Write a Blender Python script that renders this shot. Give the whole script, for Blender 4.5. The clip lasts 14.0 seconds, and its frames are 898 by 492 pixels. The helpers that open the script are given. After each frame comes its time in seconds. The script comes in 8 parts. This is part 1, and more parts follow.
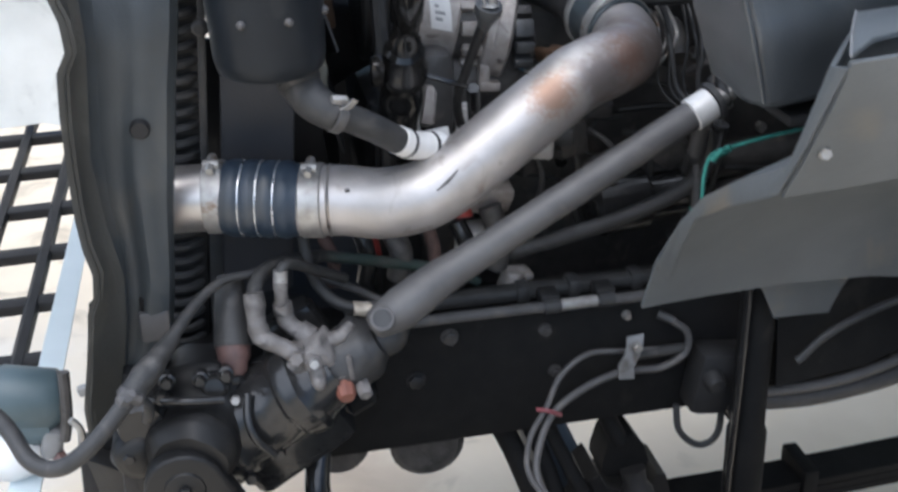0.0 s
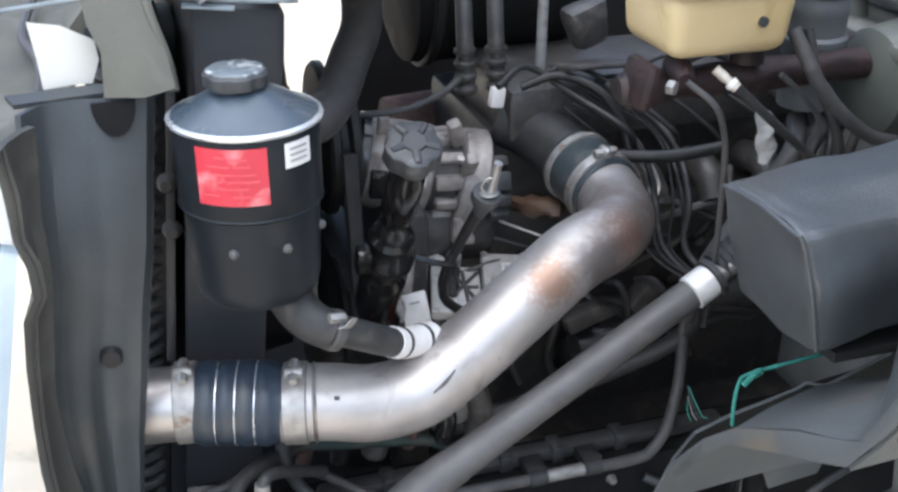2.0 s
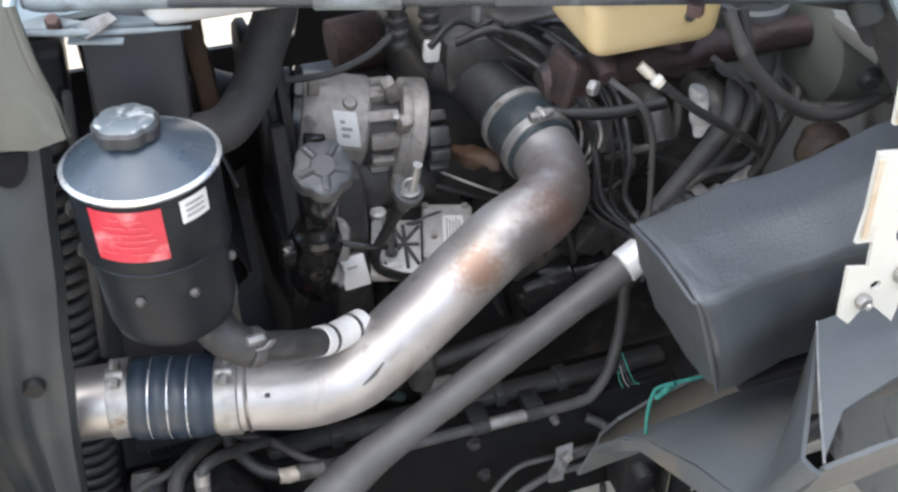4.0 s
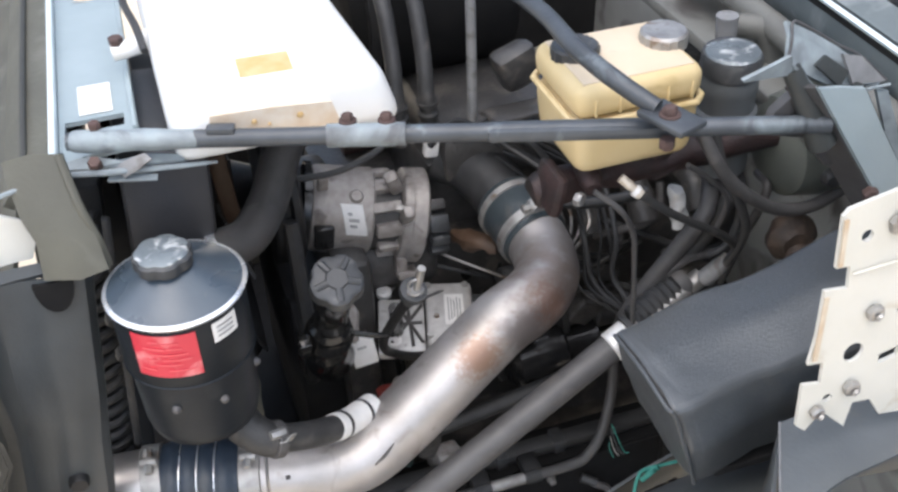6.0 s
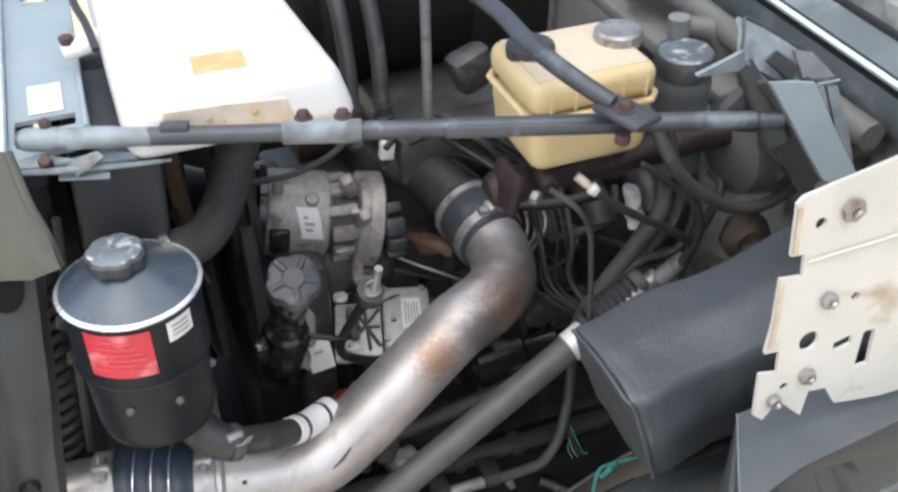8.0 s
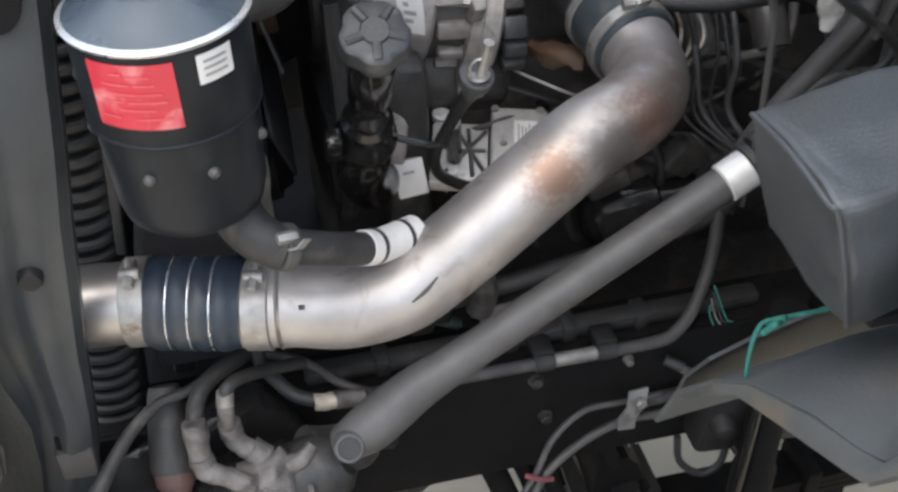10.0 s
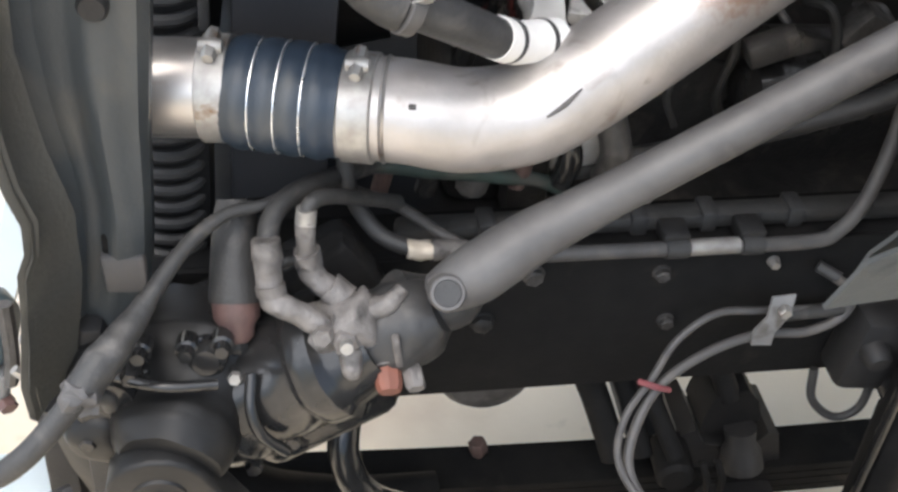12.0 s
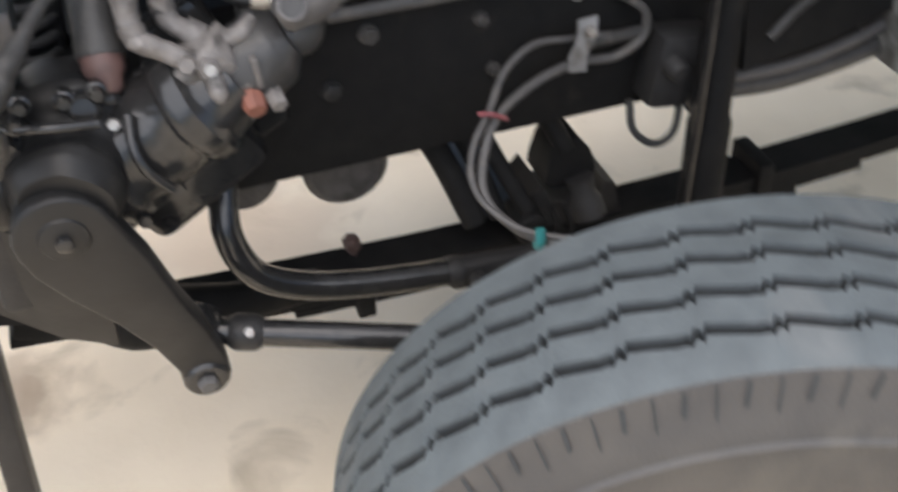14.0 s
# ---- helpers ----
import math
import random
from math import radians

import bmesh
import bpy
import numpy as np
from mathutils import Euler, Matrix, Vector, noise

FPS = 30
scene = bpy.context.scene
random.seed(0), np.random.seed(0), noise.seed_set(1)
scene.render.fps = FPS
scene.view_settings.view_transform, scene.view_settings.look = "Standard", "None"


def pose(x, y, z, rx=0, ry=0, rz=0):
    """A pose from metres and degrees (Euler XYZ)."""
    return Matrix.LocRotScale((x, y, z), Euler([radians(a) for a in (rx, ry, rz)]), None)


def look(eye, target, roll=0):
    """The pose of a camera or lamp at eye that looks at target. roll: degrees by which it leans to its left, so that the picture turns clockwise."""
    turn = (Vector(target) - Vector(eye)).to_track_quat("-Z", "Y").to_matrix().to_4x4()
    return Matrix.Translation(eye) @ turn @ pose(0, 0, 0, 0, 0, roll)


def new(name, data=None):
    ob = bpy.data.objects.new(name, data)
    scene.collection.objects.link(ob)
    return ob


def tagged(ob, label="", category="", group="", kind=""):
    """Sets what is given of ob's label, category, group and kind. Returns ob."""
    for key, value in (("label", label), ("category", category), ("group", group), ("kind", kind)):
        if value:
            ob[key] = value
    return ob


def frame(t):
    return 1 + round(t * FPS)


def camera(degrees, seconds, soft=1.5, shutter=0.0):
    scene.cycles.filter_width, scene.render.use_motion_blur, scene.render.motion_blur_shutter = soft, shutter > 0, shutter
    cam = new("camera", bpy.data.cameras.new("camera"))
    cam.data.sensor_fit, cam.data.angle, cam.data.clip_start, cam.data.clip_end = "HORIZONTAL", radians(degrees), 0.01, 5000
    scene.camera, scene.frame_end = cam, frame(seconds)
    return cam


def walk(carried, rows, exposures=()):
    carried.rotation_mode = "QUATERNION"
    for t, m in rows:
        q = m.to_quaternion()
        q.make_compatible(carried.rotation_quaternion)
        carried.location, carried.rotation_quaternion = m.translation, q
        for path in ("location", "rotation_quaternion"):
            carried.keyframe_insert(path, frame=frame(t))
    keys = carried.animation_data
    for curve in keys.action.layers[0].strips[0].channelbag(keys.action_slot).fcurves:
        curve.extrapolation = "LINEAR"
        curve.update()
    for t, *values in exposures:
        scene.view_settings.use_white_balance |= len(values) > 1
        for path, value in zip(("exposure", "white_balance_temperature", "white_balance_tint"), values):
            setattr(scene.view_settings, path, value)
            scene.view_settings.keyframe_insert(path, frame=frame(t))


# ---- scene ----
cam = camera(45.3, 14.0, soft=2.6, shutter=0.5)
PATH = [
    (0, (0.057, 0.139, 1.693), (0.378, 1.907, 0.814), -1.9),
    (0.5, (0.063, 0.188, 1.728), (0.376, 1.971, 0.878), 0.1),
    (1, (0.007, 0.234, 1.776), (0.405, 2.019, 0.966), 1.8),
    (1.5, (-0.029, 0.303, 1.836), (0.502, 2.022, 0.962), 1.7),
    (2, (-0.033, 0.371, 1.874), (0.509, 2.076, 0.98), 0.3),
    (2.5, (-0.035, 0.401, 1.91), (0.56, 2.045, 0.937), -1.0),
    (2.7, (-0.012, 0.411, 1.925), (0.615, 2.022, 0.92), -0.2),
    (4.8, (0.116, 0.491, 2.16), (0.496, 1.963, 0.859), -2.6),
    (5, (0.116, 0.491, 2.172), (0.525, 1.954, 0.871), -2.8),
    (5.5, (0.109, 0.483, 2.204), (0.554, 1.949, 0.918), -2.3),
    (6, (0.097, 0.446, 2.238), (0.561, 1.959, 1.015), -2.5),
    (6.5, (0.082, 0.437, 2.244), (0.54, 1.956, 1.027), -2.2),
    (7, (0.082, 0.429, 2.251), (0.598, 1.955, 1.065), -1.6),
    (7.2, (0.081, 0.428, 2.248), (0.639, 1.948, 1.074), -1.2),
    (9.3, (0.132, 0.523, 2.074), (0.592, 1.945, 0.745), -2.2),
    (9.5, (0.138, 0.546, 2.035), (0.527, 1.973, 0.689), -1.9),
    (10, (0.136, 0.584, 1.924), (0.458, 2.064, 0.617), -1.4),
    (10.5, (0.12, 0.6, 1.851), (0.4, 2.131, 0.595), -0.4),
    (11, (0.088, 0.613, 1.775), (0.34, 2.135, 0.502), 1.6),
    (11.5, (0.082, 0.626, 1.714), (0.31, 2.133, 0.42), 2.0),
    (12, (0.089, 0.637, 1.662), (0.293, 2.139, 0.358), 2.0),
    (12.5, (0.077, 0.609, 1.624), (0.247, 2.17, 0.386), 3.0),
    (13, (0.06, 0.56, 1.567), (0.23, 2.11, 0.315), 1.9),
    (13.5, (0.034, 0.475, 1.539), (0.305, 1.998, 0.271), 0.3),
    (13.8, (0.024, 0.399, 1.532), (0.431, 1.883, 0.253), -0.4),
    (14, (0.022, 0.352, 1.514), (0.496, 1.807, 0.226), -1.9),
]
EXPOSURES = [(0, 0.32, 5800, 8), (0.5, 0.48, 5780, 8), (1, 0.59, 5800, 8), (2.5, 0.65, 5850, 8), (5, 0.59, 6200, 9), (6, 0.46, 6250, 10), (7, 0.38, 6300, 10), (9.5, 0.33, 6250, 8), (10, 0.35, 6300, 8), (11, 0.34, 6450, 8), (12, 0.92, 6450, 8), (12.5, 1.09, 6450, 8), (13, 1.02, 6450, 8), (13.5, 0.92, 6450, 9), (14, 0.62, 6500, 10)]
walk(cam, [(t, look(eye, target, roll)) for t, eye, target, roll in PATH], EXPOSURES)

# ---------- world, sun ----------
world = bpy.data.worlds.new("sky")
scene.world = world
world.use_nodes = True
wn = world.node_tree
sky = wn.nodes.new("ShaderNodeTexSky")
sky.sky_type = "NISHITA"
sky.sun_disc = False
sky.sun_elevation, sky.sun_rotation = radians(70), radians(223)
sky.dust_density, sky.air_density = 3.0, 1.0
wn.nodes["Background"].inputs["Strength"].default_value = 0.15
wn.links.new(sky.outputs[0], wn.nodes["Background"].inputs[0])
sun_data = bpy.data.lights.new("sun", "SUN")
sun_data.energy, sun_data.angle, sun_data.color = 2.6, radians(110), (1.0, 0.975, 0.945)
sun = new("sun", sun_data)
sun.matrix_world = look((-0.9, 0.1, 6.0), (0.3, 1.4, 1.0))


# ---------- materials ----------
def mat(name, base, second=None, rough=0.5, metal=0.0, scale=30.0, bump=0.15, fine=220.0, dirt=None, dirt_amount=0.45,
        dirt_scale=9.0, spec=0.5, rough_var=0.15, random_tone=0.0):
    """Two-tone grain, patches of dirt, varied gloss and fine relief, all in object space."""
    m = bpy.data.materials.new(name)
    m.use_nodes = True
    nt = m.node_tree
    n, l = nt.nodes, nt.links
    b = n["Principled BSDF"]
    co = n.new("ShaderNodeTexCoord")

    def tex(sc, detail=5.0, dist=0.0):
        t = n.new("ShaderNodeTexNoise")
        t.inputs["Scale"].default_value, t.inputs["Detail"].default_value = sc, detail
        t.inputs["Distortion"].default_value = dist
        l.new(co.outputs["Object"], t.inputs["Vector"])
        return t

    grain = tex(scale)
    mix = n.new("ShaderNodeMix")
    mix.data_type = "RGBA"
    second = second or tuple(c * 0.72 for c in base)
    mix.inputs["A"].default_value, mix.inputs["B"].default_value = (*base, 1), (*second, 1)
    ramp = n.new("ShaderNodeMapRange")
    ramp.inputs["From Min"].default_value, ramp.inputs["From Max"].default_value = 0.35, 0.7
    l.new(grain.outputs["Fac"], ramp.inputs["Value"])
    l.new(ramp.outputs[0], mix.inputs["Factor"])
    colour = mix.outputs["Result"]
    if dirt:
        spots = tex(dirt_scale, 8.0, 0.6)
        r2 = n.new("ShaderNodeMapRange")
        r2.inputs["From Min"].default_value, r2.inputs["From Max"].default_value = 0.72 - dirt_amount * 0.5, 0.82 - dirt_amount * 0.4
        l.new(spots.outputs["Fac"], r2.inputs["Value"])
        m2 = n.new("ShaderNodeMix")
        m2.data_type = "RGBA"
        m2.inputs["B"].default_value = (*dirt, 1)
        l.new(colour, m2.inputs["A"])
        l.new(r2.outputs[0], m2.inputs["Factor"])
        colour = m2.outputs["Result"]
    if random_tone:
        info = n.new("ShaderNodeObjectInfo")
        hs = n.new("ShaderNodeHueSaturation")
        mr = n.new("ShaderNodeMapRange")
        mr.inputs["To Min"].default_value, mr.inputs["To Max"].default_value = 1 - random_tone, 1 + random_tone
        l.new(info.outputs["Random"], mr.inputs["Value"])
        l.new(mr.outputs[0], hs.inputs["Value"])
        l.new(colour, hs.inputs["Color"])
        colour = hs.outputs["Color"]
    l.new(colour, b.inputs["Base Color"])
    b.inputs["Metallic"].default_value = metal
    b.inputs["Specular IOR Level"].default_value = spec
    rr = n.new("ShaderNodeMapRange")
    rr.inputs["To Min"].default_value, rr.inputs["To Max"].default_value = max(0.02, rough - rough_var), min(1, rough + rough_var)
    gl = tex(scale * 0.6, 6.0, 0.3)
    l.new(gl.outputs["Fac"], rr.inputs["Value"])
    l.new(rr.outputs[0], b.inputs["Roughness"])
    if bump:
        fb = tex(fine, 4.0)
        bp = n.new("ShaderNodeBump")
        bp.inputs["Strength"].default_value, bp.inputs["Distance"].default_value = bump, 0.003
        l.new(fb.outputs["Fac"], bp.inputs["Height"])
        l.new(bp.outputs[0], b.inputs["Normal"])
    return m


ALU = mat("aluminium_pipe", (0.62, 0.60, 0.58), (0.50, 0.47, 0.45), 0.34, 0.85, 16, 0.06, 300, (0.34, 0.27, 0.22), 0.28, 14)
ALU_DULL = mat("cast_aluminium", (0.41, 0.378, 0.352), (0.28, 0.253, 0.232), 0.46, 0.3, 60, 0.4, 300, (0.12, 0.10, 0.09), 0.28, 34)
ALU_BRIGHT = mat("bright_cast_cover", (0.80, 0.79, 0.77), (0.68, 0.67, 0.65), 0.42, 0.3, 60, 0.2, 350, (0.36, 0.33, 0.30), 0.18, 40)
UNIT_GREY = mat("dusty_bright_casting", (0.56, 0.55, 0.535), (0.44, 0.43, 0.415), 0.42, 0.3, 60, 0.3, 300, (0.22, 0.20, 0.185), 0.24, 36)
ENGINE = mat("oily_engine_black", (0.050, 0.048, 0.047), (0.072, 0.069, 0.066), 0.38, 0.1, 40, 0.5, 160, (0.12, 0.108, 0.096), 0.3, 22)
RAIL_BLACK = mat("dull_black_rail_paint", (0.010, 0.010, 0.0103), (0.014, 0.0136, 0.0134), 0.7, 0, 30, 0.2, 200, (0.024, 0.022, 0.020), 0.2, 12, spec=0.12)
SILICONE = mat("blue_silicone", (0.020, 0.032, 0.050), (0.028, 0.041, 0.060), 0.42, 0, 40, 0.1, 200, (0.06, 0.066, 0.072), 0.25)
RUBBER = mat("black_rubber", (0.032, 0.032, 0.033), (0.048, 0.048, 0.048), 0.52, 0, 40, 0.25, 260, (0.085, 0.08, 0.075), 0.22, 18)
HOSE_BLACK = mat("black_engine_hose", (0.018, 0.018, 0.0186), (0.026, 0.0255, 0.025), 0.42, 0, 40, 0.2, 260, (0.04, 0.037, 0.034), 0.2, 22, spec=0.35)
RUBBER_GREY = mat("dusty_hose", (0.042, 0.041, 0.040), (0.028, 0.028, 0.028), 0.56, 0, 50, 0.3, 260, (0.085, 0.078, 0.072), 0.25, 25)
HOSE_GREY = mat("worn_grey_radiator_hose", (0.075, 0.072, 0.071), (0.052, 0.050, 0.049), 0.55, 0, 40, 0.25, 260, (0.11, 0.104, 0.10), 0.25, 20)
BLACK_STEEL = mat("black_chassis_paint", (0.020, 0.020, 0.0206), (0.028, 0.0272, 0.0272), 0.5, 0, 30, 0.2, 200, (0.036, 0.033, 0.03), 0.2, 12, spec=0.3)
BRIGHT = mat("bright_rolled_steel", (0.80, 0.82, 0.84), (0.70, 0.72, 0.74), 0.28, 0.75, 40, 0.05)
PALE_STEEL = mat("pale_grey_plating", (0.25, 0.25, 0.25), (0.19, 0.19, 0.19), 0.55, 0.1, 40, 0.1, 220, (0.12, 0.11, 0.10), 0.35, 30)
PALE_WORN = mat("worn_pale_blue_grey_paint", (0.30, 0.345, 0.36), (0.17, 0.19, 0.20), 0.5, 0, 30, 0.15, 220, (0.11, 0.115, 0.12), 0.35, 16)
LAMP_GREY = mat("blue_grey_lamp_shell", (0.085, 0.12, 0.135), (0.065, 0.095, 0.105), 0.4, 0, 14, 0.1)
TRIM = mat("grey_olive_edging", (0.060, 0.059, 0.052), (0.046, 0.045, 0.040), 0.6, 0, 12, 0.25, 180, (0.085, 0.082, 0.07), 0.3, 10)
ARM_BLACK = mat("oiled_forging_black", (0.0115, 0.0113, 0.0113), (0.016, 0.0157, 0.0155), 0.45, 0.0, 24, 0.12, 90, (0.022, 0.021, 0.020), 0.2, 16, spec=0.35)
GREASY = mat("greasy_cast_iron", (0.017, 0.0168, 0.0168), (0.023, 0.0225, 0.0223), 0.16, 0.0, 60, 0.3, 55, (0.031, 0.0296, 0.028), 0.2, 30, rough_var=0.1)
GLOSS = mat("wet_black_paint", (0.009, 0.009, 0.0092), (0.013, 0.0128, 0.0126), 0.16, 0.0, 40, 0.25, 60, (0.022, 0.021, 0.020), 0.15, 30, rough_var=0.09, spec=0.6)
BOX_GREY = mat("dusty_dark_grey_casting", (0.034, 0.0335, 0.0335), (0.026, 0.0256, 0.0256), 0.45, 0, 24, 0.25, 120, (0.055, 0.052, 0.05), 0.25, 22)
IRON = mat("dusty_cast_iron", (0.095, 0.09, 0.087), (0.06, 0.057, 0.055), 0.5, 0.2, 45, 0.5, 180, (0.035, 0.033, 0.032), 0.35, 24)
DUSTY = mat("dusty_fitting", (0.195, 0.181, 0.172), (0.096, 0.089, 0.084), 0.5, 0.05, 45, 0.7, 180, (0.048, 0.045, 0.043), 0.36, 30)
STEEL_GREY = mat("grey_steel_shaft", (0.096, 0.093, 0.092), (0.072, 0.069, 0.069), 0.54, 0.15, 30, 0.12, 260, (0.125, 0.115, 0.106), 0.3, 15)
SHAFT = mat("dull_grey_shaft_paint", (0.112, 0.109, 0.108), (0.084, 0.081, 0.081), 0.52, 0.15, 30, 0.12, 260, (0.14, 0.131, 0.124), 0.3, 15)
STEEL = mat("zinc_steel", (0.46, 0.45, 0.43), (0.31, 0.295, 0.28), 0.46, 0.7, 60, 0.1, 300, (0.22, 0.15, 0.10), 0.25, 40)
RUSTY = mat("rusty_bolt", (0.12, 0.075, 0.065), (0.075, 0.05, 0.045), 0.75, 0.2, 80, 0.4, 300)
MASTER = mat("rusty_red_casting", (0.042, 0.023, 0.022), (0.024, 0.017, 0.0165), 0.55, 0.1, 60, 0.6, 250, (0.018, 0.016, 0.016), 0.45)
PANEL = mat("grey_black_moulding", (0.052, 0.059, 0.063), (0.037, 0.042, 0.045), 0.42, 0, 13, 0.14, 300, (0.075, 0.075, 0.070), 0.28, 8)
LINER = mat("grey_liner_plastic", (0.112, 0.121, 0.125), (0.084, 0.092, 0.095), 0.48, 0, 9, 0.2, 220, (0.15, 0.136, 0.112), 0.25, 7)
VINYL = mat("black_vinyl", (0.056, 0.062, 0.067), (0.070, 0.077, 0.083), 0.36, 0, 14, 0.3, 420, (0.10, 0.099, 0.096), 0.25, 8, spec=0.75)
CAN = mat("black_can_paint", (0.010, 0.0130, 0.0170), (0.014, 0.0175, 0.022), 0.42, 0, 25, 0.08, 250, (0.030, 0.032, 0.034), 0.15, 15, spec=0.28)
# lid coloured paler and bluer than the can body
CAN_LID = mat("blue_black_lid", (0.047, 0.065, 0.086), (0.062, 0.083, 0.104), 0.27, 0, 20, 0.08, 250, (0.13, 0.13, 0.13), 0.25, 15, spec=0.8)
CAP_PLASTIC = mat("black_cap_plastic", (0.042, 0.044, 0.046), (0.062, 0.064, 0.067), 0.42, 0, 40, 0.2, 260, (0.11, 0.11, 0.108), 0.2, 40)
RED_LABEL = mat("red_label", (0.60, 0.035, 0.06), (0.53, 0.05, 0.07), 0.4, 0, 12, 0.05, 200, (0.72, 0.24, 0.25), 0.42, 30)
PINK_PRINT = mat("worn_label_print", (0.67, 0.11, 0.13), (0.63, 0.075, 0.09), 0.5, 0, 60, 0)
WHITE_LABEL = mat("white_label", (0.80, 0.79, 0.77), (0.70, 0.69, 0.67), 0.5, 0, 40, 0.05)
PLASTIC_PALE = mat("dusty_white_plastic", (0.56, 0.56, 0.55), (0.42, 0.42, 0.41), 0.5, 0, 60, 0.2, 200, (0.25, 0.24, 0.23), 0.3, 40)
PRINT = mat("grey_label_print", (0.30, 0.30, 0.30), (0.38, 0.38, 0.37), 0.6, 0, 90, 0)
AMBER_LABEL = mat("faded_amber_label", (0.62, 0.40, 0.16), (0.70, 0.52, 0.28), 0.5, 0, 40, 0)
WHITE_TANK = mat("white_translucent_plastic", (0.84, 0.84, 0.82), (0.80, 0.79, 0.76), 0.35, 0, 12, 0.05, 200, (0.72, 0.65, 0.54), 0.12, 8)
TANK_FAINT = mat("faint_amber_plastic", (0.66, 0.53, 0.39), (0.74, 0.66, 0.55), 0.4, 0, 60, 0)
YELLOW_TANK = mat("yellowed_plastic", (0.655, 0.53, 0.305), (0.60, 0.46, 0.225), 0.42, 0, 9, 0.1, 200, (0.45, 0.335, 0.15), 0.3, 16)
CREAM = mat("cream_painted_steel", (0.63, 0.615, 0.55), (0.57, 0.555, 0.49), 0.45, 0, 14, 0.1, 200, (0.42, 0.34, 0.23), 0.2, 16)
CREAM_EDGE = mat("rust_stained_cream_edge", (0.60, 0.52, 0.40), (0.45, 0.30, 0.17), 0.6, 0, 40, 0.2, 200)
BLUE_PAINT = mat("pale_blue_body_paint", (0.34, 0.40, 0.415), (0.28, 0.335, 0.35), 0.38, 0, 9, 0.06, 200, (0.19, 0.20, 0.19), 0.2, 9)
COWL = mat("dusty_grey_blue_cowl_paint", (0.165, 0.19, 0.195), (0.12, 0.14, 0.144), 0.45, 0, 10, 0.12, 200, (0.26, 0.285, 0.285), 0.3, 12)
TANK_TOP_LIT = mat("skylit_plastic", (0.66, 0.555, 0.415), (0.60, 0.49, 0.345), 0.5, 0, 14, 0.1, 200, (0.50, 0.41, 0.30), 0.25, 22)
# brighter copy of BLUE_PAINT with strong sunlight put into its colour
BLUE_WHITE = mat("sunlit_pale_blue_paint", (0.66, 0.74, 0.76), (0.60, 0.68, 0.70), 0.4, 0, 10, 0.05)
WORN_BAR = mat("worn_grey_blue_tube", (0.085, 0.094, 0.104), (0.055, 0.06, 0.066), 0.36, 0.15, 24, 0.15, 220, (0.20, 0.235, 0.25), 0.26, 18)
OLIVE = mat("olive_rubber_seal", (0.115, 0.112, 0.088), (0.085, 0.083, 0.066), 0.65, 0, 12, 0.25, 180, (0.16, 0.155, 0.13), 0.3, 10)
FIBRE = mat("white_hood_moulding", (0.78, 0.765, 0.70), (0.66, 0.65, 0.59), 0.5, 0, 9, 0.2, 100, (0.42, 0.40, 0.35), 0.34, 7)
BOOSTER = mat("dark_green_grey_paint", (0.125, 0.133, 0.115), (0.095, 0.102, 0.088), 0.4, 0, 20, 0.1, 200, (0.17, 0.165, 0.145), 0.25, 14)
FIREWALL = mat("grey_green_firewall", (0.17, 0.17, 0.154), (0.125, 0.124, 0.111), 0.55, 0, 8, 0.15, 150, (0.066, 0.06, 0.055), 0.4, 9)
WALL_PAINT = mat("dirty_pale_grey_wall_paint", (0.36, 0.365, 0.345), (0.26, 0.262, 0.245), 0.5, 0, 8, 0.15, 150, (0.10, 0.092, 0.084), 0.42, 9)
ROPE = mat("teal_rope", (0.02, 0.145, 0.115), (0.045, 0.22, 0.18), 0.8, 0, 160, 0.4, 400)
RED_TIE = mat("red_plastic_tie", (0.24, 0.07, 0.08), None, 0.5, 0, 60, 0)
TEAL_TIE = mat("teal_plastic_tie", (0.025, 0.21, 0.215), None, 0.5, 0, 60, 0)
BLUE_PLUG = mat("blue_plug", (0.03, 0.13, 0.21), (0.05, 0.10, 0.15), 0.45, 0, 60, 0.1)
ORANGE = mat("orange_rubber_plug", (0.20, 0.075, 0.05), (0.15, 0.062, 0.045), 0.6, 0, 60, 0.2)
PINK_CAP = mat("faded_red_brown_boot", (0.135, 0.077, 0.068), (0.085, 0.052, 0.048), 0.5, 0, 50, 0.3)
OCHRE = mat("ochre_bracket", (0.10, 0.06, 0.036), (0.075, 0.045, 0.028), 0.5, 0, 40, 0.2)
HORN_RUST = mat("brown_rusty_horn", (0.075, 0.052, 0.038), (0.045, 0.034, 0.028), 0.55, 0.1, 60, 0.5, 200, (0.11, 0.08, 0.06), 0.3, 30)
DARK_GREY = mat("dark_grey_green", (0.045, 0.049, 0.047), (0.034, 0.037, 0.036), 0.5, 0, 10, 0.15, 180, (0.075, 0.07, 0.062), 0.25, 10)
BOOT = mat("dark_green_black_boot", (0.032, 0.043, 0.049), (0.045, 0.056, 0.062), 0.36, 0, 40, 0.12, 220, (0.075, 0.078, 0.078), 0.25, 20)
GLASS = mat("tinted_windscreen", (0.02, 0.025, 0.025), None, 0.06, 0, 10, 0, rough_var=0.02)
LID_FOIL = mat("worn_silver_lid", (0.20, 0.225, 0.235), (0.14, 0.16, 0.17), 0.3, 0.3, 30, 0.1, 260, (0.62, 0.63, 0.62), 0.35, 55)
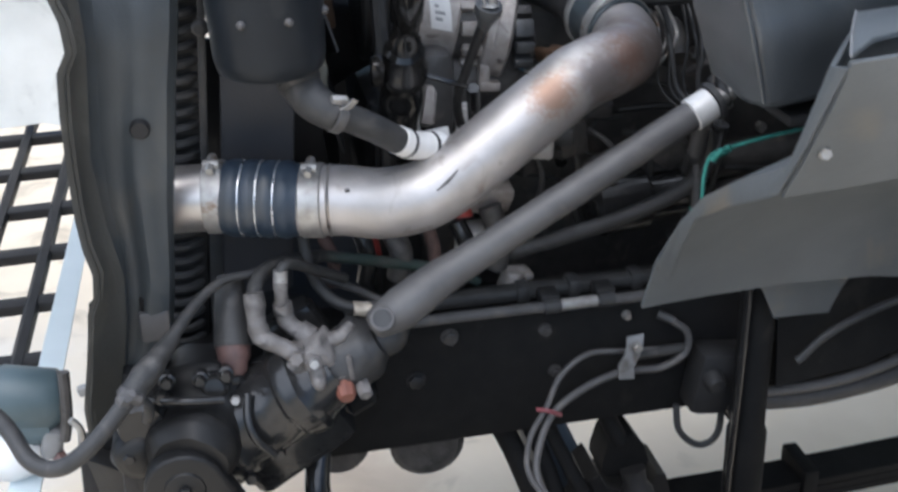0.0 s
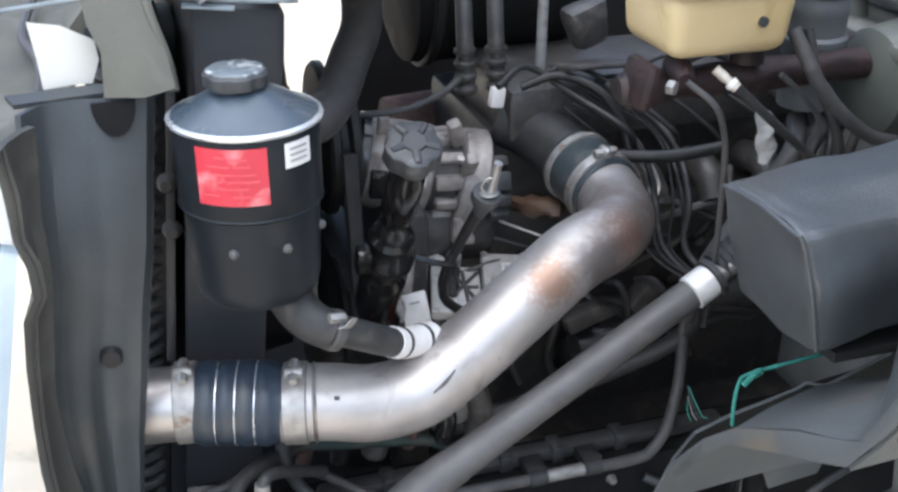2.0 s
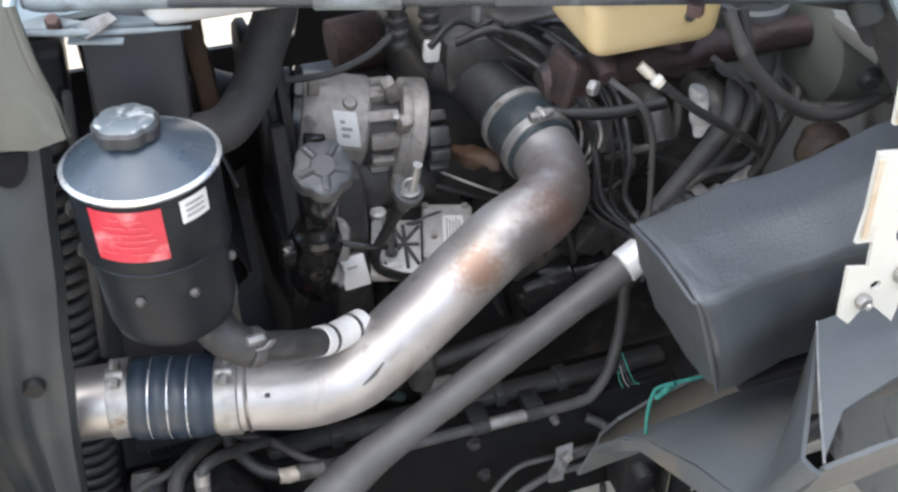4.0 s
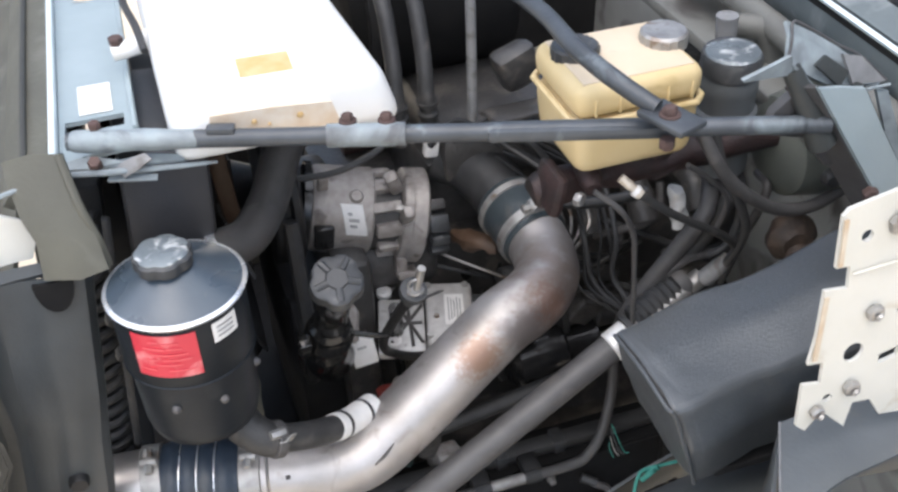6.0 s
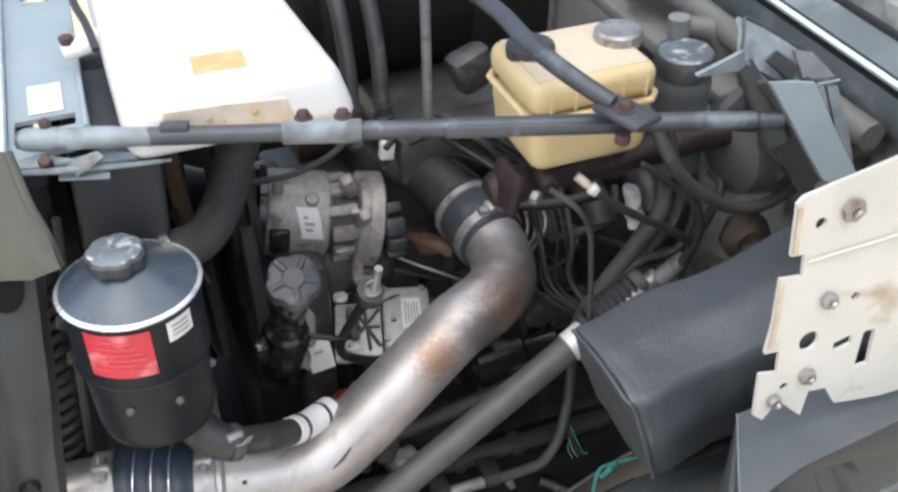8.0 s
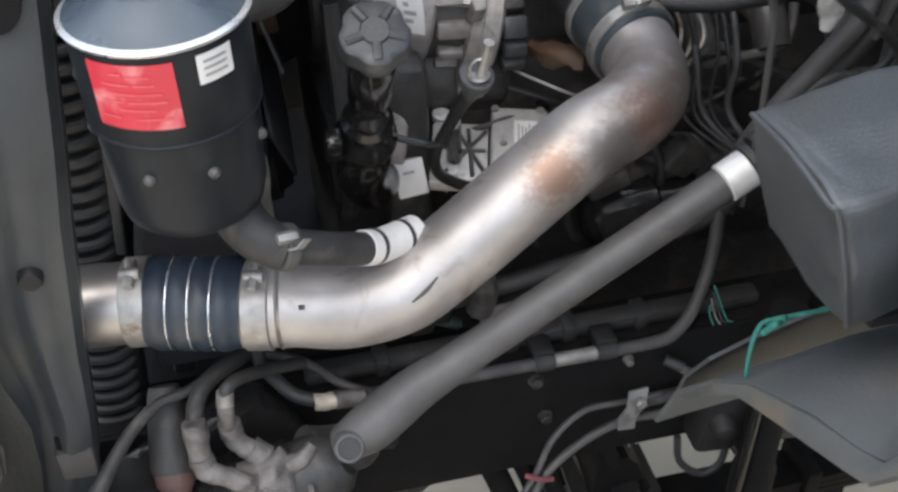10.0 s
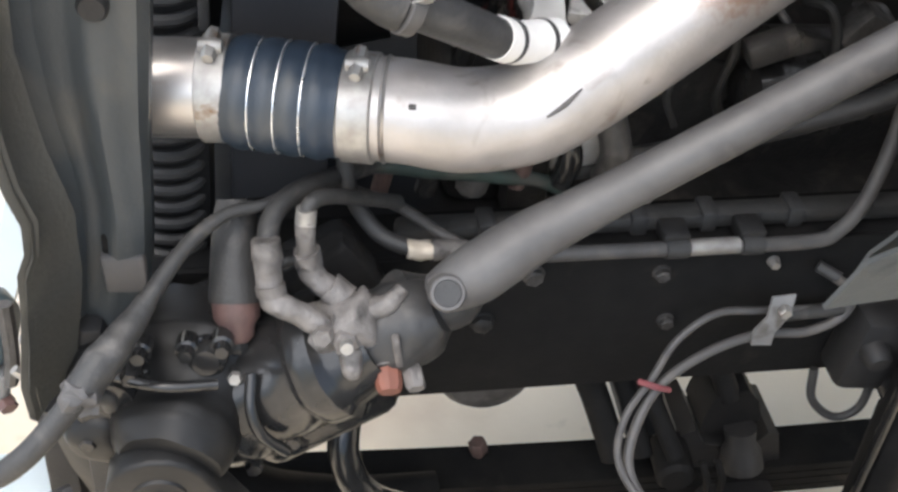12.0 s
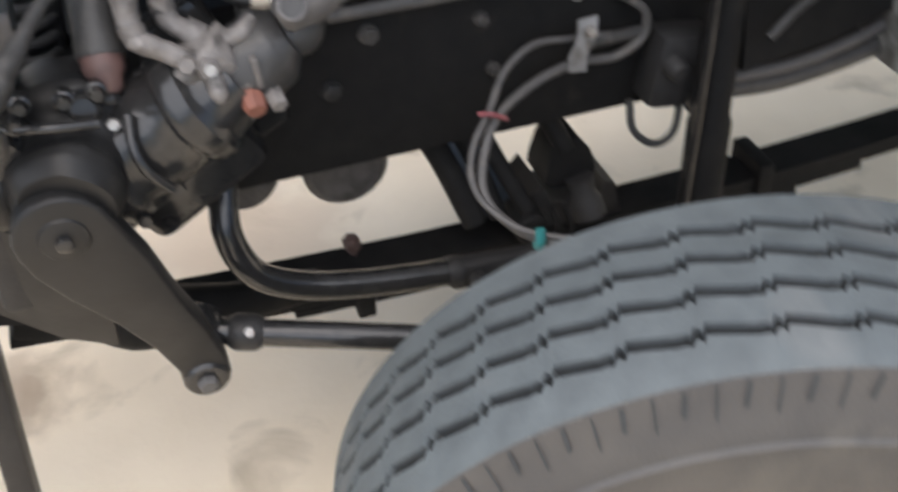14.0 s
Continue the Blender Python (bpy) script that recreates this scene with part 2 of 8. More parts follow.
BRASS = mat("pale_brass", (0.60, 0.55, 0.47), (0.42, 0.36, 0.28), 0.45, 0.3, 60, 0.2)
SHROUD = mat("blue_black_shroud_plastic", (0.036, 0.037, 0.042), (0.046, 0.047, 0.052), 0.5, 0, 12, 0.15, 260, (0.065, 0.063, 0.06), 0.2, 9)
GREEN_HOSE = mat("dusty_green_hose", (0.030, 0.052, 0.046), (0.022, 0.036, 0.032), 0.55, 0, 40, 0.2, 200, (0.06, 0.062, 0.056), 0.35, 14)
RED_PART = mat("dull_red_paint", (0.32, 0.05, 0.04), (0.22, 0.04, 0.035), 0.55, 0, 50, 0.2)
TYRE = mat("dusty_tyre_rubber", (0.088, 0.102, 0.108), (0.067, 0.078, 0.083), 0.68, 0, 30, 0.25, 240, (0.112, 0.12, 0.122), 0.3, 10)
TYRE_SIDE = mat("worn_sidewall_rubber", (0.052, 0.050, 0.049), (0.07, 0.066, 0.062), 0.6, 0, 14, 0.25, 240, (0.085, 0.08, 0.072), 0.3, 8)
TYRE_SHADE = mat("shaded_groove_rubber", (0.040, 0.044, 0.047), None, 0.8, 0, 40, 0.2)
CONCRETE = mat("pale_concrete", (0.76, 0.645, 0.485), (0.68, 0.57, 0.42), 0.85, 0, 3.5, 0.25, 60, (0.50, 0.415, 0.30), 0.3, 5)


def add_patch(m, spots, tint):
    """Stains of rust, heat or dirt, or sunlight put into a pale patch, with a shape of their own: rows of centre and
    reach, broken up by noise.
    """
    nt = m.node_tree
    n, l = nt.nodes, nt.links
    b = n["Principled BSDF"]
    co = n.new("ShaderNodeTexCoord")
    for (c, reach, *grain), colour in zip(spots, tint):
        size, soft = grain or (45.0, 0.40)
        nz = n.new("ShaderNodeTexNoise")
        nz.inputs["Scale"].default_value, nz.inputs["Detail"].default_value = size, 8.0
        l.new(co.outputs["Object"], nz.inputs["Vector"])
        d = n.new("ShaderNodeVectorMath")
        d.operation = "DISTANCE"
        d.inputs[1].default_value = c
        l.new(co.outputs["Object"], d.inputs[0])
        near = n.new("ShaderNodeMapRange")
        near.inputs["From Min"].default_value, near.inputs["From Max"].default_value = reach, reach * 0.2
        near.inputs["To Max"].default_value = 0.75
        l.new(d.outputs["Value"], near.inputs["Value"])
        add = n.new("ShaderNodeMath")
        add.operation = "ADD"
        l.new(near.outputs[0], add.inputs[0])
        l.new(nz.outputs["Fac"], add.inputs[1])
        cut = n.new("ShaderNodeMapRange")
        cut.inputs["From Min"].default_value, cut.inputs["From Max"].default_value = 1.12 - soft, 1.12
        l.new(add.outputs[0], cut.inputs["Value"])
        mul = n.new("ShaderNodeMath")
        mul.operation = "MULTIPLY"
        l.new(cut.outputs[0], mul.inputs[0])
        l.new(near.outputs[0], mul.inputs[1])
        mix = n.new("ShaderNodeMix")
        mix.data_type = "RGBA"
        mix.inputs["B"].default_value = (*colour, 1)
        old = b.inputs["Base Color"].links[0].from_socket
        l.new(old, mix.inputs["A"])
        l.new(mul.outputs[0], mix.inputs["Factor"])
        l.new(mix.outputs["Result"], b.inputs["Base Color"])
    return m


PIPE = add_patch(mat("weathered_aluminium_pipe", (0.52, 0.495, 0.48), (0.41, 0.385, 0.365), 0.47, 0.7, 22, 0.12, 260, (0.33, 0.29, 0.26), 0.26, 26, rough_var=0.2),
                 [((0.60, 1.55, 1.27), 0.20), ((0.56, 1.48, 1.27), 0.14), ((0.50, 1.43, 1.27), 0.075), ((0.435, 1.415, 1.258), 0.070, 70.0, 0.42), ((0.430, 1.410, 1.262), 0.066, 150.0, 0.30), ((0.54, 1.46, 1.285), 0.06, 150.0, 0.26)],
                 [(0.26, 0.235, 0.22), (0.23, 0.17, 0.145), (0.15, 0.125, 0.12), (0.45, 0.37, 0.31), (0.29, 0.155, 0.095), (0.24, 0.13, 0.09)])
# first patch paints strong sun on the ground beyond the grille; the rest are stains
CONCRETE = add_patch(CONCRETE, [((-1.15, 2.7, 0.0), 1.0, 6.0, 0.6), ((-0.37, 1.93, 0.0), 0.24, 14.0, 0.3), ((0.15, 2.25, 0.0), 0.5, 9.0, 0.3)], [(0.80, 0.81, 0.79), (0.30, 0.225, 0.16), (0.60, 0.47, 0.34)])


# ---------- mesh tools ----------
class Mesh:
    """Collects vertices and faces of one part."""

    def __init__(self):
        self.v, self.f = [], []

    def add(self, verts, faces):
        k = len(self.v)
        self.v += [tuple(p) for p in verts]
        self.f += [tuple(i + k for i in f) for f in faces]
        return self

    def bm(self, b, m=None):
        b.verts.ensure_lookup_table()
        b.verts.index_update()
        vs = [(m @ p.co if m else p.co) for p in b.verts]
        fs = [[p.index for p in f.verts] for f in b.faces]
        b.free()
        return self.add(vs, fs)

    def box(self, c, size, rot=(0, 0, 0), bevel=0.004, seg=2, taper=1.0, shear=0.0):
        b = bmesh.new()
        bmesh.ops.create_cube(b, size=1.0)
        for p in b.verts:
            p.co = Vector((p.co.x * size[0], p.co.y * size[1], p.co.z * size[2]))
            if p.co.z < 0:
                p.co.x *= taper
                p.co.y *= taper
            p.co.x += shear * p.co.z
        if bevel:
            bmesh.ops.bevel(b, geom=b.edges[:], offset=bevel, segments=seg, profile=0.5, affect="EDGES")
        return self.bm(b, pose(*c, *rot))

    def tube(self, pts, r, sides=14, steps=8, caps=True, straight=False):
        """A round tube along a smooth line through pts; r is one radius or one for each point."""
        pts = [Vector(p) for p in pts]
        rs = r if isinstance(r, (list, tuple)) else [r] * len(pts)
        if straight or len(pts) == 2:
            line, rad = pts, list(rs)
        else:
            line, rad = [], []
            ext = [2 * pts[0] - pts[1], *pts, 2 * pts[-1] - pts[-2]]
            for i in range(len(pts) - 1):
                a, b, c, d = ext[i : i + 4]
                for s in range(steps):
                    t = s / steps
                    line.append(0.5 * (2 * b + (c - a) * t + (2 * a - 5 * b + 4 * c - d) * t * t + (3 * b - a - 3 * c + d) * t**3))
                    rad.append(rs[i] + (rs[i + 1] - rs[i]) * t)
            line.append(pts[-1])
            rad.append(rs[-1])
        side, vs, fs = None, [], []
        for i, p in enumerate(line):
            way = (line[min(i + 1, len(line) - 1)] - line[max(i - 1, 0)]).normalized()
            if side is None:
                side = way.orthogonal().normalized()
            side = (side - way * side.dot(way)).normalized()
            other = way.cross(side)
            for k in range(sides):
                a = 2 * math.pi * k / sides
                vs.append(p + rad[i] * (math.cos(a) * side + math.sin(a) * other))
        for i in range(len(line) - 1):
            for k in range(sides):
                k2 = (k + 1) % sides
                fs.append((i * sides + k, i * sides + k2, (i + 1) * sides + k2, (i + 1) * sides + k))
        if caps:
            fs.append(tuple(reversed(range(sides))))
            fs.append(tuple((len(line) - 1) * sides + k for k in range(sides)))
        return self.add(vs, fs)

    def lathe(self, a, b, profile, sides=28, lobes=0, lobe_depth=0.0, close=True):
        """A turned body from a to b: profile rows of (place along 0..1, radius)."""
        a, b = Vector(a), Vector(b)
        way = (b - a)
        u = way.normalized().orthogonal().normalized()
        w = way.normalized().cross(u)
        vs, fs = [], []
        for t, r in profile:
            for k in range(sides):
                g = 2 * math.pi * k / sides
                q = r * (1 - lobe_depth * (0.5 + 0.5 * math.cos(lobes * g)) ** 3) if lobes else r
                vs.append(a + way * t + q * (math.cos(g) * u + math.sin(g) * w))
        for i in range(len(profile) - 1):
            for k in range(sides):
                k2 = (k + 1) % sides
                fs.append((i * sides + k, i * sides + k2, (i + 1) * sides + k2, (i + 1) * sides + k))
        if close:
            fs.append(tuple(reversed(range(sides))))
            fs.append(tuple((len(profile) - 1) * sides + k for k in range(sides)))
        return self.add(vs, fs)

    def hexa(self, a, b, r):
        return self.lathe(a, b, [(0, r * 0.93), (0.08, r), (0.85, r), (1, r * 0.82)], 6)

    def rough(self, amount, size):
        """Uneven, as cast, sewn or dented: moves every point a little."""
        self.v = [tuple(Vector(p) + noise.noise_vector(Vector(p) * size) * amount) for p in self.v]
        return self

    def sheet(self, rows, thick, across=(0, 1, 0)):
        """A bent sheet through rows of points, given a thickness along its normals."""
        n, m = len(rows), len(rows[0])
        g = [[Vector(p) for p in row] for row in rows]
        top, low = [], []
        for i in range(n):
            for j in range(m):
                du = g[min(i + 1, n - 1)][j] - g[max(i - 1, 0)][j]
                dv = g[i][min(j + 1, m - 1)] - g[i][max(j - 1, 0)]
                nn = du.cross(dv)
                nn = nn.normalized() if nn.length > 1e-9 else Vector(across)
                top.append(g[i][j] + nn * thick / 2)
                low.append(g[i][j] - nn * thick / 2)
        k, fs = n * m, []
        for i in range(n - 1):
            for j in range(m - 1):
                q = (i * m + j, i * m + j + 1, (i + 1) * m + j + 1, (i + 1) * m + j)
                fs.append(q)
                fs.append(tuple(k + t for t in reversed(q)))
        rim = [j for j in range(m)] + [i * m + m - 1 for i in range(1, n)] + [(n - 1) * m + j for j in range(m - 2, -1, -1)] + [i * m for i in range(n - 2, 0, -1)]
        for a, b in zip(rim, rim[1:] + rim[:1]):
            fs.append((b, a, k + a, k + b))
        return self.add(top + low, fs)

    def plate(self, outline, depth, holes=()):
        """A flat plate in the local x, z plane with round or long holes, depth along y."""
        b = bmesh.new()
        edges = []
        for ring in (outline, *holes):
            vs = [b.verts.new((x, 0, z)) for x, z in ring]
            edges += [b.edges.new((vs[i], vs[(i + 1) % len(vs)])) for i in range(len(vs))]
        bmesh.ops.triangle_fill(b, use_beauty=True, edges=edges)
        geo = bmesh.ops.extrude_face_region(b, geom=b.faces[:])
        bmesh.ops.translate(b, vec=(0, depth, 0), verts=[q for q in geo["geom"] if isinstance(q, bmesh.types.BMVert)])
        bmesh.ops.recalc_face_normals(b, faces=b.faces[:])
        return b


def dense(profile, n):
    """The same profile with n rows between each two of its own."""
    out = [profile[0]]
    for (a, r), (b, q) in zip(profile, profile[1:]):
        out += [(a + (b - a) * k / n, r + (q - r) * k / n) for k in range(1, n + 1)]
    return out


def mesh_data(name, mesh, angle=40):
    me = bpy.data.meshes.new(name)
    me.from_pydata(mesh.v, [], mesh.f)
    me.validate()
    b = bmesh.new()
    b.from_mesh(me)
    bmesh.ops.recalc_face_normals(b, faces=b.faces[:])
    b.to_mesh(me)
    b.free()
    me.polygons.foreach_set("use_smooth", [True] * len(me.polygons))
    me.set_sharp_from_angle(angle=radians(angle))
    return me


def part(name, mesh, material, parent=None, label="", angle=40):
    """Links a mesh, given in world places, as one object under a thing or a part."""
    me = mesh_data(name, mesh, angle)
    me.materials.append(material)
    ob = new(name, me)
    if parent:
        ob.parent = parent
        root = parent
        while root.parent:
            root = root.parent
        if parent is root:
            ob.matrix_parent_inverse = root.matrix_basis.inverted()
    if label:
        tagged(ob, label)
    return ob


def thing(name, base, label, category, group="", kind=""):
    e = new(name)
    e.location = base
    e.empty_display_size = 0.03
    return tagged(e, label, category, group, kind)


def lone(name, mesh, material, label, category, kind="", angle=40, group=""):
    return tagged(part(name, mesh, material, None, "", angle), label, category, group, kind)


def ring(cx, cz, r, n=14, sx=1.0):
    return [(cx + sx * r * math.cos(2 * math.pi * k / n), cz + r * math.sin(2 * math.pi * k / n)) for k in range(n)]


def V(*p):
    return Vector(p)


# ---------- ground ----------
def build_ground():
    m = Mesh()
    steps = [-400, -60, -20, -8, -4, -2, -1, 0, 1, 2, 3, 4, 6, 10, 25, 70, 400]
    vs = [(x, y + 1.4, 0.0) for y in steps for x in steps]
    k = len(steps)
    m.add(vs, [(j * k + i, j * k + i + 1, (j + 1) * k + i + 1, (j + 1) * k + i) for j in range(k - 1) for i in range(k - 1)])
    tagged(part("ground", m, CONCRETE), "pale beige concrete yard under the truck", "ground", kind="structure")


# ---------- chassis ----------
def build_rail():
    t = thing("frame_rail", (0.8, 1.5, 0.68), "black painted steel chassis frame rail with bolts", "frame rail")
    x0, x1, y, z0, z1, d, w = -0.18, 2.6, 1.497, 0.68, 0.897, 0.075, 0.008
    part("web", Mesh().box(((x0 + x1) / 2, y + w / 2, (z0 + z1) / 2), (x1 - x0, w, z1 - z0), bevel=0.002), RAIL_BLACK, t)
    part("upper_flange", Mesh().box(((x0 + x1) / 2, y + d / 2 + w, z1 - w / 2), (x1 - x0, d, w), bevel=0.002), RAIL_BLACK, t)
    part("lower_flange", Mesh().box(((x0 + x1) / 2, y + d / 2 + w, z0 + w / 2), (x1 - x0, d, w), bevel=0.002), RAIL_BLACK, t)
    for i, (bx, bz, r, mt) in enumerate([(0.463, 0.784, 0.0085, IRON), (0.447, 0.860, 0.0085, IRON), (0.30, 0.868, 0.011, IRON), (0.246, 0.80, 0.012, BLACK_STEEL),
                                         (0.575, 0.868, 0.006, STEEL), (0.83, 0.80, 0.012, BLACK_STEEL)]):
        b = part("bolt", Mesh().hexa((bx, y - 0.001, bz), (bx, y - 0.011, bz), r), mt, t)
        part("washer", Mesh().lathe((bx, y, bz), (bx, y - 0.003, bz), [(0, r * 1.25), (1, r * 1.2)], 16), mt, b)
    return t


def build_crossmember():
    t = thing("spring_bracket", (0.5, 1.53, 0.55), "black spring clamp bracket with rubber bump stop above the leaf spring", "bracket")
    part("strut", Mesh().tube([(0.372, 1.56, 0.69), (0.405, 1.545, 0.62), (0.437, 1.50, 0.53)], 0.019, 12), RAIL_BLACK, t)
    part("strut", Mesh().tube([(0.418, 1.56, 0.69), (0.452, 1.545, 0.61), (0.475, 1.50, 0.53)], 0.014, 12), RAIL_BLACK, t)
    part("strut", Mesh().tube([(0.455, 1.55, 0.68), (0.480, 1.53, 0.615), (0.512, 1.48, 0.545)], 0.013, 12), RAIL_BLACK, t)
    part("arm", Mesh().tube([(0.545, 1.55, 0.70), (0.585, 1.52, 0.610)], 0.015, 12), RAIL_BLACK, t)
    head = [(0.562, 0.612), (0.575, 0.626), (0.606, 0.624), (0.622, 0.602), (0.636, 0.566), (0.628, 0.552), (0.600, 0.545), (0.566, 0.548), (0.550, 0.558), (0.553, 0.580)]
    part("bump_stop", Mesh().bm(Mesh().plate(head, 0.065), pose(0, 1.515, 0, 0, 0, 0)).rough(0.004, 35), RAIL_BLACK, t)
    part("neck", Mesh().lathe((0.603, 1.505, 0.565), (0.612, 1.49, 0.505), [(0, 0.022), (0.4, 0.020), (0.6, 0.027), (1, 0.030)], 14), BLACK_STEEL, t)
    block = [(0.528, 0.540), (0.545, 0.556), (0.566, 0.520), (0.590, 0.512), (0.640, 0.510), (0.652, 0.535), (0.668, 0.530), (0.684, 0.468), (0.664, 0.448), (0.560, 0.440), (0.540, 0.480)]
    part("saddle", Mesh().bm(Mesh().plate(block, 0.090), pose(0, 1.515, 0, 0, 0, 0)).rough(0.004, 35), BLACK_STEEL, t)
    part("bushing", Mesh().lathe((0.512, 1.46, 0.520), (0.516, 1.53, 0.520), [(0, 0.020), (0.1, 0.026), (0.9, 0.026), (1, 0.020)], 18), RAIL_BLACK, t)
    for x in (0.540, 0.560):
        part("band", Mesh().tube([(x, 1.462, 0.555), (x + 0.010, 1.455, 0.525), (x + 0.016, 1.460, 0.480)], 0.005, 8), RAIL_BLACK, t)


def build_leaf_spring():
    t = thing("leaf_spring", (0.45, 1.54, 0.45), "black steel leaf spring under the frame rail", "leaf spring")
    for i, (a, b, dz) in enumerate([(-0.22, 1.5, 0.0), (-0.1, 1.3, -0.015), (0.06, 1.12, -0.030), (0.16, 1.0, -0.045)]):
        m = Mesh()
        rows = []
        for k in range(15):
            x = a + (b - a) * k / 14
            z = 0.480 + dz - 0.055 * (1 - ((x - 0.60) / 0.95) ** 2) + 0.04 + 0.0
            rows.append([(x, 1.505, z), (x, 1.575, z)])
        m.sheet(rows, 0.013)
        part("leaf", m, RAIL_BLACK, t)
    s = part("stud", Mesh().tube([(0.265, 1.557, 0.500), (0.265, 1.557, 0.460)], 0.006, 10), RUSTY, t)
    part("nut", Mesh().hexa((0.265, 1.557, 0.488), (0.262, 1.557, 0.510), 0.013), RUSTY, s)
    part("clip", Mesh().box((0.265, 1.54, 0.435), (0.028, 0.09, 0.07), bevel=0.005), RAIL_BLACK, t)
    part("clip", Mesh().box((0.93, 1.54, 0.470), (0.028, 0.09, 0.07), bevel=0.005), RAIL_BLACK, t)
    part("front_hanger", Mesh().box((-0.12, 1.52, 0.56), (0.16, 0.05, 0.14), (0, 18, 0), 0.01), RAIL_BLACK, t)
    part("front_hanger_arm", Mesh().tube([(-0.16, 1.50, 0.62), (-0.05, 1.48, 0.53), (0.07, 1.49, 0.50), (0.2, 1.51, 0.48)], [0.045, 0.05, 0.03, 0.022], 10), RAIL_BLACK, t)


def build_roll_bar():
    t = thing("anti_roll_bar", (0.3, 1.41, 0.52), "black bent steel anti-roll bar in front of the leaf spring", "anti-roll bar")
    part("bar", Mesh().tube([(0.105, 1.50, 0.77), (0.088, 1.45, 0.715), (0.083, 1.42, 0.67), (0.105, 1.41, 0.612), (0.16, 1.41, 0.573), (0.25, 1.41, 0.548), (0.37, 1.41, 0.53)], 0.019, 16), GREASY, t)
    part("flat_end", Mesh().box((0.44, 1.41, 0.52), (0.15, 0.03, 0.045), (0, 5, 0), 0.01), BLACK_STEEL, t)
    for bx in (0.40, 0.47):
        part("bolt", Mesh().hexa((bx, 1.396, 0.525), (bx, 1.382, 0.525), 0.013), BLACK_STEEL, t)
    part("clamp", Mesh().lathe((0.362, 1.41, 0.532), (0.382, 1.41, 0.529), [(0, 0.020), (0.5, 0.022), (1, 0.020)], 16), BLACK_STEEL, t)


def build_steering_box():
    t = thing("steering_gearbox", (-0.02, 1.40, 0.75), "greasy black cast iron steering gearbox bolted to the frame rail", "steering gearbox")
    a, b = V(-0.12, 1.375, 0.80), V(0.125, 1.355, 0.935)
    part("housing", Mesh().lathe(a, b, dense([(0, 0.035), (0.04, 0.055), (0.14, 0.064), (0.3, 0.068), (0.34, 0.073), (0.44, 0.073), (0.48, 0.066), (0.72, 0.063), (0.75, 0.068), (0.83, 0.068), (0.87, 0.058), (1, 0.050)], 3), 44).rough(0.003, 20).rough(0.0012, 70), GREASY, t)
    part("mounting_flange", Mesh().box((0.01, 1.455, 0.83), (0.30, 0.05, 0.20), (0, -28, 0), 0.015), GREASY, t)
    s = part("sector_cover", Mesh().lathe((-0.045, 1.42, 0.885), (-0.074, 1.268, 0.868), dense([(0, 0.076), (0.24, 0.078), (0.32, 0.080), (0.38, 0.077), (0.46, 0.070), (0.56, 0.066), (0.64, 0.059), (0.74, 0.057), (0.80, 0.0595), (0.88, 0.057), (0.94, 0.052), (1, 0.046)], 3), 40).rough(0.0045, 22).rough(0.0016, 60), ARM_BLACK, t)
    part("adjuster_cap", Mesh().lathe((-0.036, 1.365, 0.925), (-0.036, 1.322, 0.942), [(0, 0.022), (0.6, 0.020), (0.85, 0.018), (1, 0.012)], 22), GREASY, t)
    part("adjuster_screw", Mesh().hexa((-0.012, 1.335, 0.915), (-0.012, 1.318, 0.922), 0.007), STEEL, t)
    for k in range(4):
        g = radians(40 + 85 * k)
        c = V(-0.060 + 0.062 * math.cos(g), 1.345, 0.876 + 0.062 * math.sin(g))
        part("cover_bolt", Mesh().hexa(c, c + V(0, -0.02, 0), 0.011), GREASY, s)
    for x, y, z in ((-0.10, 1.30, 0.945), (-0.085, 1.32, 0.905), (0.035, 1.31, 0.83), (-0.005, 1.305, 0.80), (0.07, 1.33, 0.845)):
        part("case_bolt", Mesh().hexa((x, y + 0.03, z), (x, y, z + 0.004), 0.009), GREASY, t)
    part("upper_boss", Mesh().lathe((-0.035, 1.41, 0.90), (-0.04, 1.345, 0.93), [(0, 0.05), (0.6, 0.044), (0.85, 0.034), (1, 0.02)], 18), GREASY, t)
    part("rear_boss", Mesh().lathe((-0.125, 1.40, 0.90), (-0.13, 1.31, 0.905), [(0, 0.05), (0.6, 0.045), (1, 0.03)], 18), GREASY, t)
    part("lower_web", Mesh().box((0.055, 1.40, 0.80), (0.17, 0.07, 0.09), (0, -32, 0), 0.02), GREASY, t)
    part("mounting_foot", Mesh().sheet([[(-0.215, 1.42, 0.80), (-0.20, 1.41, 0.72), (-0.19, 1.42, 0.645)], [(-0.14, 1.36, 0.80), (-0.135, 1.36, 0.70), (-0.13, 1.39, 0.615)], [(-0.06, 1.35, 0.80), (-0.065, 1.36, 0.69), (-0.075, 1.40, 0.575)]], 0.03).rough(0.003, 25), ARM_BLACK, t)
    part("bracket", Mesh().box((-0.155, 1.40, 0.82), (0.035, 0.09, 0.28), (0, 4, 0), 0.008), BLACK_STEEL, t)
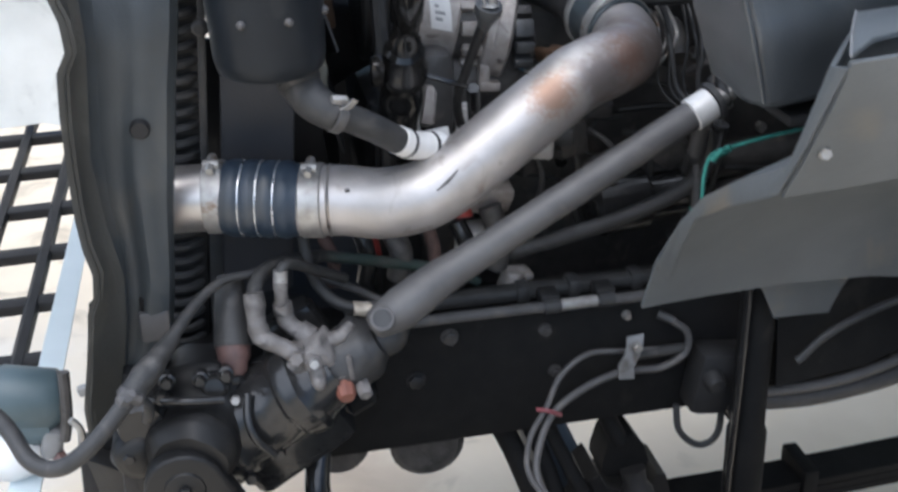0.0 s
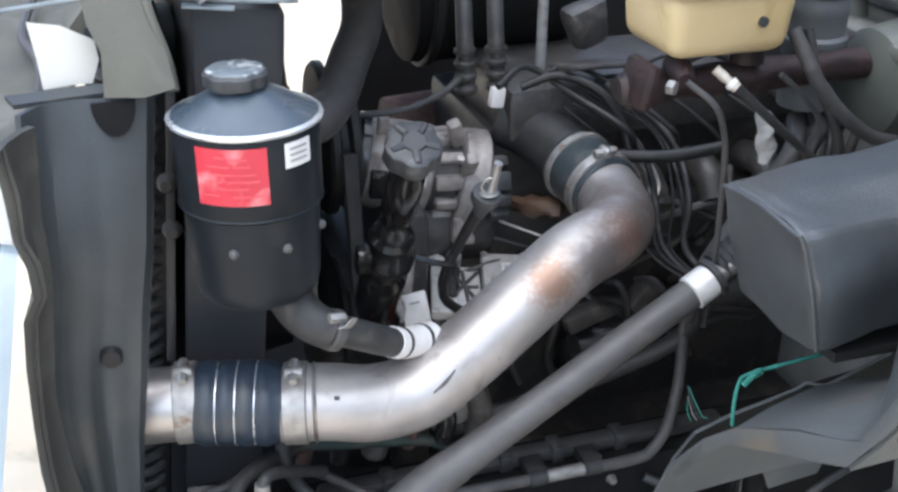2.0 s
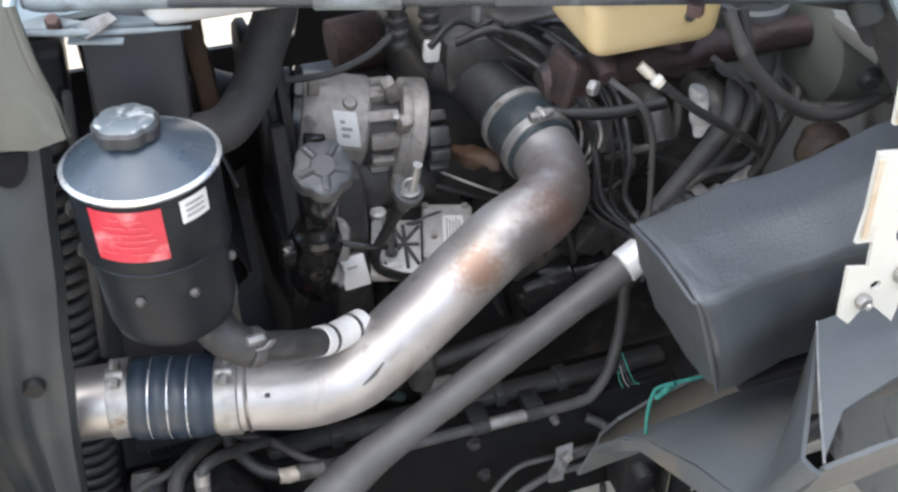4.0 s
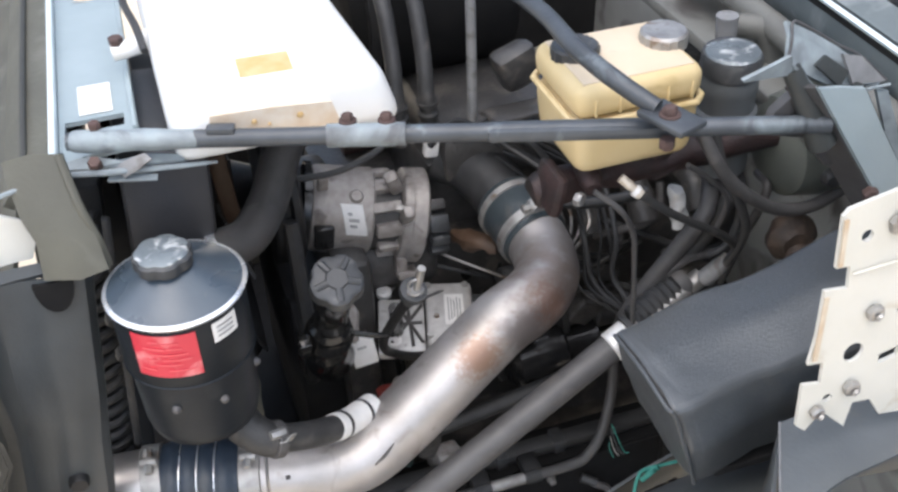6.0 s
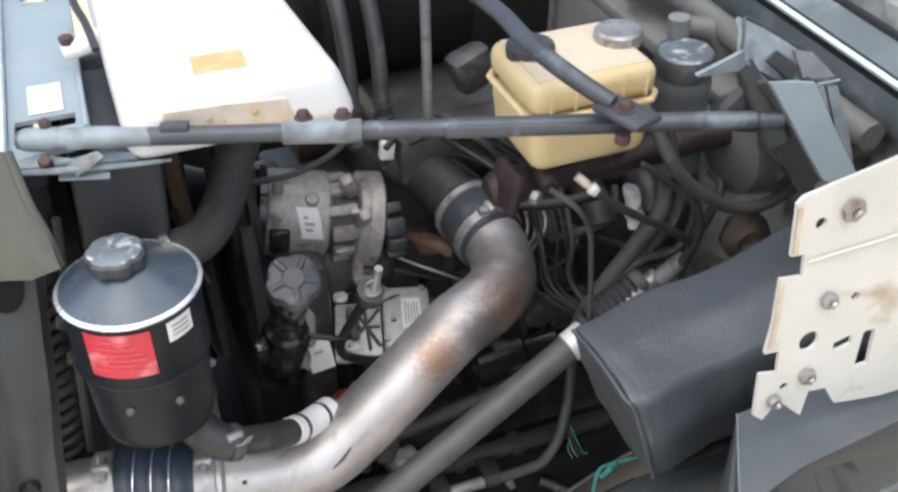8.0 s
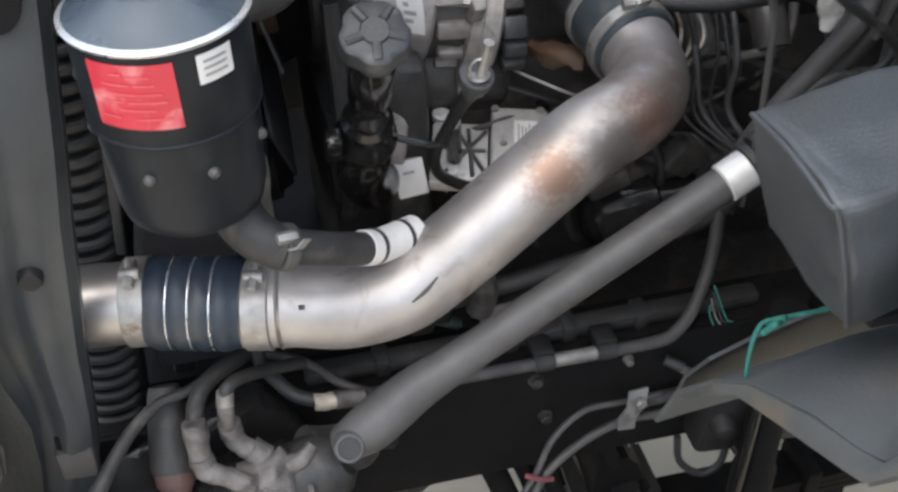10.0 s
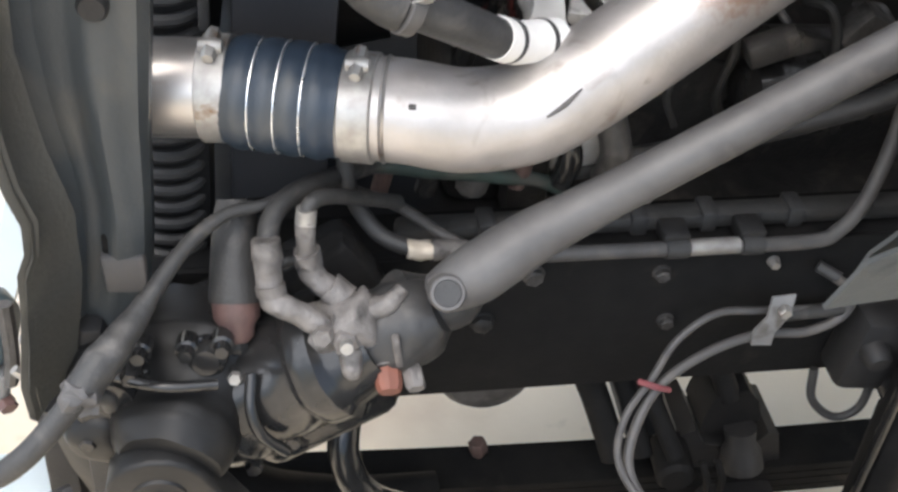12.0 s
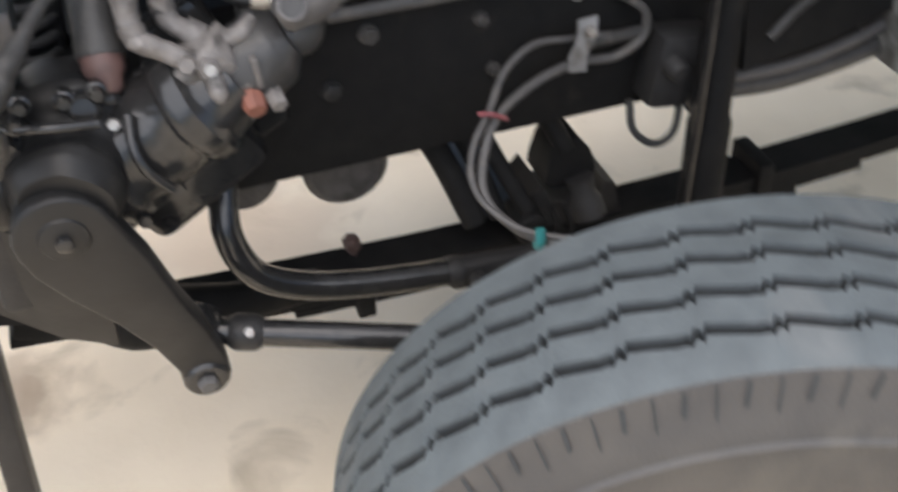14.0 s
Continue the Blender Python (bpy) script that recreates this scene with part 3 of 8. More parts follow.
    part("mount_plate", Mesh().sheet([[(-0.185, 1.45, 1.02), (-0.205, 1.45, 0.90), (-0.222, 1.45, 0.78), (-0.225, 1.45, 0.68), (-0.21, 1.45, 0.60)], [(-0.155, 1.435, 1.02), (-0.165, 1.43, 0.90), (-0.175, 1.43, 0.78), (-0.18, 1.435, 0.68), (-0.17, 1.44, 0.60)], [(-0.11, 1.445, 1.02), (-0.11, 1.44, 0.90), (-0.11, 1.44, 0.78), (-0.11, 1.445, 0.68), (-0.10, 1.45, 0.60)]], 0.02).rough(0.006, 20), RAIL_BLACK, t)
    part("mount_bolt", Mesh().hexa((-0.205, 1.37, 0.712), (-0.236, 1.354, 0.711), 0.0085), BOX_GREY, t, "grey hexagon bolt")
    part("stay_rod", Mesh().tube([(-0.228, 1.358, 0.70), (-0.258, 1.358, 0.60), (-0.285, 1.36, 0.48)], 0.0052, 10), BOX_GREY, t)
    v = part("valve_body", Mesh().lathe(b - V(0.02, 0, 0.011), b + V(0.055, -0.004, 0.032), dense([(0, 0.044), (0.5, 0.044), (0.8, 0.040), (1, 0.026)], 4), 24).rough(0.004, 40), BOX_GREY, t, "dusty dark grey valve body")
    part("port_block", Mesh().box((0.088, 1.345, 0.950), (0.085, 0.055, 0.062), (14, -28, 0), 0.016, 4).rough(0.010, 45), DUSTY, v)
    part("port_wing", Mesh().tube([(0.112, 1.345, 0.975), (0.130, 1.34, 0.985), (0.145, 1.35, 0.995)], [0.013, 0.010, 0.007], 10), DUSTY, v)
    part("plug", Mesh().lathe((0.1275, 1.318, 0.930), (0.1285, 1.293, 0.920), [(0, 0.0125), (0.8, 0.0125), (1, 0.010)], 8), ORANGE, v, "faded orange plug")
    part("plug_collar", Mesh().lathe((0.1270, 1.330, 0.936), (0.1277, 1.314, 0.929), [(0, 0.017), (1, 0.015)], 18), DUSTY, v)
    part("relief_screw", Mesh().hexa((0.150, 1.318, 0.926), (0.153, 1.296, 0.918), 0.010), DUSTY, v)
    part("end_cap", Mesh().lathe((0.135, 1.375, 0.925), (0.168, 1.345, 0.931), [(0, 0.030), (0.75, 0.029), (0.9, 0.026), (1, 0.019)], 24), BOX_GREY, v)
    part("thin_lug", Mesh().box((0.137, 1.312, 0.954), (0.007, 0.012, 0.034), (0, -6, 0), 0.002), DUSTY, v)
    part("stud_nut", Mesh().hexa((0.090, 1.330, 0.962), (0.091, 1.309, 0.968), 0.0135), DUSTY, v)
    part("stud", Mesh().tube([(0.091, 1.312, 0.967), (0.0915, 1.301, 0.971)], 0.006, 10), STEEL, v)
    part("port_nut", Mesh().hexa((0.075, 1.335, 0.965), (0.070, 1.312, 0.975), 0.0105), DUSTY, v)
    part("bleed_screw", Mesh().tube([(0.062, 1.325, 0.952), (0.058, 1.315, 0.945)], 0.006, 8), DUSTY, v)
    part("lug", Mesh().tube([(0.094, 1.315, 0.955), (0.0955, 1.304, 0.942), (0.096, 1.304, 0.934)], [0.011, 0.010, 0.006], 12), DUSTY, v)
    # the pitman arm: a forged plate, broad and round at the shaft, narrow at the ball joint
    edge = [(-0.083 + 0.050 * math.cos(radians(g)), 0.846 + 0.050 * math.sin(radians(g))) for g in range(15, 196, 20)]
    edge += [(-0.122, 0.800), (-0.098, 0.755), (-0.060, 0.698), (-0.030, 0.640), (-0.011, 0.585)]
    edge += [(0.018 + 0.030 * math.cos(radians(g)), 0.562 + 0.030 * math.sin(radians(g))) for g in range(200, 361, 32)]
    edge += [(0.045, 0.600), (0.030, 0.660), (0.010, 0.720), (-0.008, 0.790)]
    b = Mesh().plate(edge, 0.034)
    bmesh.ops.bevel(b, geom=[e for e in b.edges if len(e.link_faces) == 2 and e.calc_face_angle() > 1.2], offset=0.005, segments=3, profile=0.5, affect="EDGES")
    for q in b.verts:
        q.co.y += 1.250 + 0.17 * max(0.0, 0.84 - q.co.z)
    p = part("pitman_arm", Mesh().bm(b), ARM_BLACK, t, "greasy black pitman arm")
    part("hub", Mesh().lathe((-0.083, 1.262, 0.847), (-0.083, 1.2435, 0.846), [(0, 0.0265), (0.55, 0.0265), (0.72, 0.024), (0.74, 0.0205), (0.80, 0.018)], 30), ARM_BLACK, p)
    part("shaft_nut", Mesh().hexa((-0.083, 1.246, 0.846), (-0.083, 1.2385, 0.8455), 0.0095), GREASY, p)
    part("ear", Mesh().lathe((-0.140, 1.36, 0.862), (-0.142, 1.300, 0.858), dense([(0, 0.034), (0.7, 0.033), (0.88, 0.028), (1, 0.016)], 3), 22).rough(0.005, 35), ARM_BLACK, t)
    part("ear_bolt", Mesh().hexa((-0.150, 1.308, 0.868), (-0.150, 1.296, 0.868), 0.008), GREASY, t)
    part("case_rib", Mesh().tube([(0.004, 1.318, 0.930), (0.002, 1.296, 0.905), (0.010, 1.286, 0.880), (0.030, 1.290, 0.850)], 0.006, 10, 4), GREASY, t)
    part("case_rib", Mesh().tube([(-0.115, 1.312, 0.945), (-0.070, 1.292, 0.948), (-0.025, 1.300, 0.938)], 0.0055, 10, 4), GREASY, t)
    for x, y, z in ((-0.052, 1.318, 0.955), (-0.020, 1.318, 0.958), (-0.092, 1.312, 0.962)):
        part("oil_fitting", Mesh().lathe((x, y + 0.03, z - 0.008), (x, y, z), [(0, 0.011), (0.6, 0.011), (0.65, 0.008), (1, 0.006)], 12), GREASY, t)
    part("ball_stud_nut", Mesh().hexa((0.018, 1.30, 0.564), (0.018, 1.281, 0.562), 0.013), STEEL_GREY, p)
    part("ball_boss", Mesh().lathe((0.018, 1.335, 0.568), (0.018, 1.290, 0.564), [(0, 0.026), (0.9, 0.028), (1, 0.024)], 20), GREASY, p)
    return t


def build_drag_link():
    t = thing("drag_link", (0.2, 1.30, 0.56), "black steel drag link from the pitman arm to the axle", "drag link")
    a, b = V(0.045, 1.335, 0.598), V(0.55, 1.20, 0.520)
    part("rod", Mesh().tube([a, b], 0.017, 16), GREASY, t)
    part("socket", Mesh().lathe((0.02, 1.325, 0.60), (0.022, 1.365, 0.606), [(0, 0.024), (0.2, 0.032), (0.8, 0.032), (1, 0.024)], 20), GREASY, t)
    part("collar", Mesh().lathe(a + (b - a) * 0.02, a + (b - a) * 0.10, [(0, 0.018), (0.2, 0.023), (0.8, 0.023), (1, 0.018)], 16), BLACK_STEEL, t)
    part("grease_nipple", Mesh().hexa(V(0.078, 1.318, 0.602), V(0.078, 1.305, 0.612), 0.007), STEEL, t)


def build_shaft():
    t = thing("steering_shaft", (0.19, 1.37, 1.0), "dull grey telescopic steering shaft with universal joint", "steering shaft")
    lo, hi = V(0.186, 1.352, 1.000), V(0.66, 1.426, 1.226)
    way = (hi - lo).normalized()
    part("tube", Mesh().lathe(lo + way * 0.10, hi - way * 0.03, [(0, 0.018), (0.02, 0.0212), (0.5, 0.0206), (0.995, 0.0202), (1, 0.018)], 26), SHAFT, t)
    tip = V(0.184, 1.343, 0.998)
    out = V(0, -0.80, 0.60)
    y = part("yoke", Mesh().tube([tip - way * 0.016, tip - way * 0.010, tip + way * 0.008, tip + way * 0.030, (tip + lo) / 2 + way * 0.058, lo + way * 0.092, lo + way * 0.125, lo + way * 0.165], [0.012, 0.0195, 0.0245, 0.0282, 0.0275, 0.0252, 0.0229, 0.0213], 26, 5), SHAFT, t)
    part("bearing_cap", Mesh().lathe(tip - way * 0.002 + out * 0.014, tip - way * 0.002 + out * 0.0305, [(0, 0.0175), (0.85, 0.0170), (1, 0.0150), (1, 0.0125), (0.88, 0.0120)], 22), SHAFT, y)
    part("bearing_disc", Mesh().lathe(tip - way * 0.002 + out * 0.020, tip - way * 0.002 + out * 0.0296, [(0, 0.0122), (1, 0.0118)], 20), RUBBER, y)
    part("lower_yoke", Mesh().tube([(0.135, 1.365, 0.965), (0.16, 1.37, 0.955), (0.195, 1.365, 0.965), (0.21, 1.375, 0.995)], [0.031, 0.031, 0.027, 0.018], 20).rough(0.003, 30), BOX_GREY, t, "dark worn lower yoke")
    part("collar", Mesh().lathe(hi - way * 0.042, hi - way * 0.008, [(0, 0.0198), (0.06, 0.0228), (0.94, 0.0228), (1, 0.0198)], 24), ALU_BRIGHT, t, "bright silver collar")
    part("seal_ring", Mesh().lathe(hi - way * 0.008, hi, [(0, 0.027), (1, 0.027)], 24), RUBBER, t)
    part("upper_shaft", Mesh().tube([hi, hi + way * 0.12], 0.014, 12), STEEL, t)


def hose(name, pts, r, material, label, category="hose", sides=12, extra=()):
    """A hose with its end fittings and sleeves, each a part of its own."""
    if not extra:
        return lone(name, Mesh().tube(pts, r, sides), material, label, category)
    t = thing(name, pts[0], label, category)
    part("hose", Mesh().tube(pts, r, sides), material, t)
    for nm, p, rr, mt in extra:
        part(nm, Mesh().tube(p, rr, 16, 5).rough(0.0028, 75), mt, t)
    return t


def build_hydraulic_hoses():
    hose("pressure_hose", [(0.124, 1.505, 1.021), (0.098, 1.475, 1.034), (0.070, 1.440, 1.050), (0.046, 1.415, 1.055), (0.031, 1.392, 1.050), (0.026, 1.370, 1.036), (0.026, 1.355, 1.015)], 0.0098, RUBBER_GREY,
         "dusty hydraulic hose with a grey metal elbow", "hydraulic hose",
         extra=[("elbow", [(0.0255, 1.366, 1.048), (0.026, 1.358, 1.026), (0.027, 1.348, 1.004), (0.032, 1.341, 0.994), (0.050, 1.337, 0.984), (0.074, 1.333, 0.968), (0.090, 1.331, 0.956)], [0.0108, 0.0122, 0.0118, 0.0124, 0.0112, 0.0120, 0.0112], DUSTY),
                ("ferrule", [(0.0255, 1.366, 1.047), (0.026, 1.360, 1.031)], 0.0130, DUSTY), ("weld_collar", [(0.027, 1.350, 1.008), (0.028, 1.346, 1.000)], 0.0138, DUSTY),
                ("nut", [(0.072, 1.334, 0.969), (0.092, 1.331, 0.954)], 0.0150, DUSTY)])
    hose("return_hose", [(0.150, 1.47, 1.000), (0.110, 1.435, 1.035), (0.084, 1.405, 1.062), (0.070, 1.390, 1.070), (0.063, 1.384, 1.064), (0.061, 1.381, 1.050)], 0.0075, RUBBER_GREY,
         "dusty hydraulic return hose with a cast elbow", "hydraulic hose",
         extra=[("elbow", [(0.062, 1.381, 1.056), (0.060, 1.379, 1.040), (0.060, 1.377, 1.014), (0.066, 1.373, 0.995), (0.082, 1.366, 0.981), (0.098, 1.358, 0.974)], [0.0085, 0.0088, 0.0105, 0.0118, 0.0108, 0.0105], DUSTY),
                ("collar", [(0.060, 1.378, 1.022), (0.061, 1.376, 1.008)], 0.0128, DUSTY), ("bright_tip", [(0.0635, 1.3835, 1.066), (0.0612, 1.380, 1.052)], 0.0088, STEEL),
                ("nut", [(0.078, 1.368, 0.985), (0.094, 1.360, 0.975)], 0.0148, DUSTY)])
    hose("drain_hose", [(0.098, 1.48, 1.12), (0.099, 1.47, 1.064), (0.102, 1.46, 1.028), (0.117, 1.455, 0.993), (0.138, 1.44, 0.977), (0.172, 1.431, 0.970), (0.215, 1.43, 0.965)], 0.0085, RUBBER_GREY,
         "thin grey rubber hose with a pale crimped end", "hose",
         extra=[("ferrule", [(0.156, 1.430, 0.972), (0.166, 1.430, 0.9705), (0.180, 1.430, 0.969)], [0.0092, 0.0098, 0.0095], BRASS), ("coupling", [(0.180, 1.430, 0.969), (0.215, 1.430, 0.966)], [0.0112, 0.0105], DUSTY)])
    lone("brown_hose", Mesh().tube([(0.11, 1.51, 0.985), (0.155, 1.49, 0.976), (0.192, 1.45, 0.972), (0.23, 1.44, 0.955)], 0.006, 10), IRON, "thin brown-grey pipe behind the gearbox", "pipe")
    lone("green_hose", Mesh().tube([(0.118, 1.500, 1.024), (0.14, 1.512, 1.014), (0.182, 1.52, 1.0), (0.232, 1.54, 0.978), (0.275, 1.55, 0.963), (0.315, 1.56, 0.948), (0.36, 1.57, 0.915)], 0.0085, 12), GREEN_HOSE, "dusty green rubber hose under the charge pipe", "hose")
    t = thing("dust_boot", (-0.008, 1.38, 0.93), "grey rubber sleeve with a faded red brown end boot", "rubber boot")
    part("sleeve", Mesh().lathe((-0.004, 1.432, 1.042), (-0.008, 1.372, 0.969), [(0, 0.016), (0.1, 0.019), (0.5, 0.0225), (0.95, 0.025), (1, 0.024)], 22), RUBBER_GREY, t)
    part("boot", Mesh().lathe((-0.008, 1.373, 0.970), (-0.008, 1.349, 0.939), [(0, 0.0225), (0.4, 0.0215), (0.55, 0.017), (0.85, 0.015), (1, 0.009)], 20), PINK_CAP, t)
    part("tip", Mesh().hexa((-0.008, 1.35, 0.942), (-0.008, 1.344, 0.930), 0.009), GREASY, t)
    t = thing("wiring_loom", (-0.1, 1.3, 0.95), "grey loom hose with corrugated sleeve and tape", "cable loom")
    part("hose", Mesh().tube([(0.05, 1.43, 1.05), (0.024, 1.405, 1.056), (-0.01, 1.39, 1.058), (-0.044, 1.36, 1.047), (-0.079, 1.31, 1.025)], [0.0052, 0.0056, 0.0062, 0.007, 0.0085], 12), RUBBER_GREY, t)
    part("sleeve", Mesh().tube([(-0.074, 1.317, 1.028), (-0.098, 1.283, 1.013), (-0.112, 1.268, 1.003), (-0.128, 1.250, 0.990)], [0.0088, 0.0150, 0.0165, 0.0150], 16).rough(0.002, 90), RUBBER_GREY, t)
    part("tape_end", Mesh().tube([(-0.122, 1.256, 0.995), (-0.128, 1.250, 0.990), (-0.136, 1.244, 0.982)], [0.0155, 0.0165, 0.0120], 14, 4).rough(0.008, 90), STEEL_GREY, t, "frayed pale tape")
    part("lower_hose", Mesh().tube([(-0.130, 1.248, 0.988), (-0.175, 1.222, 0.95), (-0.215, 1.222, 0.925), (-0.25, 1.24, 0.928), (-0.285, 1.29, 0.955), (-0.36, 1.36, 0.985)], 0.0105, 12), RUBBER_GREY, t)
    part("branch", Mesh().tube([(-0.125, 1.255, 0.988), (-0.112, 1.27, 0.962), (-0.118, 1.29, 0.93)], 0.007, 10), RUBBER_GREY, t)


def build_brake_hoses():
    t = thing("brake_hoses", (0.42, 1.40, 0.70), "pair of looped grey brake hoses clipped to the frame rail", "brake hose")
    part("hose", Mesh().tube([(0.635, 1.47, 0.815), (0.555, 1.458, 0.829), (0.50, 1.45, 0.836), (0.453, 1.43, 0.818), (0.426, 1.412, 0.778), (0.396, 1.39, 0.745), (0.384, 1.36, 0.712), (0.401, 1.33, 0.684), (0.44, 1.28, 0.676), (0.55, 1.21, 0.68)], 0.0045, 10), STEEL_GREY, t)
    part("hose", Mesh().tube([(0.637, 1.465, 0.866), (0.663, 1.465, 0.842), (0.662, 1.465, 0.806), (0.621, 1.46, 0.788), (0.563, 1.455, 0.794), (0.50, 1.44, 0.787), (0.44, 1.414, 0.768), (0.41, 1.388, 0.733), (0.397, 1.357, 0.70), (0.412, 1.325, 0.674), (0.45, 1.275, 0.666), (0.55, 1.205, 0.67)], 0.0060, 10), STEEL_GREY, t)
    part("end_fitting", Mesh().tube([(0.62, 1.48, 0.872), (0.642, 1.466, 0.864)], 0.0075, 10), RUBBER, t)
    part("tail", Mesh().tube([(0.66, 1.47, 0.812), (0.58, 1.462, 0.816)], 0.0085, 10), RUBBER_GREY, t)
    c = part("clip_plate", Mesh().sheet([[(0.550, 1.448, 0.786), (0.546, 1.443, 0.812), (0.556, 1.441, 0.835), (0.560, 1.449, 0.858)], [(0.574, 1.448, 0.784), (0.571, 1.443, 0.808), (0.582, 1.441, 0.838), (0.586, 1.449, 0.860)]], 0.004), PALE_STEEL, t, "pale grey bent clip plate")
    part("clip_bolt", Mesh().hexa((0.573, 1.442, 0.845), (0.573, 1.432, 0.845), 0.008), STEEL, c)
    part("red_tie", Mesh().tube([(0.411, 1.41, 0.778), (0.426, 1.398, 0.781), (0.446, 1.405, 0.766)], 0.0035, 8), RED_TIE, t, "red cable tie")
    part("teal_tie", Mesh().tube([(0.436, 1.273, 0.664), (0.437, 1.268, 0.675), (0.439, 1.273, 0.690)], 0.0065, 8), TEAL_TIE, t, "teal cable tie")
    lone("cable_loop", Mesh().tube([(0.66, 1.48, 0.70), (0.665, 1.47, 0.655), (0.695, 1.46, 0.63), (0.725, 1.46, 0.645), (0.735, 1.47, 0.70)], 0.0055, 10), RUBBER, "thin black cable loop under the frame rail", "cable")
    v = thing("brake_valve", (0.72, 1.48, 0.70), "black brake valve on the frame rail with ports", "valve")
    part("body", Mesh().box((0.72, 1.47, 0.75), (0.09, 0.06, 0.11), (0, 8, 0), 0.012), BLACK_STEEL, v)
    part("port", Mesh().lathe((0.70, 1.45, 0.77), (0.70, 1.42, 0.765), [(0, 0.018), (0.8, 0.016), (1, 0.012)], 14), BLACK_STEEL, v)
    part("port", Mesh().lathe((0.735, 1.46, 0.72), (0.745, 1.44, 0.69), [(0, 0.02), (1, 0.014)], 14), GREASY, v)


def build_rail_pipe():
    t = thing("brake_pipe", (0.4, 1.48, 0.90), "steel brake pipe clipped along the top of the frame rail", "pipe")
    part("pipe", Mesh().tube([(0.20, 1.483, 0.908), (0.30, 1.483, 0.908), (0.45, 1.483, 0.907), (0.60, 1.483, 0.906), (0.635, 1.487, 0.917), (0.662, 1.50, 0.945), (0.69, 1.53, 1.0), (0.70, 1.55, 1.08)], 0.0085, 12), STEEL_GREY, t)
    for x in (0.452, 0.537):
        part("clip", Mesh().lathe((x - 0.012, 1.483, 0.907), (x + 0.012, 1.483, 0.907), [(0, 0.0115), (1, 0.0115)], 14), RUBBER, t)
        part("bracket", Mesh().box((x, 1.50, 0.914), (0.03, 0.035, 0.02), bevel=0.004), BLACK_STEEL, t)
    part("sleeve", Mesh().lathe((0.467, 1.483, 0.907), (0.522, 1.483, 0.907), [(0, 0.0095), (1, 0.0095)], 14), STEEL, t)
    c = thing("cable_channel", (0.46, 1.53, 0.90), "dusty cable channel strapped on the frame rail", "cable channel")
    part("channel", Mesh().box((0.46, 1.535, 0.909), (0.62, 0.03, 0.022), bevel=0.008), RUBBER_GREY, c)
    for x in (0.25, 0.42, 0.50, 0.60):
        part("strap", Mesh().box((x, 1.535, 0.910), (0.02, 0.036, 0.027), bevel=0.004), RUBBER, c)


def build_post():
    t = thing("shock_absorber", (0.756, 1.42, 0.5), "black steel strut standing behind the wheel", "strut")
    part("tube", Mesh().lathe((0.752, 1.425, 0.98), (0.757, 1.415, 0.40), [(0, 0.026), (0.5, 0.0265), (0.52, 0.031), (1, 0.031)], 20), RAIL_BLACK, t)
    part("edge_strip", Mesh().box((0.722, 1.40, 0.70), (0.008, 0.012, 0.52), (0, 0.5, 0), 0.002), GREASY, t)


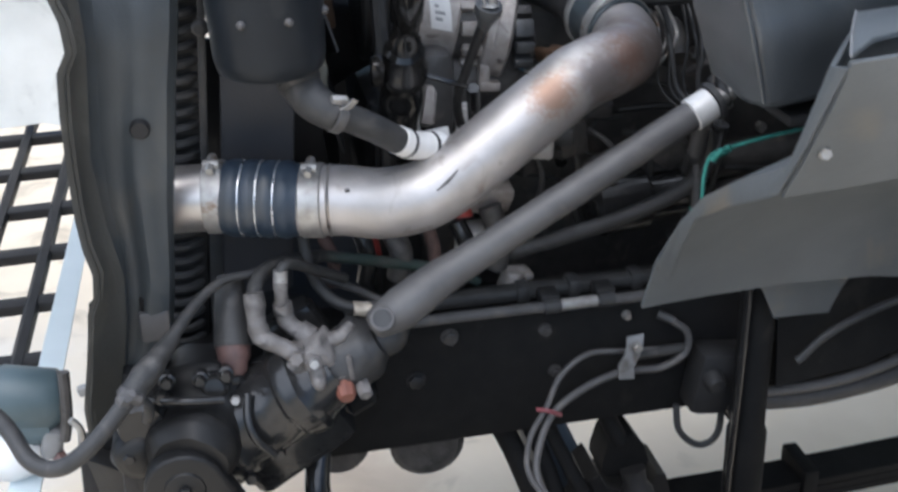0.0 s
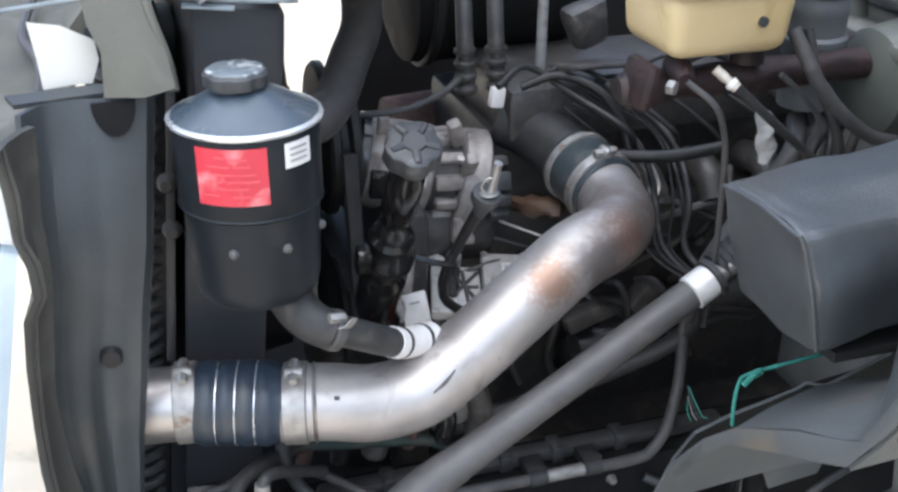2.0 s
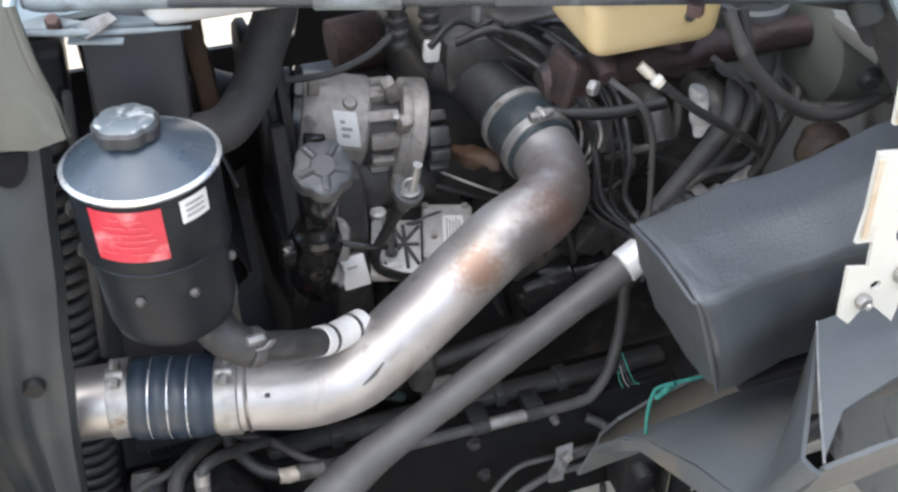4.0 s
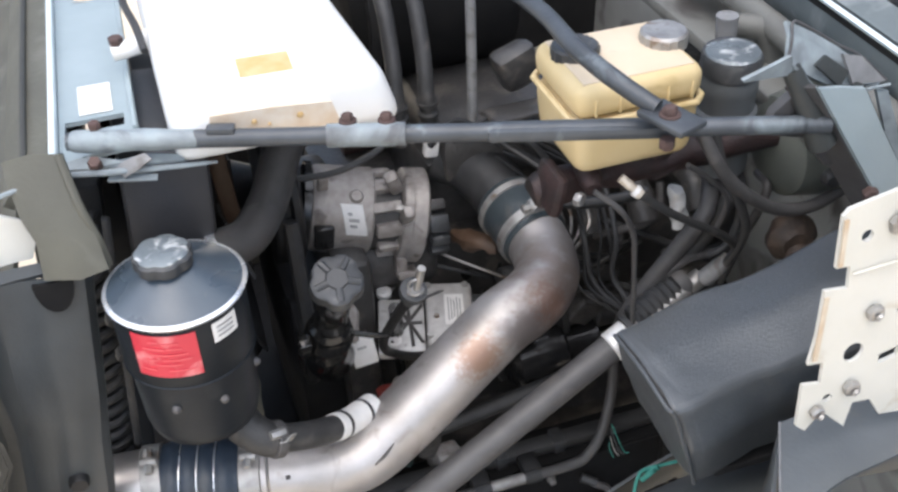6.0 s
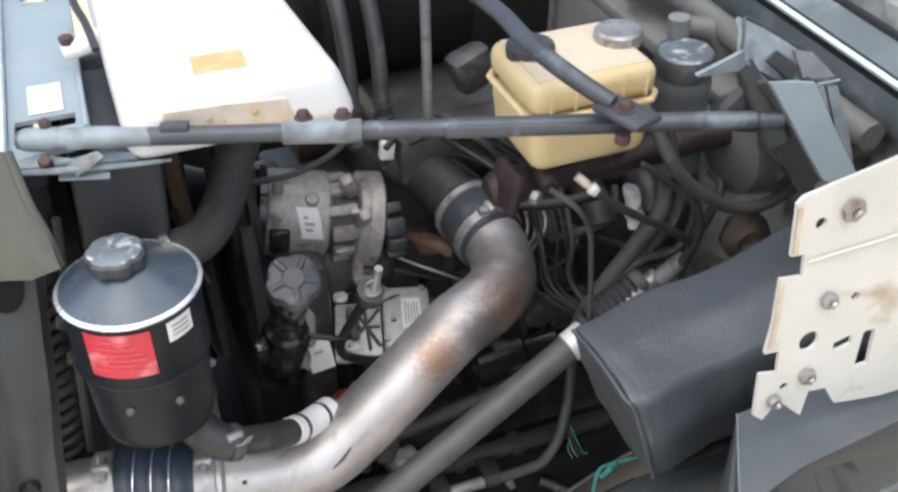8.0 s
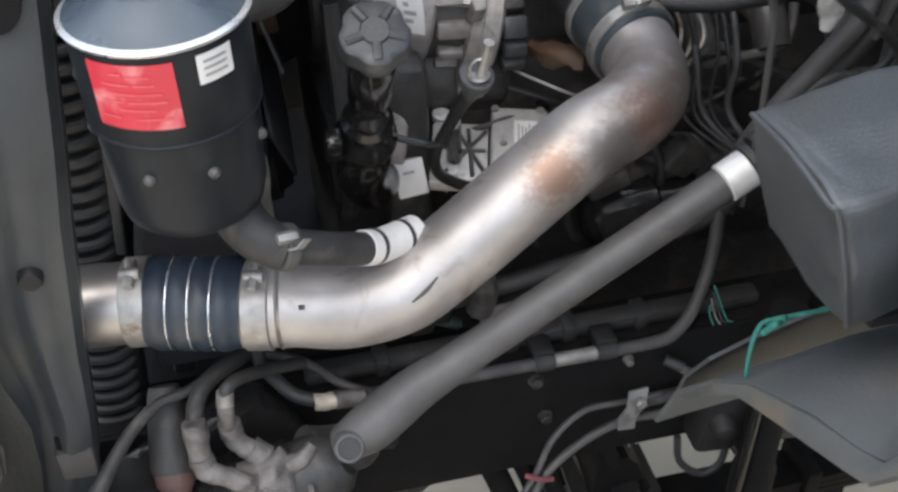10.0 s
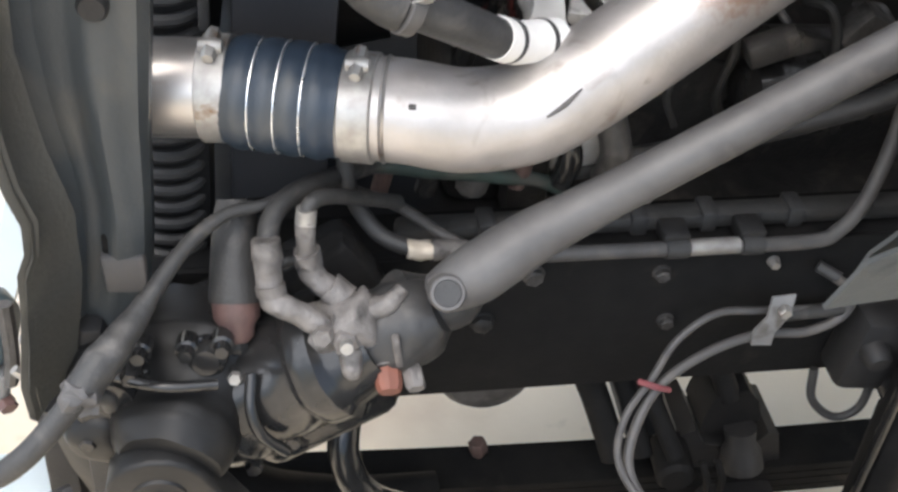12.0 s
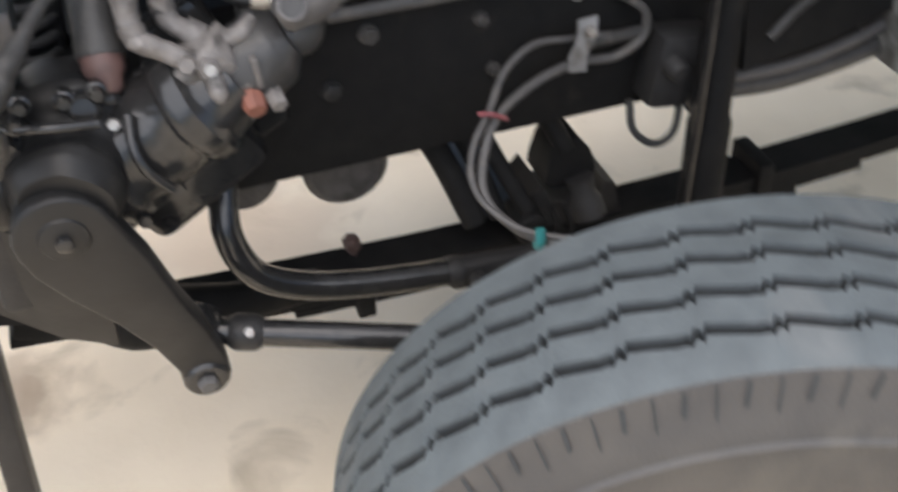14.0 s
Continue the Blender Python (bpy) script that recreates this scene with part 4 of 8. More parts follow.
# ---------- wheel ----------
def build_wheel():
    R, W = 0.462, 0.205
    base = pose(0.56, 0.995, R * 0.97, 0, 0, math.degrees(-0.33))
    t = thing("front_axle", (0.59, 1.2, 0.0), "front axle beam with a dusty ribbed truck wheel turned outward", "axle")
    # the tyre's section: place across the tread (0 inner, -W outer) and radius
    def revolve(section, seg, wave=None):
        m = Mesh()
        vs, fs = [], []
        for k in range(seg):
            g = 2 * math.pi * k / seg
            for j, (yy, r) in enumerate(section):
                y2 = yy + (wave(j, g) if wave else 0)
                vs.append(base @ V(r * math.cos(g), y2, r * math.sin(g)))
        n = len(section)
        for k in range(seg):
            k2 = (k + 1) % seg
            for j in range(n - 1):
                fs.append((k * n + j, k2 * n + j, k2 * n + j + 1, k * n + j + 1))
        return m.add(vs, fs)
    grooves = [-0.038, -0.079, -0.121, -0.163]
    crown = lambda y: R - 0.010 * ((y + W / 2) / (W / 2)) ** 2
    half = 0.0072
    teeth = 44
    seg = teeth * 20
    wave = [(0.0, -0.0042), (0.60, 0.0042), (0.66, -0.0062), (0.72, 0.0046), (0.80, -0.0064), (0.86, -0.0036), (1.0, -0.0042)]

    def kick(g):
        k = (g * teeth / (2 * math.pi)) % 1.0
        for (a, p), (b, q) in zip(wave, wave[1:]):
            if k <= b:
                return p + (q - p) * (k - a) / (b - a)
        return wave[-1][1]

    inner = [(0.022, R - 0.10), (0.024, R - 0.055), (0.012, R - 0.02), (0.002, R - 0.004)]
    outer = [(-W + 0.006, crown(-W) + 0.001), (-W - 0.001, R - 0.0145)]
    edges = [None, *grooves, None]
    wheel = None
    for a, b in zip(edges, edges[1:]):
        band = (inner if a is None else [(a - half + 0.0006, crown(a) - 0.005), (a - half, crown(a))]) + (outer if b is None else [(b + half, crown(b)), (b + half - 0.0006, crown(b) - 0.005)])
        fixed = (len(inner) if a is None else 0, len(band) - len(outer) if b is None else len(band))
        move = lambda j, g: kick(g) if fixed[0] <= j < fixed[1] else 0.0
        if wheel is None:
            wheel = part("wheel", revolve(band, seg, move), TYRE, t, "grey dusty tread with four zigzag grooves", 35)
        else:
            part("tread_rib", revolve(band, seg, move), TYRE, wheel, "", 35)
    # groove walls and floor coloured darker to stand for recess shade
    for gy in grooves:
        part("groove", revolve([(gy + half - 0.0004, crown(gy) - 0.0045), (gy + half - 0.0016, crown(gy) - 0.015), (gy - half + 0.0016, crown(gy) - 0.015), (gy - half + 0.0004, crown(gy) - 0.0045)], seg, lambda j, g: kick(g)), TYRE_SHADE, wheel, "tread groove with its shade put into darker rubber", 35)
    side = [(-W - 0.001, R - 0.0145), (-W - 0.004, R - 0.022), (-W - 0.006, R - 0.034), (-W - 0.016, R - 0.055), (-W - 0.021, R - 0.075), (-W - 0.0255, R - 0.078), (-W - 0.0255, R - 0.083), (-W - 0.022, R - 0.086),
            (-W - 0.024, R - 0.13), (-W - 0.014, R - 0.175), (-W + 0.01, R - 0.20)]
    part("sidewall", revolve(side, 120), TYRE_SIDE, wheel, "worn grey brown sidewall")
    part("inner_sidewall", revolve([(0.022, R - 0.10), (0.02, R - 0.15), (0.0, R - 0.20)], 90), TYRE_SIDE, wheel)
    # flat dark strips on the shoulder, painted as the shade of slots
    sipe = Mesh()
    for k in range(108):
        g = 2 * math.pi * k / 108
        r0, r1 = R - 0.018, R - (0.047 if k % 2 else 0.040)
        h = 0.0011 if k % 2 else 0.0021
        pts = []
        for (yy, r) in ((-W - 0.0030, r0), (-W - 0.0126 if k % 2 else -W - 0.0094, r1)):
            for s in (-1, 1):
                gg = g + s * h / r + (0.012 if r == r1 else 0)
                pts.append(base @ V(r * math.cos(gg), yy - 0.0012, r * math.sin(gg)))
        sipe.add(pts, [(0, 1, 3, 2)])
    sp = part("shoulder_slot", sipe, TYRE_SHADE, wheel, "narrow dark strips painted for slots in the tyre shoulder")
    tagged(sp, kind="stuff")
    part("rim", revolve([(-W + 0.012, R - 0.198), (-W - 0.006, R - 0.205), (-W + 0.004, R - 0.225), (-W + 0.06, R - 0.235), (-W + 0.08, R - 0.30), (-W + 0.05, 0.06), (-W + 0.03, 0.001)], 64), STEEL_GREY, wheel)
    part("beam", Mesh().box((0.62, 1.27, 0.40), (0.11, 0.62, 0.09), bevel=0.015).tube([(0.62, 1.56, 0.40), (0.62, 1.64, 0.34), (0.62, 1.72, 0.225)], [0.05, 0.048, 0.046], 10).box((0.62, 1.94, 0.215), (0.10, 0.50, 0.08), bevel=0.015), BLACK_STEEL, t)


# ---------- charge air pipe ----------
def clamp_band(parent, a, b, r, name="clamp"):
    c = part(name, Mesh().lathe(a, b, [(0, r), (0.05, r + 0.002), (0.95, r + 0.002), (1, r)], 32), STEEL, parent, "steel band clamp")
    mid = (V(*a) + V(*b)) / 2
    way = (V(*b) - V(*a)).normalized()
    up = V(0, -0.25, 1)
    up = (up - way * up.dot(way)).normalized()
    p = mid + up * (r + 0.005)
    side = way.cross(up)
    part("clamp_screw", Mesh().hexa(p - side * 0.018, p + side * 0.016, 0.0065), STEEL, c)
    part("clamp_lug", Mesh().lathe(p - way * 0.010, p + way * 0.010, [(0, 0.006), (0.5, 0.008), (1, 0.006)], 10), STEEL, c)
    return c


def build_charge_pipe():
    t = thing("charge_air_pipe", (0.25, 1.43, 1.09), "bare aluminium charge air pipe with heat and rust stains", "air pipe")
    r = 0.0460
    A, B = V(-0.16, 1.480, 1.143), V(-0.012, 1.461, 1.145)
    part("intercooler_stub", Mesh().tube([A, B + V(0.02, -0.003, 0)], r - 0.002, 28), ALU, t)
    C = V(0.118, 1.431, 1.138)
    clamp_band(t, B - V(0.008, -0.001, 0), B + V(0.018, -0.003, 0), r)
    way = C - B
    prof = [(0.12, r + 0.001)]
    for k in range(4):
        s = 0.15 + k * 0.165
        prof += [(s, r + 0.002), (s + 0.03, r + 0.0042), (s + 0.08, r + 0.0052), (s + 0.13, r + 0.0042), (s + 0.155, r + 0.002)]
    prof += [(0.86, r + 0.001)]
    bt = part("ribbed_boot", Mesh().lathe(B, C, prof, 36), SILICONE, t, "dark blue ribbed silicone boot")
    for k in range(3):
        q = B + way * (0.15 + (k + 1) * 0.165 - 0.006)
        part("wire_ring", Mesh().lathe(q - way * 0.010, q + way * 0.010, [(0, r + 0.001), (0.3, r + 0.0044), (0.7, r + 0.0044), (1, r + 0.001)], 40), BRIGHT, bt)
    clamp_band(t, C - V(0.016, -0.004, 0), C + V(0.012, -0.003, 0), r + 0.001)
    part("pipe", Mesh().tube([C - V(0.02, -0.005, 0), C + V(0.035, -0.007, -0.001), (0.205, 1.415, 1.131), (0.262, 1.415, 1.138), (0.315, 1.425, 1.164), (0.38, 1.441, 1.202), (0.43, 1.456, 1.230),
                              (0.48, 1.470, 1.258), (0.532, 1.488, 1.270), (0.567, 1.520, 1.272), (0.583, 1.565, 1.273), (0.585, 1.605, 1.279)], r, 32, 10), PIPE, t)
    part("bead", Mesh().lathe(C + V(0.017, -0.004, 0), C + V(0.022, -0.005, 0), [(0, r), (0.5, r + 0.0022), (1, r)], 32), ALU, t)
    D, E = V(0.585, 1.600, 1.278), V(0.572, 1.690, 1.292)
    up = part("upper_boot", Mesh().lathe(D, E, [(0, r + 0.002), (0.03, r + 0.005), (0.9, r + 0.006), (1, r + 0.002)], 32), BOOT, t, "dark rubber boot")
    clamp_band(t, D + (E - D) * 0.08, D + (E - D) * 0.26, r + 0.006)
    part("dark_clamp", Mesh().lathe(D + (E - D) * 0.74, D + (E - D) * 0.88, [(0, r + 0.006), (0.1, r + 0.008), (0.9, r + 0.008), (1, r + 0.006)], 32), STEEL, t, "steel band clamp")
    part("inlet_elbow", Mesh().tube([E, (0.564, 1.73, 1.302), (0.54, 1.775, 1.318), (0.50, 1.80, 1.335)], r, 24), RUBBER, t)
    part("scratch", Mesh().tube([(0.268, 1.3735, 1.159), (0.283, 1.376, 1.169), (0.297, 1.381, 1.181)], [0.001, 0.0022, 0.0008], 6), IRON, t)
    part("scratch", Mesh().tube([(0.153, 1.3865, 1.1665), (0.159, 1.3855, 1.1665)], [0.0025, 0.0025], 8), IRON, t)


# ---------- fluid canister and its hose ----------
def arc_label(c, r, a0, a1, z0, z1, push=0.0012, n=10):
    rows = []
    for zz in (z0, z1):
        rows.append([(c[0] + (r + push) * math.cos(radians(a0 + (a1 - a0) * k / n)), c[1] + (r + push) * math.sin(radians(a0 + (a1 - a0) * k / n)), zz) for k in range(n + 1)])
    return Mesh().sheet(rows, 0.0006)


def build_canister():
    c = (0.078, 1.375)
    r = 0.0715
    t = thing("fluid_canister", (c[0], c[1], 1.33), "black metal fluid canister with a blue-black lid and red label", "canister")
    P = lambda z: (c[0], c[1], z)
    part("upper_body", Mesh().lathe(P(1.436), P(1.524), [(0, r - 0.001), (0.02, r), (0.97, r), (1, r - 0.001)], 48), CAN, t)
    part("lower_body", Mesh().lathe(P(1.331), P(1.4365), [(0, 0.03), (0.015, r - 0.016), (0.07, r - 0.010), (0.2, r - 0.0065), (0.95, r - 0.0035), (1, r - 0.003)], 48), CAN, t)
    part("seam", Mesh().lathe(P(1.4335), P(1.4395), [(0, r - 0.002), (0.5, r + 0.0012), (1, r - 0.001)], 48), CAN, t)
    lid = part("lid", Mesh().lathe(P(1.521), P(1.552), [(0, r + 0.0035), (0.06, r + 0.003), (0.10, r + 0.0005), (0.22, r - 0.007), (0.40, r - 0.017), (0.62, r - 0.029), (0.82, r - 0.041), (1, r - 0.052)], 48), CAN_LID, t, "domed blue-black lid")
    part("rim", Mesh().lathe(P(1.5185), P(1.5245), [(0, r + 0.001), (0.2, r + 0.0035), (0.7, r + 0.0045), (1, r + 0.0022)], 56), BRIGHT, lid, "bright rolled rim")
    Q = lambda z: (c[0] - 0.006, c[1], z)
    cap = part("filler_cap", Mesh().lathe(Q(1.551), Q(1.5665), [(0, 0.027), (0.1, 0.0315), (0.8, 0.0315), (0.95, 0.029), (1, 0.024)], 60, 7, 0.085), CAP_PLASTIC, t, "black lobed filler cap")
    part("cap_top", Mesh().lathe(Q(1.5655), Q(1.5685), [(0, 0.0285), (0.6, 0.0285), (1, 0.0265)], 60, 7, 0.085), LID_FOIL, cap, "worn grey cap top with scratches")
    part("cap_neck", Mesh().lathe(Q(1.540), Q(1.557), [(0, 0.024), (1, 0.022)], 28), CAP_PLASTIC, cap)
    lab = part("red_label", arc_label(c, r, 222, 277, 1.455, 1.512), RED_LABEL, t, "worn red paper label")
    for z, a, b in ((1.504, 238, 246), (1.502, 248, 262), (1.495, 232, 249), (1.495, 252, 264), (1.487, 236, 268), (1.480, 231, 243), (1.480, 247, 270), (1.473, 240, 262), (1.466, 228, 240), (1.465, 250, 272)):
        part("print_line", arc_label(c, r, a, b, z - 0.0009, z + 0.0009, 0.0024, 8), PINK_PRINT, lab)
    wl = part("white_label", arc_label(c, r, 291, 316, 1.487, 1.512), WHITE_LABEL, t, "small white sticker")
    for z in (1.506, 1.500, 1.494):
        part("print_line", arc_label(c, r, 295, 311, z - 0.0010, z + 0.0010, 0.0022, 6), PRINT, wl)
    for a in (245, 290, 345):
        g = radians(a)
        p0 = V(c[0] + (r - 0.006) * math.cos(g), c[1] + (r - 0.006) * math.sin(g), 1.402)
        part("bolt", Mesh().lathe(p0, p0 + V(math.cos(g), math.sin(g), 0) * 0.007, [(0, 0.0055), (0.6, 0.005), (1, 0.0025)], 12), STEEL_GREY, t)
    part("bracket", Mesh().box((0.135, 1.43, 1.365), (0.008, 0.06, 0.20), (0, 0, 10), 0.003), OLIVE, t, "olive steel mounting bracket")
    part("bracket_foot", Mesh().box((0.128, 1.42, 1.30), (0.03, 0.05, 0.06), (0, 8, 0), 0.008), OLIVE, t)
    part("outlet", Mesh().tube([(0.104, 1.385, 1.345), (0.108, 1.376, 1.316), (0.120, 1.360, 1.297), (0.136, 1.350, 1.286), (0.147, 1.348, 1.281)], [0.026, 0.0245, 0.023, 0.0215, 0.0212], 20), RUBBER_GREY, t)
    part("outlet_seam", Mesh().lathe((0.1065, 1.378, 1.322), (0.110, 1.372, 1.311), [(0, 0.0245), (0.5, 0.0275), (1, 0.0245)], 22), RUBBER_GREY, t)
    h = thing("canister_hose", (0.15, 1.35, 1.27), "black rubber hose with white braided sleeve below the canister", "hose")
    part("hose", Mesh().tube([(0.140, 1.347, 1.284), (0.152, 1.35, 1.279), (0.194, 1.37, 1.250), (0.232, 1.402, 1.216)], 0.0172, 20), RUBBER, h)
    k = part("hose_clamp", Mesh().lathe((0.143, 1.3475, 1.2826), (0.154, 1.3505, 1.2775), [(0, 0.0212), (0.1, 0.0228), (0.9, 0.0228), (1, 0.0212)], 28), STEEL_GREY, h, "steel band clamp")
    part("clamp_screw", Mesh().hexa((0.142, 1.334, 1.303), (0.160, 1.340, 1.299), 0.006), STEEL, k)
    part("clamp_tail", Mesh().sheet([[(0.150, 1.330, 1.292), (0.158, 1.326, 1.296), (0.166, 1.327, 1.304)], [(0.158, 1.333, 1.288), (0.165, 1.330, 1.292), (0.172, 1.331, 1.300)]], 0.0015), STEEL, k)
    sl = part("white_sleeve", Mesh().tube([(0.224, 1.395, 1.224), (0.245, 1.413, 1.208), (0.285, 1.445, 1.192)], 0.0184, 22), WHITE_LABEL, h, "white braided sleeve")
    for p, q in (((0.2345, 1.4035, 1.216), (0.2375, 1.4065, 1.2138)), ((0.268, 1.431, 1.1985), (0.2715, 1.4338, 1.197))):
        part("black_band", Mesh().tube([p, q], 0.0192, 22), RUBBER, sl)


# ---------- radiator end ----------
def build_radiator():
    t = thing("radiator", (-0.04, 1.9, 0.95), "dark radiator with ribbed side tank and fan shroud", "radiator")
    lean = 0.10
    part("core", Mesh().box((-0.065, 1.95, 1.215), (0.07, 0.76, 0.67), (0, 0, 0), 0.004, shear=lean), BLACK_STEEL, t)
    part("side_tank", Mesh().box((-0.047, 1.565, 1.205), (0.066, 0.05, 0.71), (0, 0, 0), 0.012, shear=lean), BLACK_STEEL, t)
    n = 31
    for k in range(n):
        z = 0.878 + k * 0.0215
        x = -0.045 + lean * (z - 1.26)
        part("rib", Mesh().tube([(x - 0.038, 1.562, z), (x - 0.034, 1.540, z), (x - 0.018, 1.530, z - 0.003), (x + 0.006, 1.530, z - 0.004), (x + 0.022, 1.540, z - 0.002), (x + 0.027, 1.562, z)], 0.0066, 8, 3), RUBBER, t)
    part("shroud", Mesh().box((0.035, 1.95, 1.22), (0.03, 0.76, 0.62), (0, 0, 0), 0.008, shear=lean), BLACK_STEEL, t)
    part("shroud_panel", Mesh().box((0.052, 1.556, 1.18), (0.100, 0.012, 0.46), (0, 0, 0), 0.004, shear=lean), SHROUD, t, "flat blue-black side panel")
    part("shroud_lip", Mesh().box((0.055, 1.575, 1.24), (0.05, 0.02, 0.56), (0, 0, 0), 0.006, shear=lean), BLACK_STEEL, t)
    part("shroud_ring", Mesh().lathe((0.05, 1.93, 1.22), (0.14, 1.93, 1.23), [(0, 0.30), (0.1, 0.275), (1, 0.27), (1, 0.262), (0.1, 0.262), (0, 0.262)], 48, close=False), BLACK_STEEL, t)
    part("support_strap", Mesh().box((0.0, 1.50, 1.36), (0.010, 0.010, 0.36), (0, 6, 0), 0.003), RUBBER, t)
    for z in (1.42, 1.365):
        part("grommet", Mesh().lathe((0.0, 1.47, z), (-0.002, 1.458, z), [(0, 0.011), (0.6, 0.010), (1, 0.006)], 16), RUBBER_GREY, t)


def build_baffle():
    t = thing("side_baffle", (-0.1, 1.375, 0.96), "grey-black moulded side baffle beside the radiator", "baffle")
    zs = [1.537, 1.49, 1.45, 1.425, 1.39, 1.37, 1.32, 1.255, 1.20, 1.165, 1.13, 1.10, 1.08, 1.04, 1.0, 0.95, 0.91]
    outer = [-0.142, -0.138, -0.139, -0.131, -0.130, -0.143, -0.149, -0.152, -0.153, -0.152, -0.146, -0.151, -0.160, -0.167, -0.176, -0.186, -0.190]
    left = [-0.128, -0.130, -0.134, -0.135, -0.135, -0.137, -0.143, -0.151, -0.150, -0.147, -0.142, -0.139, -0.140, -0.144, -0.153, -0.166, -0.172]
    right = [-0.003 - 0.149 * (1.545 - z) - (0.04 if z < 0.93 else 0.0) for z in zs]
    rows = []
    for z, a, b in zip(zs, left, right):
        row = []
        ridge = 0.011 if z > 1.03 else 0.0
        for k in range(15):
            s = k / 14
            rise = ridge / (1 + math.exp(-(s - 0.55) * 34)) * (1 if z < 1.3 else 0.45)
            y = 1.383 + 0.26 * max(0.0, z - 1.385) - rise - 0.006 * math.sin(s * math.pi) - 0.038 * max(0.0, 1 - s / 0.22) ** 1.5 + (0.012 if k == 14 else 0)
            row.append((a + (b - a) * s + 0.003 * noise.noise((z * 9, s * 3, 2)), y + 0.005 * noise.noise((z * 6, s * 4, 5)), z))
        rows.append(row)
    b = part("sheet", Mesh().sheet(rows, 0.006), PANEL, t)
    part("edge_return", Mesh().sheet([[(r[-1][0], r[-1][1] - 0.002, r[-1][2]), (r[-1][0] + 0.001, r[-1][1] + 0.016, r[-1][2])] for r in rows[:-2]], 0.005), PANEL, t)
    part("top_flange", Mesh().sheet([[(-0.132, 1.410, 1.537), (-0.08, 1.417, 1.538), (-0.04, 1.416, 1.540), (0.0, 1.424, 1.537)], [(-0.14, 1.428, 1.541), (-0.08, 1.432, 1.543), (-0.04, 1.430, 1.545), (0.004, 1.436, 1.541)]], 0.005), PANEL, t)
    part("outer_trim", Mesh().sheet([[(x + 0.004, 1.305, z), (x, 1.297, z), ((x + q) / 2, 1.318, z), (q + 0.002, 1.342, z), (q + 0.012, 1.352, z)] for z, x, q in zip(zs, outer, left)], 0.008).rough(0.003, 30), TRIM, t, "olive-grey rubber edging")
    # dark disc in place of a shaded dimple in the sheet
    part("plug", Mesh().lathe((-0.079, 1.384, 1.279), (-0.079, 1.3585, 1.278), [(0, 0.012), (0.85, 0.0118), (1, 0.0095)], 20), BLACK_STEEL, b, "dark disc painted for the shade in a dimple")
    half = [(0.021 * math.cos(radians(g)), 0.034 * math.sin(radians(g))) for g in range(180, 361, 18)]
    # black plate and block imitate the shade of an opening and a slot
    part("cut_out", Mesh().bm(Mesh().plate(half, 0.016), pose(-0.043, 1.4035, 1.536, -14, 0, 0)), RAIL_BLACK, b, "black half-round plate painted as a shaded opening under the top edge")
    part("notch", Mesh().box((-0.098, 1.377, 1.046), (0.034, 0.014, 0.020), (0, 4, 0), 0.003), RAIL_BLACK, b, "black block painted as a shaded slot above the tab")
    part("pale_tab", Mesh().box((-0.196, 1.380, 0.930), (0.030, 0.012, 0.014), (0, -12, 0), 0.003), PALE_STEEL, t, "small pale tab")
    part("lower_tab", Mesh().box((-0.100, 1.372, 1.015), (0.038, 0.014, 0.044), (0, 3, 0), 0.004).rough(0.002, 60), STEEL_GREY, t, "grey metal tab")
    f = Mesh().sheet([[(-0.062, 1.470, 1.650), (-0.056, 1.437, 1.604), (-0.046, 1.418, 1.578), (-0.050, 1.408, 1.538)], [(-0.034, 1.465, 1.655), (-0.024, 1.424, 1.61), (-0.012, 1.404, 1.576), (-0.014, 1.396, 1.540)],
                      [(-0.006, 1.462, 1.652), (0.003, 1.43, 1.61), (0.012, 1.412, 1.576), (0.019, 1.395, 1.545)]], 0.008)
    ss = thing("seal_strip", (-0.05, 1.9, 1.58), "olive rubber seal along the radiator support", "seal")
    part("strip", Mesh().sheet([[(-0.075, 1.50, 1.575), (-0.05, 1.50, 1.606), (-0.018, 1.50, 1.612)], [(-0.07, 1.75, 1.58), (-0.045, 1.75, 1.612), (-0.012, 1.75, 1.618)], [(-0.055, 2.3, 1.58), (-0.032, 2.3, 1.614), (0.0, 2.3, 1.62)]], 0.012).rough(0.003, 25), OLIVE, ss)
    part("bead", Mesh().tube([(-0.050, 1.50, 1.613), (-0.045, 1.75, 1.619), (-0.032, 2.3, 1.621)], 0.004, 8), TRIM, ss)
    lone("seal_apron", Mesh().sheet([[(-0.42, 1.42, 1.50), (-0.25, 1.42, 1.49), (-0.15, 1.43, 1.485), (-0.09, 1.45, 1.50)], [(-0.42, 1.7, 1.52), (-0.25, 1.7, 1.50), (-0.15, 1.7, 1.485), (-0.07, 1.70, 1.53)], [(-0.42, 2.3, 1.55), (-0.25, 2.3, 1.52), (-0.15, 2.3, 1.49), (-0.06, 2.3, 1.54)]], 0.01), OLIVE,
         "olive rubber apron in front of the radiator support", "apron")
    lone("apron_bead", Mesh().tube([(-0.12, 1.46, 1.505), (-0.115, 1.60, 1.52), (-0.14, 1.75, 1.515), (-0.13, 1.95, 1.52), (-0.11, 2.2, 1.53)], 0.006, 8), STEEL_GREY, "pale bead along the rubber apron", "bead")
